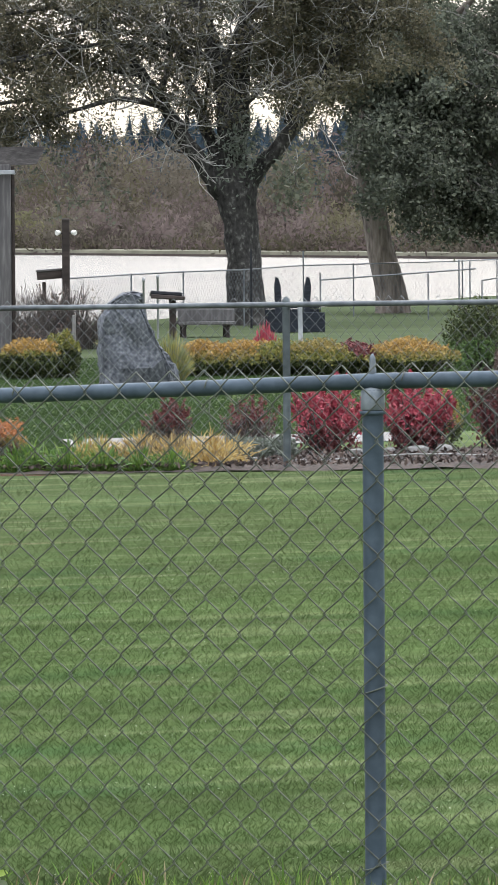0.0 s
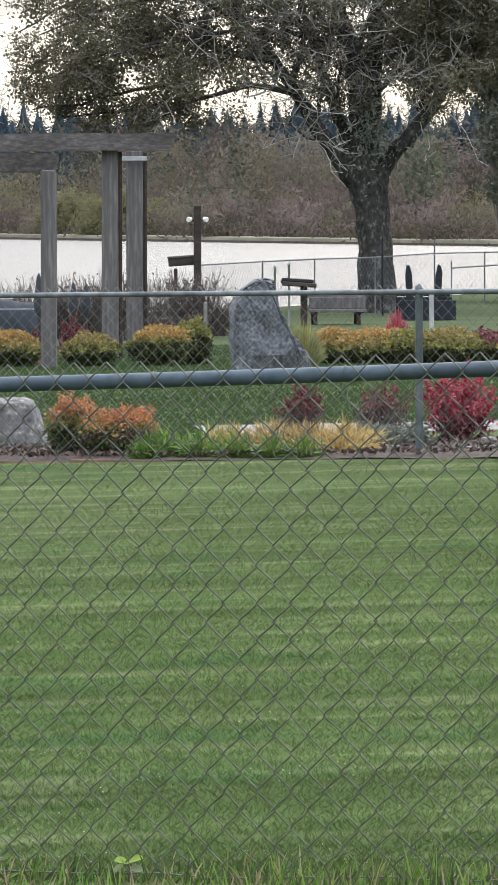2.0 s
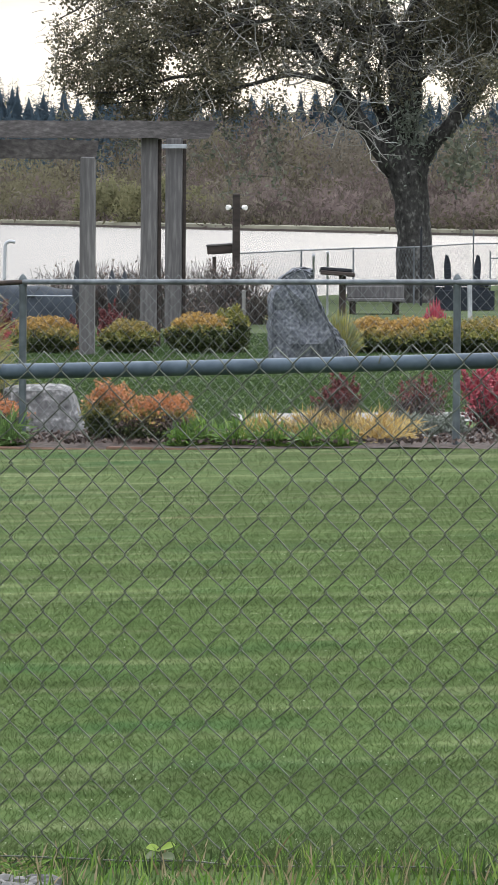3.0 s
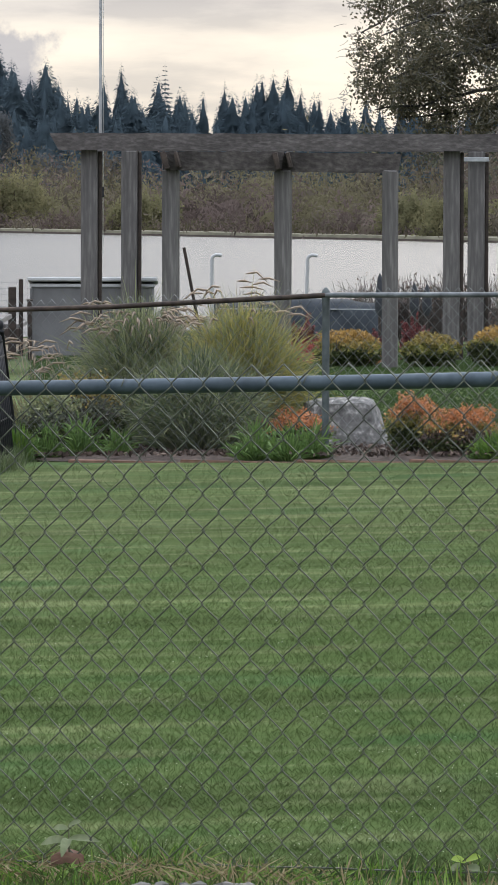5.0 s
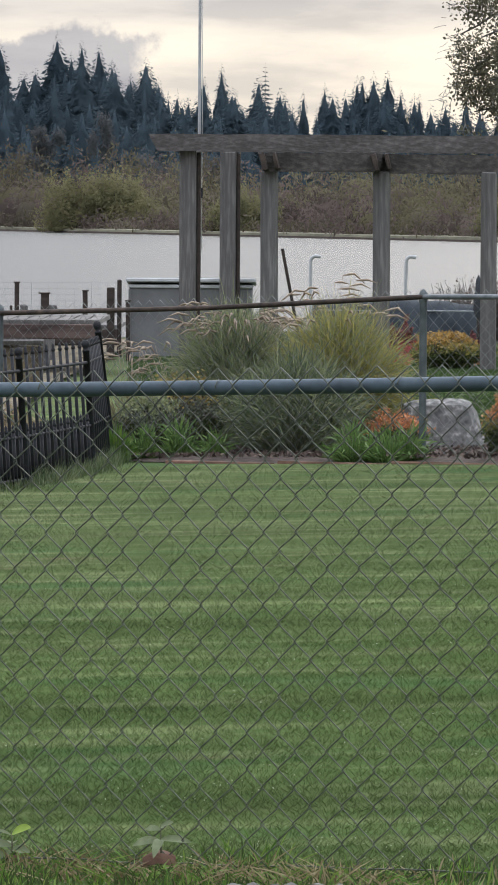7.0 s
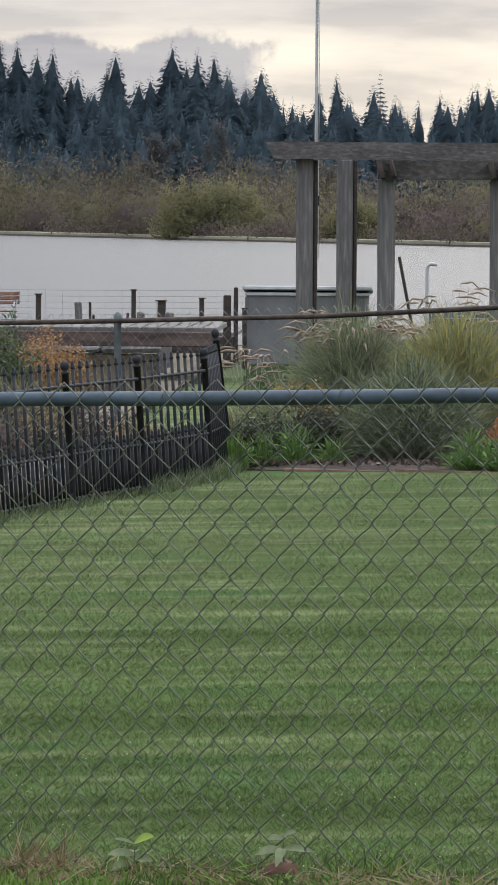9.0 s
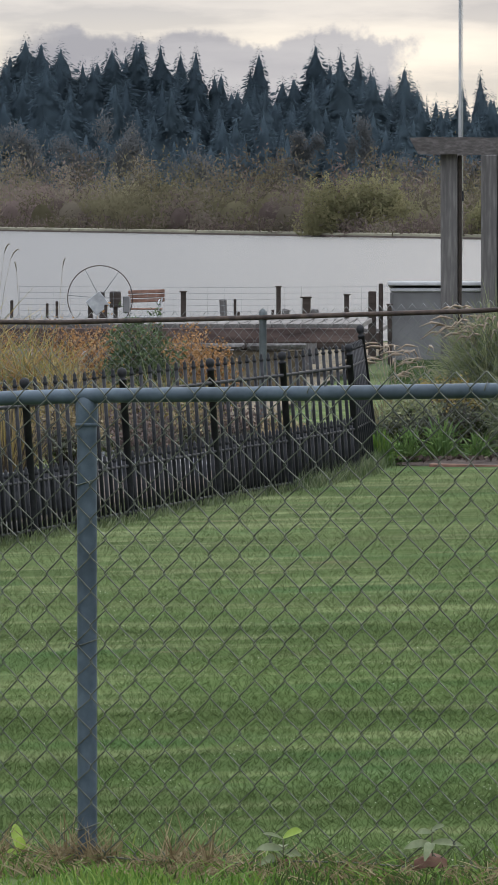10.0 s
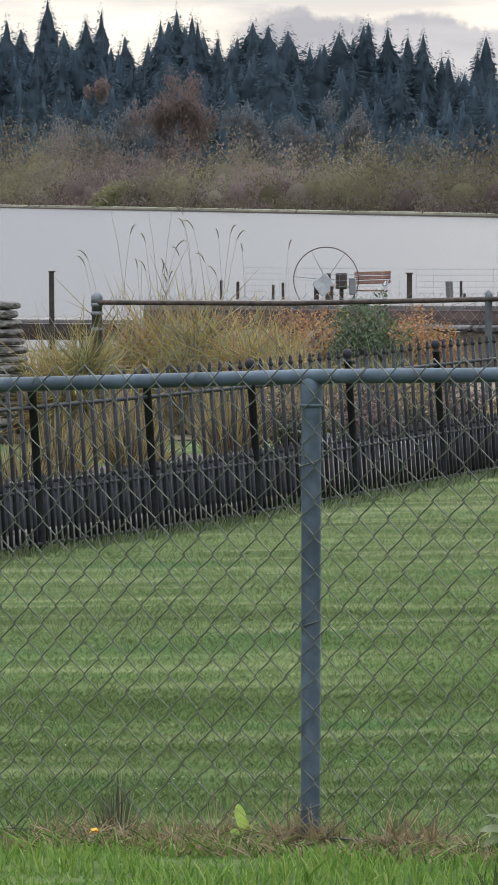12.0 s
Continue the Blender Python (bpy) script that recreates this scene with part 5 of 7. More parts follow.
# big autumn tree by the lake
rnd = random.Random(31)
tz = ground(8.03, 112)
tree = thing("lakeside_tree", 8.03, 112, tz, "large spreading tree with dark lichened bark and thinning brown-green leaves", "tree")
bpy.context.view_layer.update()
Y = 112
trunk = [((8.05, Y, tz - 0.2), 0.40), ((8.04, Y, tz + 0.15), 0.325), ((8.0, Y, 0.7), 0.285), ((7.93, Y, 1.4), 0.29), ((7.86, Y, 1.95), 0.36), ((7.84, Y, 2.25), 0.34)]
limbs = [
    [((7.66, Y, 1.85), 0.20), ((7.42, Y - 0.1, 2.2), 0.16), ((6.98, Y - 0.3, 2.72), 0.13), ((6.68, Y - 0.4, 3.26), 0.10), ((6.26, Y - 0.5, 3.82), 0.08), ((5.75, Y - 0.6, 4.5), 0.06), ((5.2, Y - 0.7, 5.6), 0.03)],
    [((7.72, Y + 0.1, 2.0), 0.17), ((7.50, Y + 0.3, 2.7), 0.12), ((7.25, Y + 0.5, 3.3), 0.09), ((7.0, Y + 0.6, 4.2), 0.07), ((6.6, Y + 0.8, 5.6), 0.04)],
    [((7.82, Y, 2.1), 0.24), ((7.78, Y, 2.9), 0.20), ((7.62, Y, 4.0), 0.17), ((7.25, Y + 0.1, 5.0), 0.13), ((6.95, Y + 0.2, 6.6), 0.07), ((6.8, Y, 8.2), 0.03)],
    [((7.9, Y + 0.1, 2.3), 0.18), ((7.98, Y + 0.2, 3.4), 0.15), ((8.05, Y + 0.3, 4.6), 0.13), ((8.35, Y + 0.4, 6.4), 0.07), ((8.5, Y, 8.3), 0.03)],
    [((8.02, Y, 1.9), 0.17), ((8.36, Y - 0.1, 2.35), 0.14), ((8.75, Y - 0.2, 2.8), 0.12), ((9.05, Y - 0.3, 3.2), 0.10), ((9.5, Y - 0.4, 4.1), 0.08), ((9.9, Y - 0.5, 5.4), 0.05)],
    [((7.55, Y, 4.05), 0.06), ((6.5, Y - 0.6, 4.3), 0.04), ((5.3, Y - 1.0, 4.25), 0.032), ((4.1, Y - 1.3, 4.0), 0.022), ((2.9, Y - 1.5, 3.65), 0.02)],
    [((6.7, Y - 0.4, 3.25), 0.06), ((5.9, Y - 0.8, 3.4), 0.045), ((5.0, Y - 1.0, 3.15), 0.03), ((4.4, Y - 1.0, 2.85), 0.015)],
    [((7.3, Y, 4.9), 0.06), ((5.9, Y + 0.4, 5.3), 0.045), ((4.4, Y + 0.6, 5.2), 0.032), ((3.0, Y + 0.6, 4.8), 0.025), ((2.1, Y + 0.5, 4.3), 0.012)],
    [((8.05, Y, 4.5), 0.08), ((9.0, Y + 0.3, 4.9), 0.06), ((10.3, Y + 0.5, 5.0), 0.03)],
    [((5.8, Y - 0.6, 4.4), 0.045), ((4.8, Y - 1.2, 4.9), 0.035), ((3.6, Y - 1.6, 4.7), 0.025), ((2.4, Y - 1.8, 4.2), 0.012)],
    [((6.9, Y + 0.6, 4.4), 0.05), ((5.6, Y + 1.2, 4.6), 0.035), ((4.4, Y + 1.6, 4.4), 0.025), ((3.2, Y + 1.8, 3.9), 0.012)],
    [((5.2, Y - 0.7, 5.6), 0.04), ((4.0, Y - 0.8, 5.9), 0.03), ((2.8, Y - 0.6, 5.5), 0.015)],
    [((4.4, Y - 1.2, 4.1), 0.03), ((3.5, Y - 1.4, 3.9), 0.022), ((2.5, Y - 1.4, 3.5), 0.012)],
    [((7.1, Y + 0.1, 5.4), 0.05), ((6.2, Y - 0.6, 5.0), 0.035), ((5.2, Y - 0.9, 4.7), 0.02)],
    [((8.2, Y + 0.4, 5.4), 0.05), ((9.2, Y - 0.4, 5.2), 0.035), ((10.2, Y - 0.8, 4.6), 0.02)],
    [((6.3, Y - 0.5, 3.8), 0.05), ((5.6, Y, 3.9), 0.035), ((4.9, Y + 0.2, 3.7), 0.02)],
    [((5.0, Y - 1.0, 3.5), 0.04), ((4.0, Y - 1.2, 3.3), 0.03), ((3.1, Y - 1.3, 3.1), 0.02), ((2.3, Y - 1.2, 3.0), 0.01)],
    [((4.6, Y - 0.6, 3.9), 0.03), ((3.6, Y - 0.8, 3.75), 0.022), ((2.5, Y - 0.9, 3.5), 0.012)],
    [((4.4, Y - 1.0, 3.1), 0.03), ((3.6, Y - 1.0, 2.95), 0.02), ((2.8, Y - 0.9, 2.9), 0.01)],
    [((4.8, Y + 0.4, 4.6), 0.03), ((3.6, Y + 0.5, 4.4), 0.02), ((2.8, Y + 0.5, 4.6), 0.01)],
    [((8.2, Y + 0.3, 3.8), 0.05), ((8.7, Y + 0.2, 4.3), 0.035), ((9.3, Y, 4.2), 0.015)],
    [((7.9, Y - 0.2, 3.2), 0.05), ((8.4, Y - 0.5, 3.7), 0.035), ((8.9, Y - 0.6, 3.6), 0.015)],
    [((8.3, Y, 5.0), 0.05), ((8.9, Y - 0.3, 5.4), 0.035), ((9.6, Y - 0.4, 5.3), 0.015)],
    [((7.6, Y - 0.3, 3.8), 0.05), ((7.9, Y - 0.6, 4.6), 0.035), ((8.3, Y - 0.7, 5.0), 0.015)],
    [((7.0, Y - 0.3, 2.75), 0.04), ((7.08, Y - 0.5, 3.4), 0.03), ((7.25, Y - 0.6, 4.2), 0.012)],
    [((7.5, Y + 0.3, 2.7), 0.04), ((7.35, Y + 0.1, 3.4), 0.03), ((7.55, Y, 4.1), 0.012)],
    [((6.6, Y - 0.4, 3.3), 0.04), ((6.75, Y - 0.6, 4.0), 0.03), ((6.7, Y - 0.6, 4.8), 0.012)],
    [((9.0, Y - 0.3, 3.3), 0.05), ((9.7, Y, 4.0), 0.035), ((10.4, Y + 0.2, 4.3), 0.015)],
    [((8.7, Y - 0.2, 3.0), 0.05), ((9.2, Y + 0.3, 3.7), 0.035), ((9.4, Y + 0.4, 4.6), 0.015)],
    [((9.4, Y - 0.4, 4.2), 0.05), ((10.0, Y - 0.2, 4.6), 0.035), ((10.7, Y, 4.5), 0.015)],
    [((6.75, Y - 0.4, 3.1), 0.03), ((6.55, Y - 0.6, 2.75), 0.022), ((6.85, Y - 0.7, 2.5), 0.016), ((7.15, Y - 0.7, 2.42), 0.008)],
]
limb_paths = [bend_path([p for p, _ in L], [r for _, r in L], rnd, 0.03) for L in limbs]
tr_path = bend_path([p for p, _ in trunk], [r for _, r in trunk], rnd, 0.015, 4)
me = tube_mesh("trunk", [tr_path], bark, 18)
for v in me.vertices:
    a = math.atan2(v.co.y - Y, v.co.x - 7.95)
    f = 0.02 * noise.noise(Vector((a * 3, 0, v.co.z * 1.2))) + 0.012 * math.sin(a * 14 + 3 * noise.noise(Vector((a, 0, v.co.z * 2))))
    v.co.x += f * math.cos(a)
    v.co.y += f * math.sin(a)
under(part("trunk", me, tree), tree)
for lp in limb_paths:
    under(part("limb", tube_mesh("limb", [lp], bark, 9), tree), tree)
paths, tips = [], []
for k, lp in enumerate(limb_paths):
    sprout(lp, rnd, 3 if k != len(limb_paths) - 1 else 1, paths, tips, 1.25 if k < 5 else 1.0, 0.2, 1, 1.0, 0.48 if k < 5 else 0.2, 0.02)
paths = [p for p in paths if p[-1][0].z > 1.9]
paths = [p for p in paths if p[-1][0].x > 1.8]
tips = [t for t in tips if t.x > 1.85 + 0.5 * rnd.random() and (t.z > 2.75 or (t.z > 2.15 and rnd.random() < (0.25 if t.x > 4.4 else 0.6)))]
hang = []
for px_, pz_, foot in ((4.35, 2.9, 1.85), (4.7, 2.95, 1.45), (4.95, 2.9, 1.7), (5.55, 2.9, 1.75), (5.75, 2.7, 1.5), (3.75, 2.9, 2.0), (2.9, 2.9, 2.15), (3.3, 2.8, 2.2), (2.4, 2.9, 2.3), (8.85, 2.6, 1.7), (9.3, 2.9, 2.0)):
    q = Vector((px_ - 0.25, Y - 1.0, pz_))  # drooping leafy ends under the crown
    br = [(q.copy(), 0.011)]
    for k in range(6):
        q = q + Vector((rnd.gauss(0.05, 0.07), rnd.gauss(0, 0.05), (foot - pz_) / 6))
        br.append((q.copy(), 0.010 - 0.001 * k))
        for _ in range(3):
            e = q + Vector((rnd.gauss(0, 0.16), rnd.gauss(0, 0.1), rnd.gauss(-0.04, 0.09)))
            paths.append([(q.copy(), 0.006), (e, 0.0045)])
            hang += [e, q.lerp(e, 0.6)]
    paths.append(br)
under(part("branchwork", tube_mesh("branchwork", paths, twig_m, 3, False), tree, kind="stuff"), tree)
# pale lichened twigs on the open side of the crown
twig_pale = material("pale_lichened_twigs", ((0.13, 0.125, 0.11), (0.25, 0.245, 0.22), (0.40, 0.395, 0.36)), 3, 0.95, 0.0, island=0.7)
pale = []
for k in range(520):
    lp = limb_paths[rnd.randrange(len(limb_paths))]
    q, r0 = lp[rnd.randrange(len(lp) // 3, len(lp))]
    q = q + Vector((0, -r0, 0))
    if not (4.2 < q.x < 10.4 and 2.3 < q.z < 6.5):
        continue
    v = Vector((rnd.gauss(-0.2, 0.8), rnd.uniform(-1.2, -0.1), rnd.gauss(0.15, 0.55))).normalized()
    L, br = rnd.uniform(0.5, 1.3), []
    for j in range(6):
        br.append((q.copy(), 0.0105 - 0.0012 * j))
        if j > 1:
            e = q + Vector((rnd.gauss(0, 0.16), rnd.gauss(-0.05, 0.1), rnd.gauss(0.02, 0.14)))
            pale.append([(q.copy(), 0.0065), (e, 0.0045)])
        q = q + v * L / 5
        v = (v + Vector((rnd.gauss(0, 0.25), rnd.gauss(0, 0.2), rnd.gauss(0.03, 0.22)))).normalized()
    pale.append(br)
under(part("branchwork", tube_mesh("branchwork", pale, twig_pale, 3, False), tree, "pale lichened twigs", kind="stuff"), tree)
rg = np.random.default_rng(32)
T = np.array([tuple(t) for t in tips])
T = T[(np.abs(T[:, 0] - 7.6) > 1.9) | (T[:, 2] > 5.3) | (rg.random(len(T)) < np.where(T[:, 0] > 8.25, 0.75, np.where(T[:, 1] > Y - 0.1, 0.68, 0.22)))]
T = T[(T[:, 0] > 5.2) | (rg.random(len(T)) < 0.72)]
pick = rg.integers(0, len(T), 112000)
c = T[pick] + rg.normal(0, 0.085, (len(pick), 3))
under(part("leaf_crown", leaf_mesh("leaf_crown", c, 0.039, leaf_tree, rg, 1.5), tree, kind="stuff"), tree)
H = np.array([tuple(t) for t in hang])
c = H[rg.integers(0, len(H), 900)] + rg.normal(0, 0.05, (900, 3))
under(part("leaf_crown", leaf_mesh("leaf_crown", c, 0.052, leaf_dark, rg, 1.4), tree, "sparse drooping leaves", kind="stuff"), tree)
# moss and ferny tufts in the crotch
under(part("moss", leaf_mesh("moss", np.array((7.95, Y - 0.32, 2.6)) + rg.normal(0, (0.22, 0.1, 0.35), (700, 3)), 0.035, blade_grey, rg, 3.0), tree, "grey lichen tufts", kind="stuff"), tree)
c = np.array((8.75, Y - 0.6, 1.95)) + rg.normal(0, (0.2, 0.2, 0.22), (260, 3))
under(part("leaf_crown", leaf_mesh("leaf_crown", c, 0.07, leaf_dark, rg, 1.5), tree, "dark green leafy shoots"), tree)

# second tree, dense and dark
tz = ground(11.84, 126)
tree2 = thing("leafy_tree", 11.84, 126, tz, "broad tree with a brown trunk and dense dark green hanging foliage", "tree")
bpy.context.view_layer.update()
Y2 = 126
tp = bend_path([(11.8, Y2, tz - 0.3), (11.72, Y2, 0.1), (11.5, Y2, 1.0), (11.3, Y2, 2.2), (11.35, Y2, 4.0), (11.6, Y2, 7.0)], [0.38, 0.29, 0.25, 0.24, 0.17, 0.06], rnd, 0.015, 4)
under(part("trunk", tube_mesh("trunk", [tp], bark_warm, 14), tree2), tree2)
limbs2 = [
    [(11.35, Y2, 2.4), (12.3, Y2 - 0.6, 3.4), (13.3, Y2 - 1.0, 3.9), (14.6, Y2 - 1.4, 3.6)],
    [(11.35, Y2, 3.2), (12.2, Y2 - 0.9, 4.6), (13.4, Y2 - 1.2, 5.6), (14.8, Y2 - 1.5, 6.0)],
    [(11.35, Y2, 3.0), (10.7, Y2 - 0.7, 4.0), (10.2, Y2 - 1.0, 5.0), (9.7, Y2 - 1.2, 6.2)],
    [(11.4, Y2, 4.2), (11.9, Y2 - 0.5, 5.6), (12.6, Y2 - 0.8, 7.0)],
    [(11.35, Y2, 2.6), (11.6, Y2 - 1.2, 3.2), (12.1, Y2 - 2.2, 3.2), (12.9, Y2 - 2.8, 2.6)],
    [(11.35, Y2, 2.6), (12.6, Y2 - 1.5, 3.0), (13.6, Y2 - 2.0, 2.5), (14.4, Y2 - 2.2, 1.7)],
    [(11.6, Y2, 4.2), (12.6, Y2 - 0.8, 4.5), (13.4, Y2 - 1.0, 4.5), (14.2, Y2 - 1.2, 4.7)],
    [(11.4, Y2, 3.0), (12.4, Y2 - 2.4, 2.8), (12.9, Y2 - 2.8, 2.0), (13.2, Y2 - 2.9, 1.5)],
    [(11.4, Y2, 2.8), (11.9, Y2 - 2.2, 2.9), (12.1, Y2 - 2.8, 2.3), (12.3, Y2 - 3.0, 1.7)],
    [(11.4, Y2, 3.0), (11.2, Y2 - 1.4, 3.6), (11.0, Y2 - 2.3, 3.3), (10.9, Y2 - 2.7, 2.6)],
]
limbs2 += [
    [(11.4, Y2, 3.6), (12.0, Y2 - 1.2, 4.4), (12.8, Y2 - 1.8, 4.6), (13.8, Y2 - 2.2, 4.2)],
    [(11.4, Y2, 3.8), (11.2, Y2 - 1.0, 4.6), (10.6, Y2 - 1.6, 4.9), (9.9, Y2 - 2.0, 4.6)],
    [(11.5, Y2, 4.2), (12.2, Y2 + 0.8, 5.0), (13.2, Y2 + 1.0, 5.2), (14.4, Y2 + 1.0, 5.0)],
    [(11.4, Y2, 3.4), (11.9, Y2 - 1.6, 3.9), (12.6, Y2 - 2.2, 3.8), (13.5, Y2 - 2.4, 3.3)],
    [(11.4, Y2, 3.6), (11.6, Y2 - 1.4, 4.0), (11.5, Y2 - 2.0, 4.4), (11.2, Y2 - 2.4, 4.5)],
]
paths, tips = [], []
for L in limbs2:
    lp = bend_path(L, [0.12, 0.08, 0.055, 0.02], rnd, 0.05, 4)
    under(part("limb", tube_mesh("limb", [lp], bark_warm, 7), tree2), tree2)
    sprout(lp, rnd, 3, paths, tips, 1.25, -0.25, 1, 1.0, 0.3, 0.08)
paths = [p for p in paths if p[-1][0].z > 0.95 and (p[-1][0].x > 10.7 or p[-1][0].z > 3.6)]
under(part("branchwork", tube_mesh("branchwork", paths, twig_m, 3, False), tree2, kind="stuff"), tree2)
T = np.array([tuple(t) for t in tips if t.z > 1.0 and (t.x > 10.7 + 0.3 * rnd.random() or t.z > 3.6)])
pick = rg.integers(0, len(T), 118000)
c = T[pick] + rg.normal(0, 0.12, (len(pick), 3))
under(part("leaf_crown", leaf_mesh("leaf_crown", c, 0.055, leaf_shade, rg, 1.5), tree2, kind="stuff"), tree2)


# ---- things on the far lawn ----
# post with two flood lamps and a name board
zg = ground(4.28, 95)
fl = thing("lamp_post", 4.28, 95, zg, "dark timber post with two white flood lamps", "lamp post")
part("post", slab("post", 0.105, 0.105, 1.453 - zg + 0.2, wood_dark, 0.012), fl, at=pose(0, 0, (1.453 - zg - 0.2) / 2))
for s in (-1, 1):
    part("lamp", turned("lamp", ((0.013, -0.045), (0.026, -0.032), (0.035, 0.0), (0.038, 0.025), (0.033, 0.034)), white_lamp, 12), fl, "round white flood lamp", at=pose(s * 0.11, -0.05, 1.26 - zg, 100, 0, s * 40))
    pipe("arm", (0, 0, 1.25 - zg), (s * 0.1, -0.02, 1.25 - zg), 0.012, black_iron, fl, 6)
board = thing("notice_board", 4.06, 95.1, ground(4.06, 95), "long dark grey timber board on the lamp post fence", "notice board", rz=4)
part("board", slab("board", 0.37, 0.08, 0.125, wood_dark, 0.01), board, at=pose(0, 0, 0.67 - zg, 0, -4, 0))
part("cap", slab("cap", 0.40, 0.1, 0.03, wood_grey, 0.006), board, at=pose(0, 0, 0.735 - zg, 0, -4, 0))
part("stake", slab("stake", 0.05, 0.05, 0.95, wood_dark, 0.006), board, at=pose(-0.08, 0.03, 0.4))

# lakeside chain-link fence
LP = [(4.36, 96.5, 0.60), (5.55, 101.5, 0.60), (6.55, 105, 0.60), (7.85, 110, 0.58), (9.3, 116, 0.59), (10.6, 121, 0.56), (13.6, 131, 0.52), (14.6, 134, 0.52)]
lf = thing("lakeside_fence", LP[0][0], LP[0][1], ground(LP[0][0], LP[0][1]), "thin dark chain-link fence along the lake bank", "fence", "chain-link fences")
bpy.context.view_layer.update()
for i, (x, y, zr) in enumerate(LP):
    zg = ground(x, y)
    if i:
        under(pipe("post", (x, y, zg - 0.2), (x, y, zr + (0.25 if i == 4 else 0.02)), 0.013, galv_old, lf, 8), lf)
        X, Y_, ZR = LP[i - 1]
        under(pipe("top_rail", (X, Y_, ZR), (x, y, zr), 0.012, galv_old, lf, 6), lf)
        under(fabric("wire_mesh", (X, Y_), (x, y), ground(X, Y_) + 0.25, ZR, zg + 0.25, zr, 0.13, 0.0015, galv_old, lf, 0.02), lf)
gate = thing("gate_frame", 10.0, 113, ground(10, 113), "low dark pipe gate beside the lake", "gate")
bpy.context.view_layer.update()
for (a, b) in (((9.26, 112, -0.35), (9.26, 112, 0.50)), ((9.26, 112, 0.38), (12.9, 122, 0.45)), ((11.55, 117, -0.4), (11.55, 117, 0.42)), ((12.5, 121, -0.4), (12.5, 121, 0.62)), ((12.75, 121.5, -0.4), (12.75, 121.5, 0.6)), ((13.0, 121.8, -0.45), (13.0, 121.8, 0.24)), ((13.0, 121.8, 0.24), (13.5, 124, 0.26))):
    under(pipe("bar", a, b, 0.013, galv_old, gate, 6), gate)

# picnic table with a bench, stone grey
zg = ground(6.5, 100)
pt = thing("picnic_table", 6.55, 100, zg, "weathered grey picnic table with fixed benches", "picnic table")
for i in range(4):
    part("plank", slab("plank", 0.84, 0.13, 0.05, wood_grey, 0.008, 0.003, i), pt, at=pose(0, -0.22 + 0.145 * i, 0.42))
for yy in (-0.5, 0.5):
    part("bench_seat", slab("bench_seat", 0.84, 0.18, 0.05, wood_grey, 0.008, 0.003, 4), pt, at=pose(0, yy, 0.22))
for xx in (-0.32, 0.32):
    for s in (-1, 1):
        part("leg", slab("leg", 0.06, 0.05, 0.5, wood_dark, 0.006), pt, at=pose(xx, s * 0.22, 0.2, s * 28, 0, 0))
    part("cross_bar", slab("cross_bar", 0.05, 1.1, 0.06, wood_dark, 0.006), pt, at=pose(xx, 0, 0.19))
part("apron", slab("apron", 0.84, 0.04, 0.17, wood_grey, 0.006), pt, at=pose(0, -0.30, 0.33))
ip = thing("information_panel", 5.86, 98, ground(6, 98), "dark tilted information panel on a post", "sign")
part("panel", slab("panel", 0.46, 0.34, 0.05, black_iron, 0.01), ip, at=pose(0, 0, 0.66, -7, 4, 0))
part("frame", slab("frame", 0.5, 0.06, 0.06, wood_dark, 0.01), ip, at=pose(0.02, -0.17, 0.62, -7, 4, 0))
part("post", slab("post", 0.1, 0.1, 0.72, wood_dark, 0.01), ip, at=pose(0.1, 0.03, 0.28))
bollards = ((5.48, 97, 0.56), (5.8, 99, 0.58))
for x, y, zt in bollards:
    bo = thing("capped_pipe", x, y, ground(x, y), "pale capped steel pipe standing by the bank", "pipe", "capped pipes")
    part("pipe", turned("pipe", ((0.016, -0.2), (0.016, zt - ground(x, y) - 0.02), (0.024, zt - ground(x, y) - 0.02), (0.025, zt - ground(x, y) + 0.02), (0.01, zt - ground(x, y) + 0.04)), lid_paint, 10), bo)
# dark garden seat with two pointed end boards
seat_m = material("dark_navy_stained_wood", ((0.008, 0.011, 0.016), (0.022, 0.027, 0.035)), 14, 0.8, 0.3, stretch=(1, 1, 4))
zg = ground(8.5, 104)
seat = thing("garden_bench", 8.17, 104, zg, "dark wooden garden seat with pointed end boards", "bench")
for s in (-0.2, 0.2):
    V = [(-0.05, -0.04, -0.05), (0.05, -0.04, -0.05), (0.05, -0.04, 0.72), (0.02, -0.04, 0.84), (-0.02, -0.04, 0.86), (-0.05, -0.04, 0.7)]
    V += [(a, 0.04, b) for a, _, b in V]
    k = 6
    Fc = [tuple(range(k)), tuple(range(2 * k - 1, k - 1, -1))] + [(i, i + k, (i + 1) % k + k, (i + 1) % k) for i in range(k)]
    part("end_board", mesh_of("end_board", V, [f[::-1] for f in Fc], seat_m), seat, at=pose(s, 0, 0, 0, s * 14, 0))
for i in range(4):
    part("slat", slab("slat", 0.84, 0.03, 0.095, seat_m, 0.006), seat, at=pose(0, 0.1, 0.1 + 0.105 * i))
for i in range(3):
    part("seat_slat", slab("seat_slat", 0.74, 0.09, 0.03, seat_m, 0.006), seat, at=pose(0, -0.05 - 0.1 * i, 0.26))
part("skirt", slab("skirt", 0.88, 0.04, 0.30, seat_m, 0.006), seat, at=pose(0.03, -0.34, 0.16))
shrub("dark_shrub", 8.52, 104.2, 0.22, 0.34, [leaf_olive], 700, 0.06, "dark green shrub beside the garden seat", "shrub", 150)
wp = thing("marker_post", 7.335, 92, ground(7.335, 92), "pale grey wooden marker post behind the hedge", "post")
part("post", slab("post", 0.06, 0.06, 0.75, lid_paint, 0.012), wp, at=pose(0, 0, 0.215, 0, -1, 0))
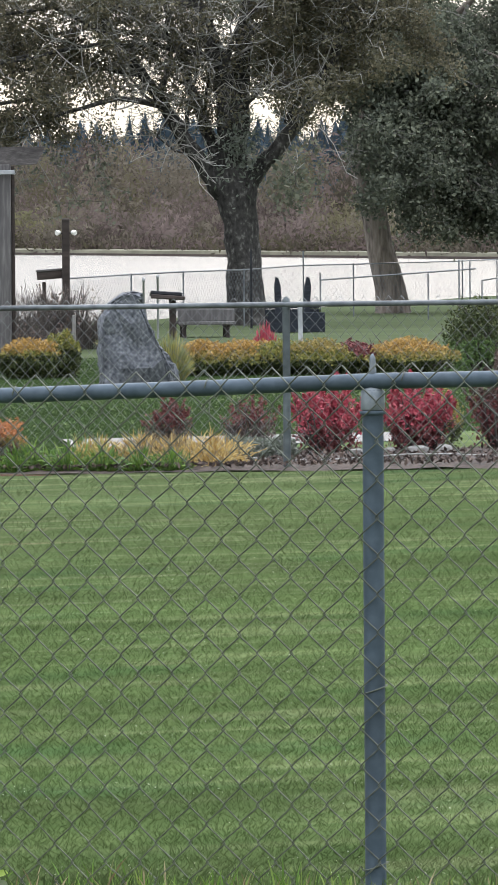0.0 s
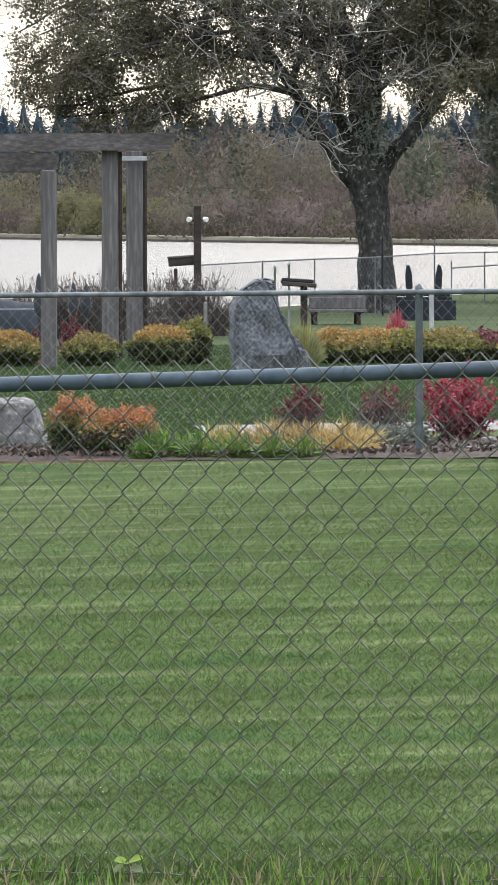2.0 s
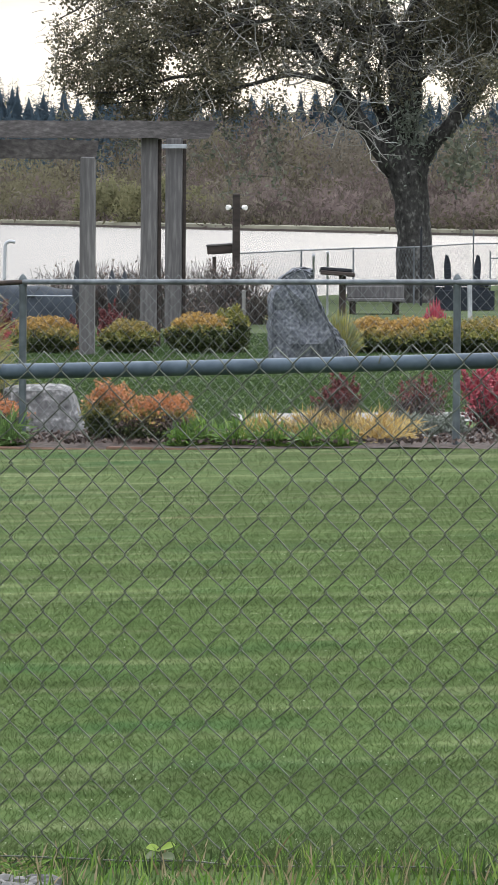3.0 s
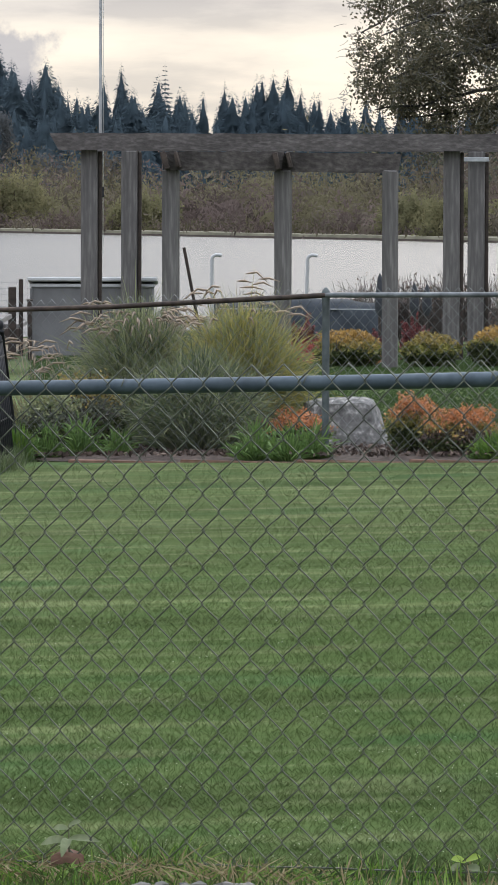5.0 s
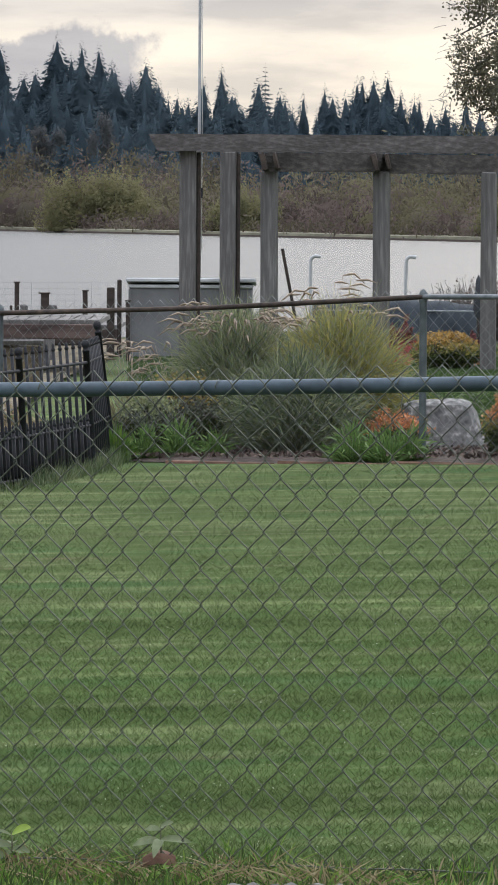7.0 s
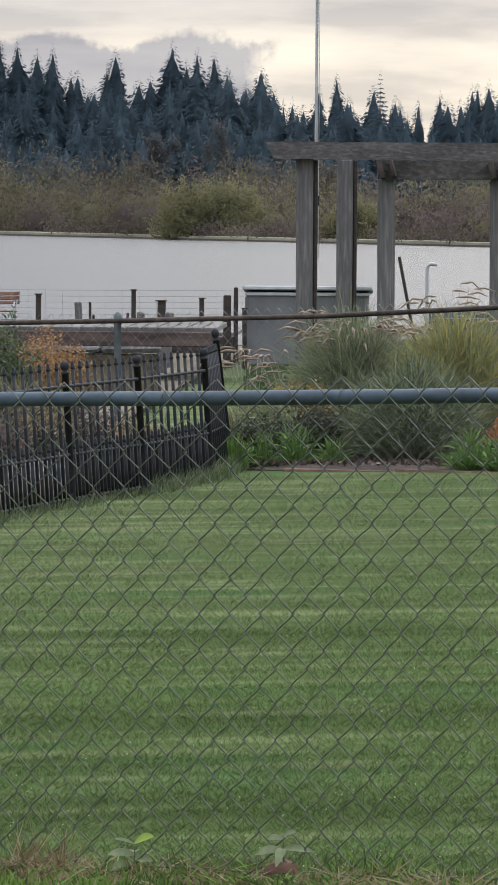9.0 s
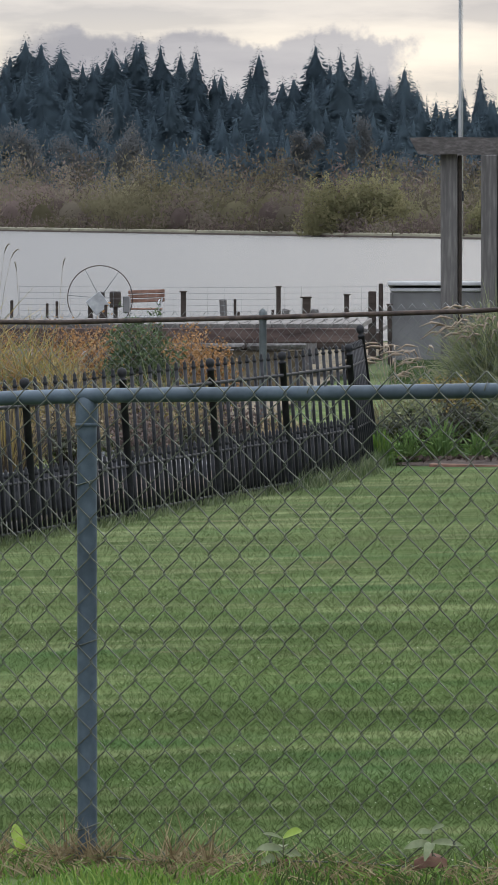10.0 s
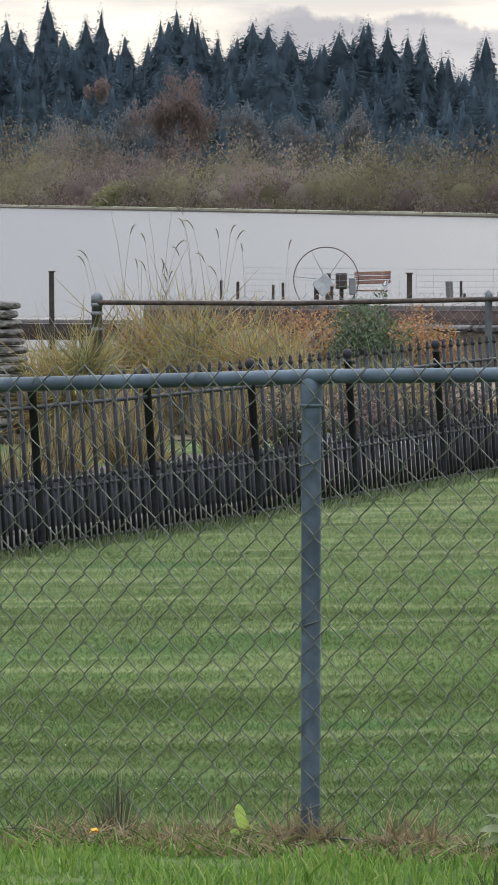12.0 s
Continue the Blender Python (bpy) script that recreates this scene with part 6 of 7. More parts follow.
tp_ = thing("thin_pole", 7.86, 108.5, ground(7.86, 108.5), "thin dark upright pole by the bank", "pole")
part("shaft", turned("shaft", ((0.02, -0.1), (0.018, 1.2), (0.012, 1.27)), black_iron, 8), tp_)


# bare twigs and dead stalks along the bank
def thicket(name, x, y, wide, tall, count, label, seed, leafy=None, r=0.0075):
    rn = random.Random(seed)
    count, tall, leafy = count * 5, tall * 1.08, leafy and leafy * 3
    ob = thing(name, x, y, ground(x, y), label, "shrub", "bare thickets")
    paths, tp = [], []
    for k in range(count):
        p = Vector((rn.uniform(-0.5, 0.5) * wide, rn.uniform(-0.4, 0.4) * wide * 0.6, -0.05))
        d = Vector((rn.gauss(0, 0.28), rn.gauss(0, 0.2), 1)).normalized()
        L = tall * rn.uniform(0.45, 1.0)
        path = []
        for s in range(5):
            path.append((p.copy(), r * (1 - 0.16 * s)))
            p = p + d * L / 4
            d = (d + Vector((rn.gauss(0, 0.16), rn.gauss(0, 0.1), 0))).normalized()
        paths.append(path)
        tp += [q[0] for q in path[2:]]
        for q in range(3):
            s = path[rn.randrange(1, 4)][0]
            e = s + Vector((rn.gauss(0, 0.5), rn.gauss(0, 0.3), rn.uniform(0.2, 1))) * tall * 0.16
            paths.append([(s, r * 0.6), (s.lerp(e, 0.5) + Vector((0, 0, 0.01)), r * 0.5), (e, r * 0.35)])
            tp.append(e)
    part("branchwork", tube_mesh("branchwork", paths, twig_bare, 3, False), ob, kind="stuff")
    if leafy:
        rgx = np.random.default_rng(seed)
        TT = np.array([tuple(t) for t in tp])
        cc = TT[rgx.integers(0, len(TT), leafy)] + rgx.normal(0, 0.03, (leafy, 3))
        part("foliage", leaf_mesh("foliage", cc, 0.022, leaf_purple, rgx, 2.2), ob)
    return ob


thicket("bare_shrub", 3.1, 88, 0.8, 0.95, 60, "thicket of bare grey twigs behind the pergola", 201, 160)
thicket("bare_shrub", 3.95, 90, 0.6, 0.95, 50, "thicket of bare grey twigs beside the lamp post", 202, 160)
thicket("bare_shrub", 4.6, 91, 0.9, 0.55, 50, "low bare brown thicket on the bank", 203, 200)
thicket("bare_shrub", 2.45, 89, 0.9, 0.9, 60, "thicket of bare grey twigs behind the pergola post", 204, 160)
thicket("bare_shrub", 1.72, 90, 0.5, 0.85, 22, "thin bare shrub by the lake bank", 205, 120)
thicket("bare_shrub", 3.4, 84, 0.9, 0.45, 60, "low bare brown thicket below the lamp post", 206, 300)
grass_clump("rush_clump", 4.7, 88, 0.4, 0.55, [blade_orn, blade_dry], 300, "green and dry rushes near the standing stone", "plant", 207, 0.02, 1.0, 0.3)
for i, (x, y, zt) in enumerate(((1.86, 86, 0.62), (2.3, 86, 0.5), (2.47, 86.4, 0.48))):
    cp = thing("closed_parasol", x, y, ground(x, y), "small dark pointed furled cover on a stake", "parasol", "furled covers")
    part("cover", turned("cover", ((0.02, 0.35), (0.065, 0.45), (0.055, 0.6), (0.03, zt - ground(x, y) - 0.06), (0.003, zt - ground(x, y))), lead_m, 8), cp)
    part("stake", turned("stake", ((0.018, -0.1), (0.018, 0.4)), wood_dark, 6), cp)
mp = thing("marker_pipe", 3.42, 74, ground(3.42, 74), "pale square stake in the grass", "post")
part("stake", slab("stake", 0.04, 0.04, 0.7, concrete, 0.006), mp, at=pose(0, 0, 0.3))
# low wall, cover and clutter between pergola and lake
cv = thing("covered_boat", 0.9, 88, ground(0.9, 88), "low flat boat hull under a slate-grey tarpaulin", "boat")
V, Fc = [], []
for i in range(13):
    s = -1 + 2 * i / 12
    w = 0.5 * (1 - abs(s) ** 3) + 0.05
    hgt = 0.5 + 0.06 * math.cos(s * 2) + 0.012 * math.sin(i * 2.3)
    V += [(s * 1.15, -w, 0.0), (s * 1.15, -w * 1.05, hgt * 0.8), (s * 1.15, 0, hgt), (s * 1.15, w * 1.05, hgt * 0.8), (s * 1.15, w, 0.0)]
for i in range(12):
    for k in range(4):
        a = i * 5 + k
        Fc.append((a, a + 5, a + 6, a + 1))
part("tarpaulin", mesh_of("tarpaulin", V, Fc, tarp_m, True), cv)
part("gunwale", slab("gunwale", 2.2, 0.02, 0.015, panel_m, 0.006), cv, at=pose(0, -0.56, 0.42))
part("keel", slab("keel", 1.8, 0.2, 0.1, wood_dark, 0.02), cv, at=pose(0, 0, 0.02))


# ---- the dock side ----
def dock(name, x0, x1, y0, y1, z, label, boards, edge=None):
    ob = thing(name, (x0 + x1) / 2, (y0 + y1) / 2, z, label, "dock", "docks")
    w = (x1 - x0) / boards
    me = slab("plank", w - 0.015, y1 - y0, 0.045, dock_wood, 0.006, 0.003, 5)
    for i in range(boards):
        part("plank", me, ob, at=pose(x0 - (x0 + x1) / 2 + w * (i + 0.5), 0, 0))
    part("fascia", slab("fascia", x1 - x0, 0.06, 0.15 if edge else 0.2, edge or wood_dark, 0.01), ob, "dark timber fascia", at=pose(0, -(y1 - y0) / 2 - 0.01, -0.09 if edge else -0.125))
    k = max(2, round((x1 - x0) / 1.6))
    pile = turned("pile", ((0.09, -1.6), (0.09, -0.05)), wood_dark, 8)
    for i in range(k + 1):
        part("pile", pile, ob, at=pose((x1 - x0) * (i / k - 0.5) * 0.96, -(y1 - y0) * 0.4, 0))
    return ob


dock("dock", -12.2, -8.4, 82.6, 85.0, -0.13, "grey plank dock with a dark timber edge over the water", 24)
dock("dock", -7.6, -2.6, 83.5, 86.0, -0.02, "long weathered plank dock behind the wire fence", 32)

for i, (x, y, zt, w) in enumerate(((-9.32, 82, 0.49, 0.06), (-3.53, 76, 0.62, 0.05), (-3.22, 76, 0.50, 0.09), (-2.76, 76, 0.53, 0.055), (-4.66, 77, 0.55, 0.06), (-5.55, 77, 0.40, 0.035), (-6.1, 77, 0.44, 0.03), (-6.62, 77, 0.45, 0.035), (-6.3, 78, 0.40, 0.03), (-4.12, 78, 0.45, 0.03), (-3.98, 76, 0.34, 0.03), (-3.6, 76, 0.36, 0.03), (-2.28, 76, 0.42, 0.05), (-6.9, 78, 0.45, 0.03))):
    zg = max(ground(x, y), -0.6)
    sp = thing("dock_stake", x, y, zg, "dark upright dock stake", "post", "dock stakes")
    part("stake", slab("stake", w, w, zt - zg + 0.3, wood_dark, 0.006), sp, at=pose(0, 0, (zt - zg - 0.3) / 2, 0, (i % 3 - 1) * 0.6, 0))
    if w >= 0.05:
        part("cap", slab("cap", w * 1.5, w * 1.3, 0.015, wood_dark, 0.004), sp, at=pose(0, 0, zt - zg))
for i, (x, y, zt) in enumerate(((-3.07, 74, 0.40), (-4.35, 80, 0.42), (-3.38, 74, 0.4), (-2.95, 70, 0.27))):
    zg = max(ground(x, y), -0.6)
    sp = thing("mooring_post", x, y, zg, "thick grey weathered mooring post, leaning", "post", "mooring posts")
    part("timber", slab("timber", 0.085, 0.085, zt - zg + 0.3, wood_grey, 0.015, 0.006, i), sp, at=pose(0, 0, (zt - zg - 0.3) / 2, 0, (4, -3, 2, 0)[i], 0))
# light wire netting on the dock
wn_ = thing("wire_netting", -4.5, 79, ground(-4.5, 79), "thin wire netting strung between the dock stakes", "netting")
paths = []
for k in range(46):
    x = -2.2 + k * 0.1
    paths.append([((x, 0, 0.45), 0.0015), ((x, 0, 0.86), 0.0015)])
for k in range(6):
    z = 0.5 + 0.07 * k
    paths.append([((-2.2, 0, z), 0.002), ((0.1, 0, z - 0.012), 0.002), ((2.4, 0, z), 0.002)])
part("netting", tube_mesh("netting", paths, galv_old, 3, False), wn_)

# hoop with spokes, leaning grey board, bench
hz = ground(-5.83, 80)
hoop = thing("hoop_wheel", -5.83, 80, hz, "big thin rusty hoop with spokes standing on edge", "wheel")
cz_, R = 0.43 - hz, 0.385
part("rim", tube_mesh("rim", [[((R * math.cos(t), 0, cz_ + R * math.sin(t)), 0.006) for t in np.linspace(-0.9, math.pi + 0.9, 40)]], rusty, 6), hoop)
for t in (0.95, 2.05, 3.05, 0.05):
    part("spoke", tube_mesh("spoke", [[((0, 0, cz_), 0.004), ((R * math.cos(t), 0, cz_ + R * math.sin(t)), 0.004)]], galv_old, 5), hoop)
part("hub", turned("hub", ((0.03, -0.03), (0.04, 0.0), (0.03, 0.03)), rusty, 10), hoop, at=pose(0, 0, cz_, 90))
part("stand", slab("stand", 0.06, 0.06, cz_ + 0.35, wood_dark, 0.008), hoop, at=pose(0.02, 0.05, cz_ / 2 - 0.1))
db = thing("square_sign", -5.78, 79, ground(-5.78, 79), "grey weathered square board set on its corner on a dark post", "sign")
zz = 0.385 - ground(-5.78, 79)
part("board", slab("board", 0.205, 0.02, 0.205, panel_m, 0.006), db, at=pose(0, -0.04, zz, 0, 52, 0))
part("post", slab("post", 0.055, 0.055, zz + 0.2, wood_dark, 0.006), db, at=pose(-0.09, 0.02, zz / 2 - 0.05))
ub = thing("meter_box", -5.62, 79.6, ground(-5.6, 79.6), "dark grey metal box on a post behind the square board", "box")
part("box", slab("box", 0.13, 0.12, 0.19, wood_dark, 0.01), ub, at=pose(0, 0, 0.42 - ground(-5.6, 79.6)))
part("box", slab("box", 0.075, 0.1, 0.2, box_paint, 0.01), ub, at=pose(0.13, 0, 0.36 - ground(-5.6, 79.6)))
part("post", slab("post", 0.05, 0.05, 0.8, wood_dark, 0.006), ub, at=pose(0, 0.02, 0.25))
bz = -0.0
bn = thing("park_bench", -5.66, 85.2, bz, "dock bench with red-brown slats on a white metal frame", "bench")
for i in range(3):
    part("back_slat", slab("back_slat", 0.46, 0.02, 0.045, wood_red, 0.005), bn, at=pose(0.03, 0.12, 0.435 - 0.055 * i, -14, -2, 0))
for i in range(3):
    part("seat_slat", slab("seat_slat", 0.48, 0.06, 0.02, wood_red, 0.005), bn, at=pose(0, 0.04 - 0.075 * i, 0.22))
for s in (-0.2, 0.2):
    part("side_frame", tube_mesh("side_frame", [[((s, -0.16, 0.0), 0.011), ((s, -0.14, 0.22), 0.011), ((s, -0.14, 0.32), 0.011), ((s, 0.08, 0.33), 0.011)], [((s, 0.1, 0.0), 0.011), ((s, 0.06, 0.22), 0.011), ((s + 0.04, 0.15, 0.42), 0.011)]], lid_paint, 6), bn, "white metal frame")
part("stretcher", tube_mesh("stretcher", [[((-0.2, -0.14, 0.12), 0.008), ((0.2, -0.14, 0.12), 0.008)]], lid_paint, 6), bn)
# raised boardwalk with a red-brown edge, and a pale sill before it
red_timber = material("redbrown_timber", ((0.04, 0.028, 0.027), (0.075, 0.052, 0.048), (0.11, 0.08, 0.072)), 8, 0.85, 0.3, stretch=(0.4, 2, 2))
dock("boardwalk", -6.6, -2.25, 66.0, 69.2, 0.36, "raised grey plank boardwalk with a red-brown timber edge", 29, red_timber)
sill = thing("stone_sill", -3.35, 60, ground(-3.35, 60), "weathered grey timber sill below the boardwalk", "curb")
for k in range(3):
    part("coping", slab("coping", 0.52, 0.24, 0.05, wood_grey, 0.02, 0.008, k), sill, at=pose(-0.54 + 0.54 * k, 0, 0.455))
part("wall", slab("wall", 1.6, 0.2, 0.6, meadow_soil, 0.02, 0.008, 4), sill, "dark earth-stained low wall", at=pose(0, 0.01, 0.12))

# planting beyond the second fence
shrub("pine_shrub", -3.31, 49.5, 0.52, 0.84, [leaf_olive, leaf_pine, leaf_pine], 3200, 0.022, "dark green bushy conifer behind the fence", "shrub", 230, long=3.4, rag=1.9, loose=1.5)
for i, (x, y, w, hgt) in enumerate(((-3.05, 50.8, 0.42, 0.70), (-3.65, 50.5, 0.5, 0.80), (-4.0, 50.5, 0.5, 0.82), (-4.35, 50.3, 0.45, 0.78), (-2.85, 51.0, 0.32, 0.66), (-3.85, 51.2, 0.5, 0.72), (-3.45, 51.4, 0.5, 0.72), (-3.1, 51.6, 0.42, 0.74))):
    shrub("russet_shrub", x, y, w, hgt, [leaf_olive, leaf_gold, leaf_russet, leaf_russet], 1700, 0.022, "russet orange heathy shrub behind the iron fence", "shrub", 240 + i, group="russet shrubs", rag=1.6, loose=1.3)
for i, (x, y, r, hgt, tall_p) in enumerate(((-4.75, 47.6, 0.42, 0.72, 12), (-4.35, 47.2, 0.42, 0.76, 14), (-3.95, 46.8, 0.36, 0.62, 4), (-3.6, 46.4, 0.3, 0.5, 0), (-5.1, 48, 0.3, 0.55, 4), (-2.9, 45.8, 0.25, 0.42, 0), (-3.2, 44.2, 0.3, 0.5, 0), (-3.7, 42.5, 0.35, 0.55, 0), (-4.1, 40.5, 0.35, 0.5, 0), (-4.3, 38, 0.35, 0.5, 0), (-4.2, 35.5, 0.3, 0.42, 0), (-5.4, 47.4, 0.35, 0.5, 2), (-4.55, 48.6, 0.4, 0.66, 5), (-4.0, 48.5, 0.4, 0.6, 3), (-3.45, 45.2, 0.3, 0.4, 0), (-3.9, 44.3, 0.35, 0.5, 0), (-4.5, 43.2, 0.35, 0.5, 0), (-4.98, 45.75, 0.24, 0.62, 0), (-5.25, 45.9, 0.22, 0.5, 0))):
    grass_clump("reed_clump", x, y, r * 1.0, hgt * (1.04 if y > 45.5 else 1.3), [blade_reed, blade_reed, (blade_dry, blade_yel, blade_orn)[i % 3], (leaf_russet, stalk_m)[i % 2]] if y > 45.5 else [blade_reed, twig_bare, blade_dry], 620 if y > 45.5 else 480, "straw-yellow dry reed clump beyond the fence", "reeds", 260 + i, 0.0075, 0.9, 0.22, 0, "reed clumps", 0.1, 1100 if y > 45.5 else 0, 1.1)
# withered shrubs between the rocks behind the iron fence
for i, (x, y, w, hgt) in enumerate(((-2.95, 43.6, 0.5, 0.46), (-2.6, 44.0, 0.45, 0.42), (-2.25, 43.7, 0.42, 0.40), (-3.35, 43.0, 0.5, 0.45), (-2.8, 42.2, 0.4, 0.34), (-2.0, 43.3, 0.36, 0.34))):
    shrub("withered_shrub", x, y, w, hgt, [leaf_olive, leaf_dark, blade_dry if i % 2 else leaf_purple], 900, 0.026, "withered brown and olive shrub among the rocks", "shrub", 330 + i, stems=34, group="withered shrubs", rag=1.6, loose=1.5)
# tall arching reed stalks
rnd = random.Random(88)
for i in range(26):
    x = -4.62 + rnd.gauss(0.0, 0.30) + (0.5 if i % 7 == 0 else 0)
    y = 47.5 + rnd.uniform(-0.5, 0.5)
    rs = thing("reed_stalk", x, y, ground(x, y), "single tall dry reed stalk with a drooping head", "reeds", "tall reed stalks")
    top = rnd.uniform(0.95, 1.6)
    d = rnd.choice((-1, -1, 1)) * rnd.uniform(0.05, 0.24)
    d *= 0.75
    pts = [((0, 0, 0), 0.0023), ((d * 0.25, 0, top * 0.5), 0.002), ((d * 0.7, 0, top * 0.85), 0.0016), ((d, 0, top), 0.0014)]
    part("stem", tube_mesh("stem", [pts], stalk_m, 3), rs)
    hd = [((d, 0, top), 0.0017), ((d * 1.13, 0, top + 0.04), 0.005), ((d * 1.3, 0, top + 0.065), 0.0045), ((d * 1.5, 0, top + 0.06), 0.0008)]
    part("seed_head", tube_mesh("seed_head", [hd], stalk_m, 4), rs)
# stacked stone pillar at the end of the dock path
pillar_m = material("pale_stacked_stone", ((0.055, 0.052, 0.048), (0.10, 0.094, 0.087), (0.17, 0.16, 0.148)), 22, 0.9, 0.6)
sp_ = thing("stone_pillar", -5.56, 46, ground(-5.4, 45), "stacked grey stone pillar beyond the fence", "pillar")
for i in range(16):
    part("stone", rock_mesh("stone", 0.07 + 0.010 * (16 - i), 0.12, 0.03, pillar_m, i + 60, 0.12, 0, 2), sp_, at=pose(0.004 * (16 - i), 0, 0.03 + 0.061 * i, 0, 0, i * 40))


# ---- far shore ----
rg = np.random.default_rng(71)


def shore_x(a):
    """Where a bearing (as a tangent) meets the far shore: x and y."""
    y = 525 / (1 + 2.8 * a)
    return a * y, y


# scrub along the shore: rounded, overlapping crowns of upright bare twigs, each clump of one tint
scrub_hues = (
    ("purple_brown", (0.142, 0.112, 0.102), "leafless purple-brown scrub along the far shore"),
    ("grey_brown", (0.140, 0.122, 0.096), "leafless grey-brown scrub along the far shore"),
    ("olive", (0.138, 0.126, 0.080), "thin olive scrub with some leaf on the far shore"),
)
clumps, hearts, outs = [[] for _ in range(9)], [[] for _ in range(9)], [[] for _ in range(9)]
for i in range(680):
    az = rg.uniform(-0.137, 0.127)
    deep = 75 * rg.random() ** 0.9
    y0 = 525 / (1 + 2.8 * az)
    bx_, by_ = az * (y0 + deep), y0 + deep + 3
    nz = noise.noise(Vector((bx_ * 0.09, by_ * 0.02, 0))) + 0.5 * noise.noise(Vector((bx_ * 0.3, by_ * 0.06, 3)))
    hgt = max(1.5, (3.2 + 0.066 * deep + 1.7 * nz) * (y0 / 525) ** 0.85) * rg.uniform(0.66, 1.12)
    wid = hgt * rg.uniform(0.42, 0.70)
    k = 330
    d = rg.normal(size=(k, 3))
    d[:, 2] = np.abs(d[:, 2]) - 0.25
    d /= np.linalg.norm(d, axis=1)[:, None]
    lump = 1 + 0.2 * np.sin(d[:, 0] * 7 + i) * np.cos(d[:, 2] * 6)
    d *= (rg.uniform(0.60, 1.08, k) * lump)[:, None]
    hue = noise.noise(Vector((bx_ * 0.055, by_ * 0.03, 7))) + rg.normal(0, 0.16) + (0.01 if az < -0.03 else -0.10 if az > 0.035 else 0.0)
    kind_ = (0 if hue < -0.12 else 1 if hue < 0.14 else 2) * 3 + int(rg.choice((0, 1, 1, 1, 2)))
    clumps[kind_].append(np.array((bx_, by_, -1.6)) + d * (wid, wid, hgt * 0.98))
    outs[kind_].append(d + (0, -0.5, 0.2))
    hearts[kind_].append((bx_, by_, wid * 0.48, hgt * 0.55))
for i in range(420):  # low fringe at the waterline
    az = rg.uniform(-0.137, 0.127)
    y0 = 525 / (1 + 2.8 * az)
    hgt = rg.uniform(0.7, 1.9)
    d = rg.normal(size=(60, 3)) * (1.1, 1.1, hgt * 0.3)
    clumps[(3, 0, 6, 1, 4)[i % 5]].append(np.array((az * (y0 + 2), y0 + 2 + rg.uniform(-1.2, 2), -1.5 + hgt * 0.4)) + d)
    outs[(3, 0, 6, 1, 4)[i % 5]].append(d + (0, -0.6, 0.4))
for i in range(130):  # taller bare trees standing in the scrub, mostly towards one end of the shore
    az = rg.uniform(0.028, 0.125) if i < 100 else rg.uniform(-0.13, 0.028)
    y0 = 525 / (1 + 2.8 * az) + rg.uniform(30, 80)
    tall_ = (rg.uniform(7.2, 9.6) if i < 100 else rg.uniform(5.2, 6.6) * (1.0 - 0.9 * az)) * (y0 / 530)
    k = 300
    d = rg.normal(size=(k, 3))
    d /= np.linalg.norm(d, axis=1)[:, None]
    d *= (rg.random(k) ** 0.5)[:, None]
    wid = tall_ * rg.uniform(0.16, 0.3)
    clumps[(4, 5, 7, 1, 3)[i % 5]].append(np.array((az * y0, y0, -1.6 + tall_ * 0.62)) + d * (wid, wid, tall_ * 0.42))
    outs[(4, 5, 7, 1, 3)[i % 5]].append(d + (0, -0.5, 0.2))
for j, pts_ in enumerate(clumps):
    hue_name, col, lab = scrub_hues[j // 3]
    tone_ = (0.66, 1.0, 1.2)[j % 3]
    m_ = material(hue_name + "_scrub", [tuple(v * tone_ * f for v in col) for f in (0.8, 1.0, 1.2)], 0.10, 0.95, 0.0, island=0.12, big=0.6, soft=0.5, spec=0.0)
    pts_ = np.concatenate(pts_)
    pts_[:, 2] = np.maximum(pts_[:, 2], -1.55)
    V, Fc = [], []
    for hx, hy, hw, hh in hearts[j]:  # solid hearts of the bushes
        k0 = len(V)
        for q, (rq, zq) in enumerate(((1.0, 0.0), (0.98, 0.35), (0.78, 0.68), (0.42, 0.92))):
            V += [(hx + hw * rq * math.cos(g * math.pi / 4 + q * 0.3), hy + hw * rq * math.sin(g * math.pi / 4 + q * 0.3), -1.6 + hh * zq) for g in range(8)]
        V.append((hx, hy, -1.6 + hh))
        Fc += [(k0 + q * 8 + g, k0 + q * 8 + (g + 1) % 8, k0 + q * 8 + 8 + (g + 1) % 8, k0 + q * 8 + 8 + g) for q in range(3) for g in range(8)]
        Fc += [(k0 + 24 + g, k0 + 24 + (g + 1) % 8, k0 + 32) for g in range(8)]
    bush = tagged(part("scrub", leaf_mesh("scrub", pts_, 0.145, m_, rg, 3.0, -0.9, np.concatenate(outs[j]))), lab, "scrub", "far shore scrub", kind="stuff")
    if V:
        part("heart", mesh_of("heart", V, Fc, m_, True), bush, kind="stuff")
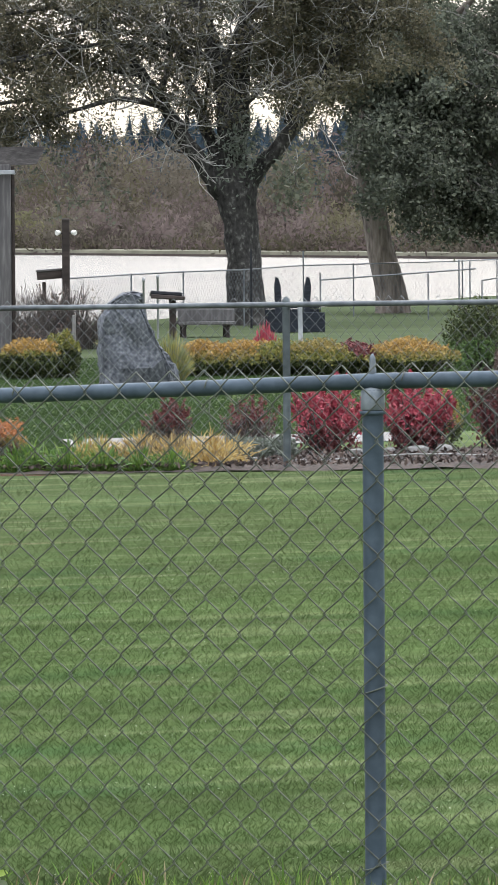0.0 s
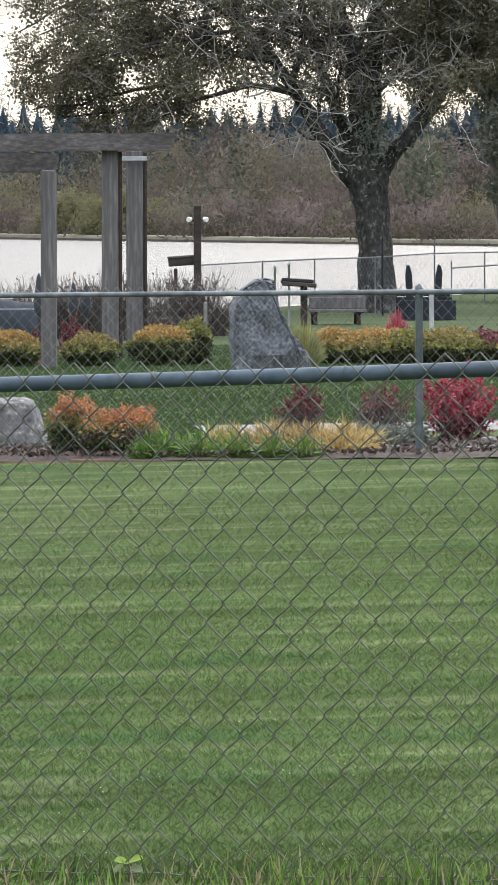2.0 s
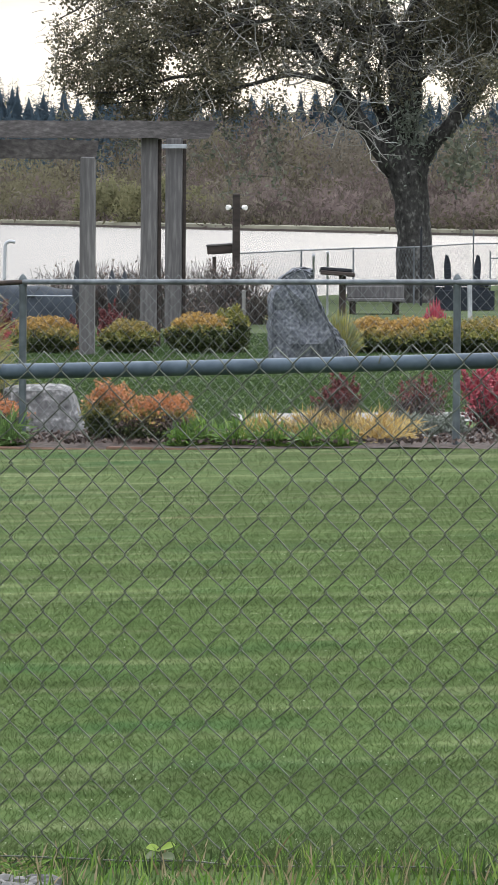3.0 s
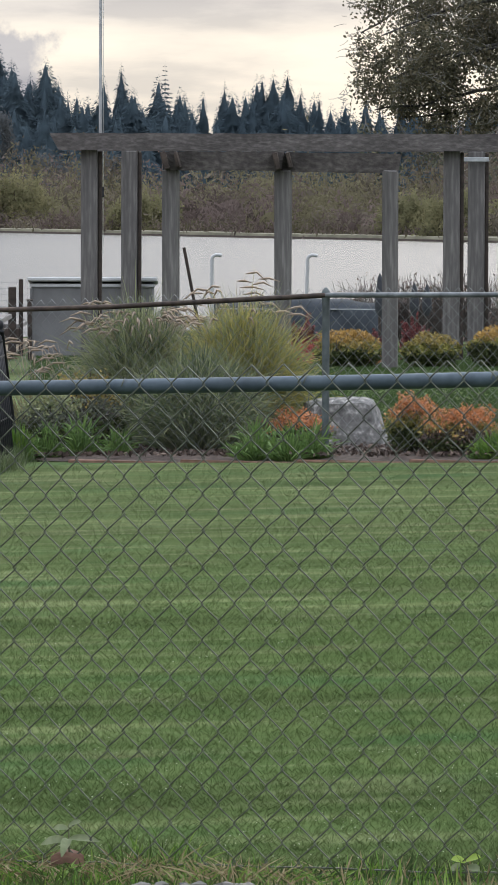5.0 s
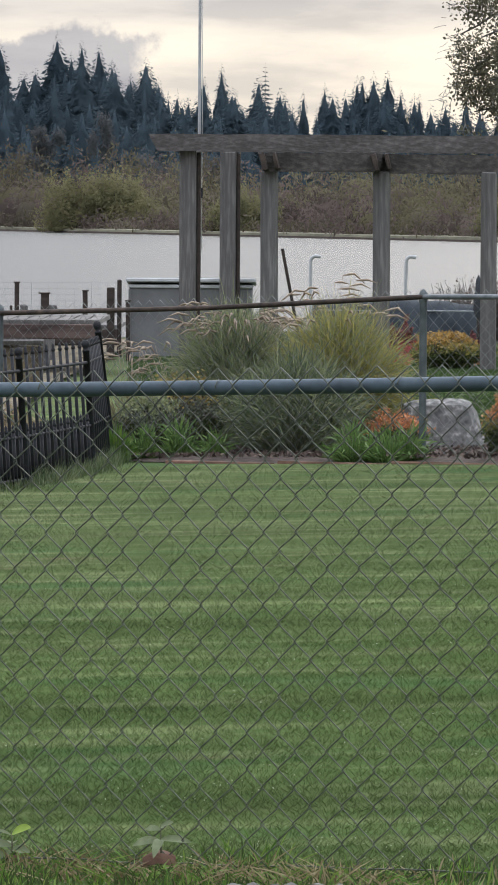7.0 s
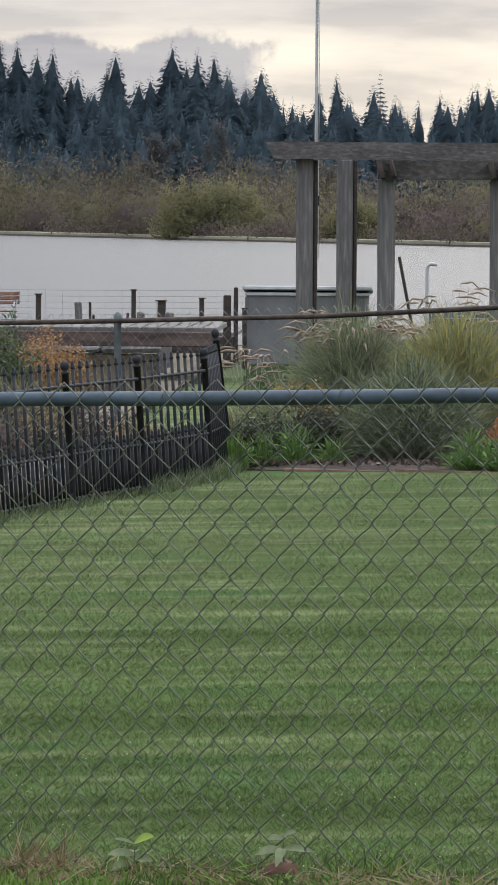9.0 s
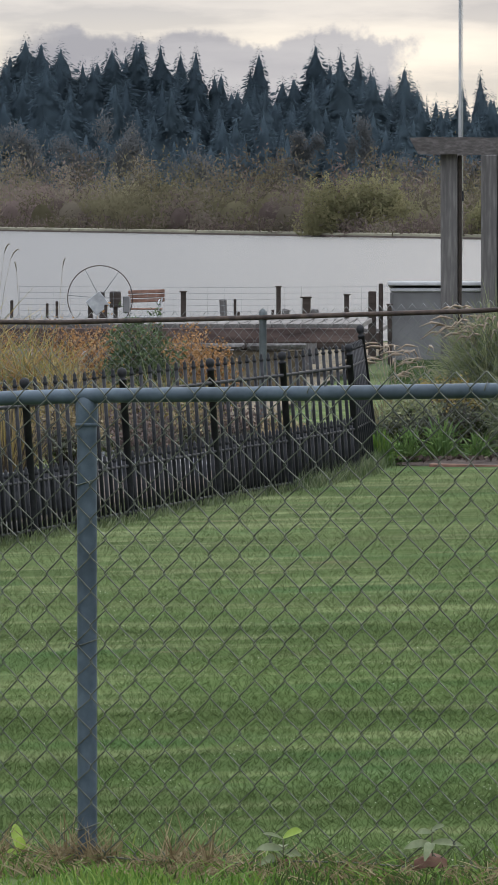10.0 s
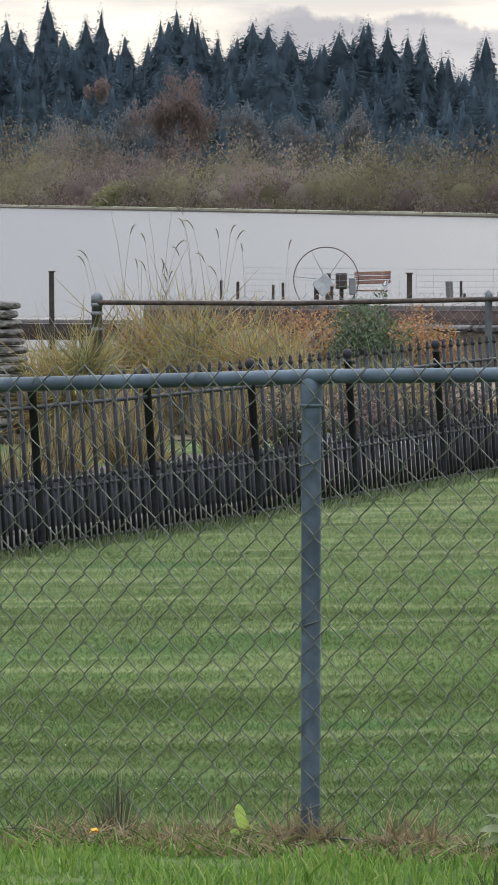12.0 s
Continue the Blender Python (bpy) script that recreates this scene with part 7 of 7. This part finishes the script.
# yellowing willows among it
for i, (az, w, hgt) in enumerate(((-0.0345, 8.0, 5.7), (0.0345, 4.2, 4.0), (-0.1035, 3.2, 3.4), (0.0265, 3.6, 3.6), (-0.0135, 3.6, 4.4))):
    x, y = shore_x(az)
    lobes = max(3, round(w * 0.6))
    n_ = 3400 * round(w)
    lx = np.linspace(-0.36, 0.36, lobes) * w + rg.normal(0, 0.05 * w, lobes)
    lh = hgt * (0.92 - 0.9 * (lx / w) ** 2) * rg.uniform(0.84, 1.0, lobes)
    ly = rg.uniform(-1.5, 1.5, lobes)
    which = rg.integers(0, lobes, n_)
    d = rg.normal(size=(n_, 3))
    d[:, 2] = np.abs(d[:, 2])
    d /= np.linalg.norm(d, axis=1)[:, None]
    bump_ = np.array([noise.noise(Vector((*(v * 3.1),)) + Vector((q * 5.0, i, 0))) for v, q in zip(d, which)])
    d *= (rg.random(n_) ** 0.36 * (1 + 0.62 * bump_))[:, None]
    c = d * np.stack([np.full(n_, w / lobes * 0.95 + 0.7), np.full(n_, 2.0), lh[which]], 1) + np.stack([x * (y + 6) / y + lx[which], y + 6 + ly[which], np.full(n_, -1.5)], 1)
    c[:, 2] = np.maximum(c[:, 2], -1.5)
    wl_ = thing("willow", x, y + 6, -1.6, "yellow-green willow bush on the far shore", "willow", "willows on the far shore")
    c -= np.array((x, y + 6, -1.6))
    part("foliage", leaf_mesh("foliage", c, 0.115, scrub_olive, rg, 2.4, -0.5, d + (0, -0.5, 0.15)), wl_, kind="stuff")
    for lx_, ly_, lh_ in zip(lx, ly, lh):
        bx_ = lx_ + x * 6 / y
        part("stem", tube_mesh("stem", [[((bx_ * 0.6, ly_, 0), 0.14), ((bx_ * 0.9, ly_, lh_ * 0.5), 0.09), ((bx_, ly_, lh_ * 0.8), 0.03)]], twig_bare, 5), wl_)
# pale reeds, and a dark strip added for their reflection at the waterline
pts = [(-0.18 + 0.36 * i / 80) for i in range(81)]
V, Vm = [], []
for t in pts:
    x, y = shore_x(t)
    j = 0.06 * noise.noise(Vector((x * 0.6, 0, 0)))
    Vm += [(x, y - 5.3, -1.70), (x, y - 5.2, -1.47)]
    V += [(x, y - 5.19, -1.48), (x, y - 5.0, -1.27 + j), (x, y + 1.0, -1.22 + j)]
Fc = []
for i in range(80):
    for k in range(2):
        q = i * 3 + k
        Fc.append((q, q + 1, q + 4, q + 3)[::-1])
tagged(part("reed_bank", mesh_of("reed_bank", V, [f[::-1] for f in Fc], reed_edge)), "pale reedy bank along the far waterline", "bank", kind="structure")
tagged(part("mud_bank", mesh_of("mud_bank", Vm, [(2 * i, 2 * i + 2, 2 * i + 3, 2 * i + 1) for i in range(80)], mulch)), "dark strip standing for the far reeds' reflection", "bank", kind="structure")


# fir forest
def fir(x, y, z, hgt, wide, rn, count, sparse=False):
    """One fir: a rough core and many small drooping sprays in uneven whorls, thin towards the tip."""
    rr = np.random.default_rng(rn.randrange(10 ** 6))
    slope, salt = rn.choice((0.25, 0.31, 0.37, 0.43, 0.52)), rn.uniform(0, 90)
    gap, lop = rn.uniform(0.9, 1.6), rn.uniform(0, 2 * math.pi)
    table_u = np.linspace(0, hgt + 1, 80)
    table_r = np.array([min(slope * v ** 0.93 + 0.05, wide + 0.05 * v) * (1 + 0.34 * noise.noise(Vector((v * 0.42, salt, 0)))) for v in table_u])
    V, Fc = [], []
    if not sparse:  # core of the crown
        us = np.arange(2.0, hgt, 1.3)
        for j, u in enumerate(us):
            k0, r0 = len(V), float(np.interp(u, table_u, table_r)) * min(0.74, u / 12)
            for k in range(8):
                t = 2 * math.pi * k / 8 + 0.4 * (j % 2)
                r = r0 * (1 + 0.55 * noise.noise(Vector((math.cos(t) * 1.6, math.sin(t) * 1.6, u * 0.5 + salt)))) * (1 if j else 0.1)
                V.append((x + r * math.cos(t), y + r * math.sin(t), z + hgt - u))
            if j:
                for k in range(8):
                    Fc.append((k0 + k, k0 + (k + 1) % 8, k0 - 8 + (k + 1) % 8, k0 - 8 + k))
    deep = min(hgt, 12.5)
    u = deep * rr.random(count) ** 0.62
    if sparse:
        u = np.round(u / 0.95) * 0.95 + rr.normal(0, 0.07, count)
    t = rr.uniform(0, 2 * np.pi, count)
    saw = (u / gap + 0.18 * np.sin(3 * t + salt)) % 1.0
    R = np.interp(u, table_u, table_r) * (0.80 + 0.30 * saw) * (1 + 0.2 * np.cos(t - lop))
    out = R * (rr.uniform(0.72, 1.05, count) if not sparse else rr.random(count) ** 0.6)
    L = 0.16 + 0.16 * R * rr.uniform(0.5, 1.4, count)
    w = L * rr.uniform(0.28, 0.5, count)
    fall = np.where(u < 2.2, rr.uniform(-0.5, 0.4, count), rr.uniform(0.1, 0.9, count))
    c, s = np.cos(t), np.sin(t)
    P = np.stack([x + c * out, y + s * out, z + hgt - u - fall * out * 0.25], 1)
    d = np.stack([c, s, -fall * 0.8], 1) * L[:, None]
    side = np.stack([-s, c, rr.normal(0, 0.35, count)], 1) * w[:, None]
    Q = np.stack([P - d, P + side, P + d, P - side], 1)
    lit = np.stack([c, s - 0.4, np.full(count, 0.35)], 1)
    wrong = (np.cross(Q[:, 1] - Q[:, 0], Q[:, 3] - Q[:, 0]) * lit).sum(1) < 0
    Q[wrong] = Q[wrong][:, ::-1]
    Q = Q.reshape(-1, 3)
    N = [Vector((vx - x, vy - y, 0.6)) for vx, vy, _ in V]
    N = [tuple(v.normalized()) for v in N] + [tuple(v) for v in np.repeat(lit / np.linalg.norm(lit, axis=1)[:, None], 4, axis=0)] + [(0, -1, 0)] * 6
    k0 = len(V)
    V += [tuple(v) for v in Q]
    Fc += [(k0 + 4 * i, k0 + 4 * i + 1, k0 + 4 * i + 2, k0 + 4 * i + 3) for i in range(count)]
    k0 = len(V)
    V += [(x - 0.14, y, z), (x + 0.14, y, z), (x, y, z + hgt * 1.004), (x, y - 0.14, z), (x, y + 0.14, z), (x, y, z + hgt * 1.004)]
    Fc += [(k0, k0 + 1, k0 + 2), (k0 + 3, k0 + 4, k0 + 5)]
    return V, Fc, N


def skyline(a):
    """Height of the tree tops over the bearing."""
    return lerp_table(a, ((-0.16, 41), (-0.119, 41), (-0.108, 41), (-0.1, 39.2), (-0.092, 39.6), (-0.085, 37.5), (-0.079, 38), (-0.0748, 33.5), (-0.069, 34.5), (-0.0665, 36.8), (-0.062, 34), (-0.054, 31), (-0.0485, 34.5), (-0.043, 34), (-0.037, 36.3), (-0.033, 32), (-0.0295, 33), (-0.026, 29), (-0.02, 28.5), (-0.014, 26.6), (-0.006, 25.5), (0.0, 27), (0.0035, 28.6), (0.01, 27), (0.0235, 24), (0.052, 23), (0.16, 24)))


rn = random.Random(90)
VV, FF, NN = [], [], []


def plant(az, D, hgt, wide, count=560, sparse=False):
    x = az * D
    v, f, nv = fir(x, D, 0, hgt, wide, rn, count, sparse)
    k = len(VV)
    VV.extend(v)
    NN.extend(nv)
    FF.extend([tuple(i + k for i in t) for t in f])


for row, (D, step, fall) in enumerate(((1505, 0.0027, 1.0), (1490, 0.0023, 0.95), (1470, 0.0025, 0.88), (1450, 0.0027, 0.77), (1425, 0.0030, 0.64), (1400, 0.0032, 0.5))):
    az = -0.135
    while az < 0.11:
        hgt = skyline(az) * D / 1500 * fall * 1.07 * (rn.uniform(0.74, 1.03) + 0.12 * noise.noise(Vector((az * 90, row * 0.3, 0))))
        plant(az, D + rn.uniform(-8, 8), hgt, rn.uniform(3.2, 5.4), 520 if row < 4 else 420)
        az += step * rn.uniform(0.6, 1.4)
plant(-0.0101, 1480, 30.6, 2.2, 420, True)
plant(-0.0083, 1480, 24.0, 1.8, 300, True)
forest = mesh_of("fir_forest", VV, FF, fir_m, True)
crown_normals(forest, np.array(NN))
tagged(part("fir_forest", forest), "dark fir forest beyond the lake in hazy blue-green", "forest", kind="stuff")
# grey-blue because distance haze is painted into the bare trees' colour
haze_tree = material("hazed_bare_trees", ((0.115, 0.125, 0.135), (0.14, 0.148, 0.155), (0.165, 0.17, 0.172)), 0.05, 0.95, 0.0, island=0.3, soft=0.5, spec=0.0)
for i, (az, zc, w, hgt, m, dens) in enumerate((
        (-0.0975, 15.5, 7.0, 11.0, rust_tree, 2600), (-0.0925, 17.0, 5.0, 9.0, rust_tree, 1700), (-0.1065, 22.0, 2.6, 4.0, rust_tree, 700), (-0.0428, 11.5, 3.4, 5.2, haze_tree, 1800),
        (0.048, 12, 5, 7, rust_tree, 900), (0.062, 10, 5, 7, haze_tree, 900), (-0.026, 8, 6, 6, haze_tree, 900), (-0.112, 8, 6, 6, haze_tree, 900),
        (-0.084, 11, 6, 8, haze_tree, 1500), (-0.077, 9, 7, 7, haze_tree, 1500), (-0.070, 13, 5, 9, haze_tree, 1500), (-0.060, 8, 6, 6, haze_tree, 1000), (-0.034, 13, 3, 6, haze_tree, 900), (-0.104, 9, 6, 6, haze_tree, 1200), (-0.017, 8, 6, 5, haze_tree, 900), (0.004, 8, 8, 5, haze_tree, 1100))):
    dens = round(dens * 1.7)
    dome = rg.normal(size=(dens, 3))
    dome /= np.linalg.norm(dome, axis=1)[:, None]
    dents = np.array([noise.noise(Vector((*(v * 2.6),)) + Vector((i * 7.0, 0, 0))) for v in dome])
    dome *= (rg.random(dens) ** 0.6 * (1 + 0.5 * dents))[:, None]
    heart = rg.normal(0, 1, (9, 3)) * (w * 0.42, 1.5, hgt * 0.34)
    c = dome * (w * 0.46, 2, hgt * 0.40) + heart[rg.integers(0, 9, dens)] + (az * 1340, 1340, zc * 1340 / 1500)
    c[:, 2] = np.maximum(c[:, 2], 0.5)
    c[: dens // 12] = np.stack([az * 1340 + rg.normal(0, 0.3, dens // 12), np.full(dens // 12, 1340.0), rg.uniform(-1.4, zc, dens // 12)], 1)
    tagged(part("bare_maple", leaf_mesh("bare_maple", c, 0.22, m, rg, 4.2, -1.2, dome + (0, -0.6, 0.3))), "thin rusty deciduous tree before the firs" if m is rust_tree else "grey leafless deciduous tree before the firs", "tree", "trees before the firs")


# ---- weeds and verge under the nearest fence ----
rg = np.random.default_rng(55)


def verge(name, u0, u1, count, lo, hi, mats, off0, off1, label, seed, width=0.006, lean=0.35):
    rr = np.random.default_rng(seed)
    ob = thing(name, *near_at((u0 + u1) / 2)[:2], 0, label, "grass", kind="stuff")
    bpy.context.view_layer.update()
    for m in mats:
        nn = count // len(mats)
        u = rr.uniform(u0, u1, nn)
        off = rr.uniform(off0, off1, nn)
        P = np.array([near_at(v) for v in u])
        x, y = P[:, 0] + rr.normal(0, 0.02, nn), P[:, 1] - off
        z = np.array([ground(a_, b_) for a_, b_ in zip(x, y)])
        hh = rr.uniform(lo, hi, nn) * np.array([0.55 + 0.9 * max(0, 0.5 + noise.noise(Vector((a_ * 3, b_ * 3, seed)))) for a_, b_ in zip(x, y)])
        base = np.stack([x, y, z - 0.01], 1)
        tip = base + np.stack([rr.normal(0, lean, nn), rr.normal(0, lean, nn), np.ones(nn)], 1) * hh[:, None]
        under(part("blade_tuft", blade_mesh("blade_tuft", base, tip, hh * 0.12, width, m, rr, 3), ob, kind="stuff"), ob)
    return ob


verge("verge_grass", -1.0, 0.43, 4200, 0.025, 0.085, [blade_rough, blade_lawn, blade_dry, blade_rough, blade_lawn], -0.06, 0.9, "tall rough grass growing through the fence foot", 301)
verge("verge_grass", 0.80, 2.2, 15000, 0.02, 0.055, [blade_rough], 0.25, 1.9, "bright green verge grass before the fence", 302)
verge("verge_grass", 0.43, 0.82, 3600, 0.02, 0.05, [blade_lawn, blade_rough, blade_lawn], 0.2, 1.9, "green verge grass before the fence", 305)
verge("dry_thatch", 0.42, 2.2, 9000, 0.015, 0.06, [blade_dry, blade_rough, blade_dry, blade_rough, blade_dry, blade_lawn], -0.05, 0.34, "dry brown grass thatch along the fence foot", 303, 0.005, 1.1)
verge("verge_grass", -1.0, 2.2, 3000, 0.02, 0.06, [blade_lawn, blade_rough], -0.25, 0.02, "longer lawn grass beside the fence", 304)
# loose pebbles under the fence
rn = random.Random(66)
peb = [rock_mesh("pebble", 0.021, 0.018, 0.015, pebble_m, 70 + k, 0.15, 0, 1) for k in range(4)]
bedp = thing("pebble_bed", *near_at(0.5)[:2], 0, "strip of loose grey river pebbles under the fence", "pebbles")
bpy.context.view_layer.update()
for i in range(280):
    u = rn.uniform(0.415, 0.61)
    x, y = near_at(u)[:2]
    y -= rn.uniform(0.52, 0.98)
    ob = part("pebble", peb[i % 4], bedp, at=pose(x, y, ground(x, y) + 0.012 + 0.012 * rn.random(), rn.uniform(-20, 20), rn.uniform(-20, 20), rn.uniform(0, 360)) @ Matrix.Diagonal([rn.uniform(0.6, 1.25)] * 3 + [1]))
    under(ob, bedp)


def broad_weed(x, y, hgt, leaves, label, seed, lift=0.0):
    """A young weed; leaves are (height, heading in degrees, length, width, rise, droop, material)."""
    ob = thing("broadleaf_weed", x, y, ground(x, y), label, "weed", "weeds at the fence")
    part("stem", tube_mesh("stem", [[((0, 0, -0.02), 0.0032), ((0.002, 0, hgt * 0.6), 0.0026), ((0, 0.003, hgt + lift), 0.0014)]], wiry_m, 5), ob)
    rn = random.Random(seed)
    for z, head, L, W, rise_, fall, mat in leaves:
        z += lift
        V, Fc = [], []
        for i in range(9):
            t = i / 8
            w = W * math.sin(math.pi * min(0.985, 0.04 + t * 0.945)) ** 0.7 * (0.45 if t < 0.1 else 1) * (1 + 0.06 * rn.uniform(-1, 1))
            h = L * (rise_ * t - fall * t ** 2.2)
            V += [(t * L, -w, h + 0.3 * w), (t * L, -0.0006, h), (t * L, w, h + 0.3 * w)]
        for i in range(8):
            for q in range(2):
                k = i * 3 + q
                Fc.append((k, k + 3, k + 4, k + 1))
        part("leaf", mesh_of("leaf", V, Fc, mat, True), ob, at=pose(0, 0, z, 0, 0, head) @ pose(0, 0, 0, 52 * math.cos(radians(head)), 0, 0))
    return ob


wiry_m = material("wiry_weed_stalks", ((0.05, 0.055, 0.03), (0.10, 0.10, 0.06)), 8, 0.9, 0.0, island=0.6)
wl1 = material("grey_green_weed_leaf", ((0.125, 0.155, 0.08), (0.17, 0.205, 0.11), (0.23, 0.26, 0.155)), 30, 0.6, 0.1, soft=0.3)
wl2 = material("fresh_weed_leaf", ((0.26, 0.38, 0.06), (0.36, 0.47, 0.11)), 30, 0.6, 0.1, soft=0.45)
x, y = near_at(0.8125)[:2]
broad_weed(x, y - 0.035, 0.062, ((0.055, 205, 0.060, 0.006, 0.75, 0.35, wl1), (0.030, 190, 0.066, 0.012, 0.45, 0.45, wl1), (0.014, 200, 0.060, 0.012, -0.15, 0.55, wl1), (0.058, -20, 0.060, 0.014, 0.85, 0.35, wl2), (0.020, -10, 0.045, 0.012, 0.3, 0.5, wl1), (0.035, 90, 0.05, 0.014, 0.3, 0.5, wl1)), "young broad-leaved weed with a yellow-green top leaf at the fence", 1, 0.028)
x, y = near_at(0.6745)[:2]
broad_weed(x, y - 0.05, 0.088, ((0.078, 200, 0.040, 0.009, 0.45, 0.45, wl1), (0.086, -15, 0.036, 0.008, 0.75, 0.3, wl1), (0.082, -60, 0.018, 0.006, 0.3, 0.3, wl1), (0.050, 185, 0.066, 0.012, 0.25, 0.55, wl1), (0.052, -100, 0.055, 0.012, 0.1, 0.8, wl1), (0.054, -10, 0.075, 0.010, 0.2, 0.35, wl1)), "spindly weed with drooping leaves over a withered leaf", 2, 0.03)
x, y = near_at(1.064)[:2]
broad_weed(x, y - 0.03, 0.03, ((0.02, 215, 0.05, 0.014, 0.9, 0.4, wl2), (0.025, -35, 0.05, 0.013, 1.1, 0.3, wl2), (0.03, 100, 0.055, 0.014, 1.6, 0.3, wl2), (0.01, 180, 0.04, 0.012, 0.3, 0.4, wl1), (0.01, 0, 0.042, 0.012, 0.25, 0.4, wl1), (0.028, 260, 0.045, 0.013, 1.4, 0.3, wl2)), "fresh yellow-green weed rosette at the fence", 3)
x, y = near_at(0.322)[:2]
broad_weed(x, y - 0.02, 0.05, ((0.045, 200, 0.04, 0.011, 0.7, 0.4, wl2), (0.048, -20, 0.04, 0.011, 0.8, 0.4, wl2), (0.03, 170, 0.04, 0.011, 0.4, 0.5, wl1), (0.03, 10, 0.04, 0.011, 0.3, 0.5, wl1)), "small fresh weed among the long grass", 4)
grass_clump("wiry_weed", *near_at(1.192)[:2], 0.075, 0.21, [wiry_m, wiry_m, wiry_m, blade_orn], 96, "wiry dark weed stalks growing through the fence", "weed", 420, 0.0042, 1.0, 0.05)
thatch_m = material("brown_thatch", ((0.12, 0.088, 0.048), (0.20, 0.15, 0.085), (0.32, 0.25, 0.15)), 4, 0.9, 0.0, island=0.8, soft=0.3)
for i, (u, off, r_, h_) in enumerate(((1.19, 0.04, 0.10, 0.055), (1.13, 0.09, 0.11, 0.045), (1.24, 0.06, 0.10, 0.04), (1.09, 0.06, 0.09, 0.04), (1.02, 0.03, 0.08, 0.07), (0.985, 0.02, 0.06, 0.06), (0.915, 0.06, 0.10, 0.065), (0.88, 0.05, 0.09, 0.05))):
    x, y = near_at(u)[:2]
    grass_clump("dry_tuft", x, y - off, r_ * 1.1, h_ * 0.62, [thatch_m, blade_dry, thatch_m], 210, "matted tuft of dead brown grass at the fence foot", "grass", 430 + i, 0.004, 1.0, 0.7, group="dead grass tufts", fluff=160, wild=0.6)
x, y = near_at(1.2)[:2]
fl_ = thing("fallen_leaf", x - 0.02, y - 0.17, ground(x, y) + 0.035, "single fallen orange-yellow leaf in the grass", "leaf")
part("blade", mesh_of("blade", [(-0.013, 0, 0), (-0.006, -0.012, 0.007), (0.008, -0.011, 0.010), (0.014, 0, 0.002), (0.006, 0.012, 0.014), (-0.008, 0.011, 0.011), (0, 0, 0.003)], [(0, 1, 6), (1, 2, 6), (2, 3, 6), (3, 4, 6), (4, 5, 6), (5, 0, 6)], material("orange_leaf", ((0.7, 0.3, 0.02), (0.8, 0.42, 0.04)), 20, 0.6, 0.0)), fl_)


# withered leaves caught at the fence foot
for i, (u, off, size) in enumerate(((0.6755, 0.062, 0.040), (0.8105, 0.03, 0.022), (1.14, 0.05, 0.02), (1.235, 0.05, 0.018))):
    x, y = near_at(u)[:2]
    dl = thing("withered_leaf", x, y - off, ground(x, y - off) + 0.012, "curled pinkish-brown withered leaf at the fence foot", "leaf", "withered leaves", rz=i * 50)
    V, Fc = [], []
    for a in range(6):
        t = a / 5
        w = size * math.sin(math.pi * (0.08 + 0.84 * t)) * (1 + 0.2 * math.sin(a * 5 + i))
        for q in (-1, 0, 1):
            V.append(((t - 0.5) * size * 2, q * w, size * (0.75 * abs(q) + 0.35 * math.sin(t * 3 + i))))
    for a in range(5):
        for q in range(2):
            v0 = a * 3 + q
            Fc.append((v0, v0 + 3, v0 + 4, v0 + 1))
    part("blade", mesh_of("blade", V, Fc, dead_leaf_m, True), dl)
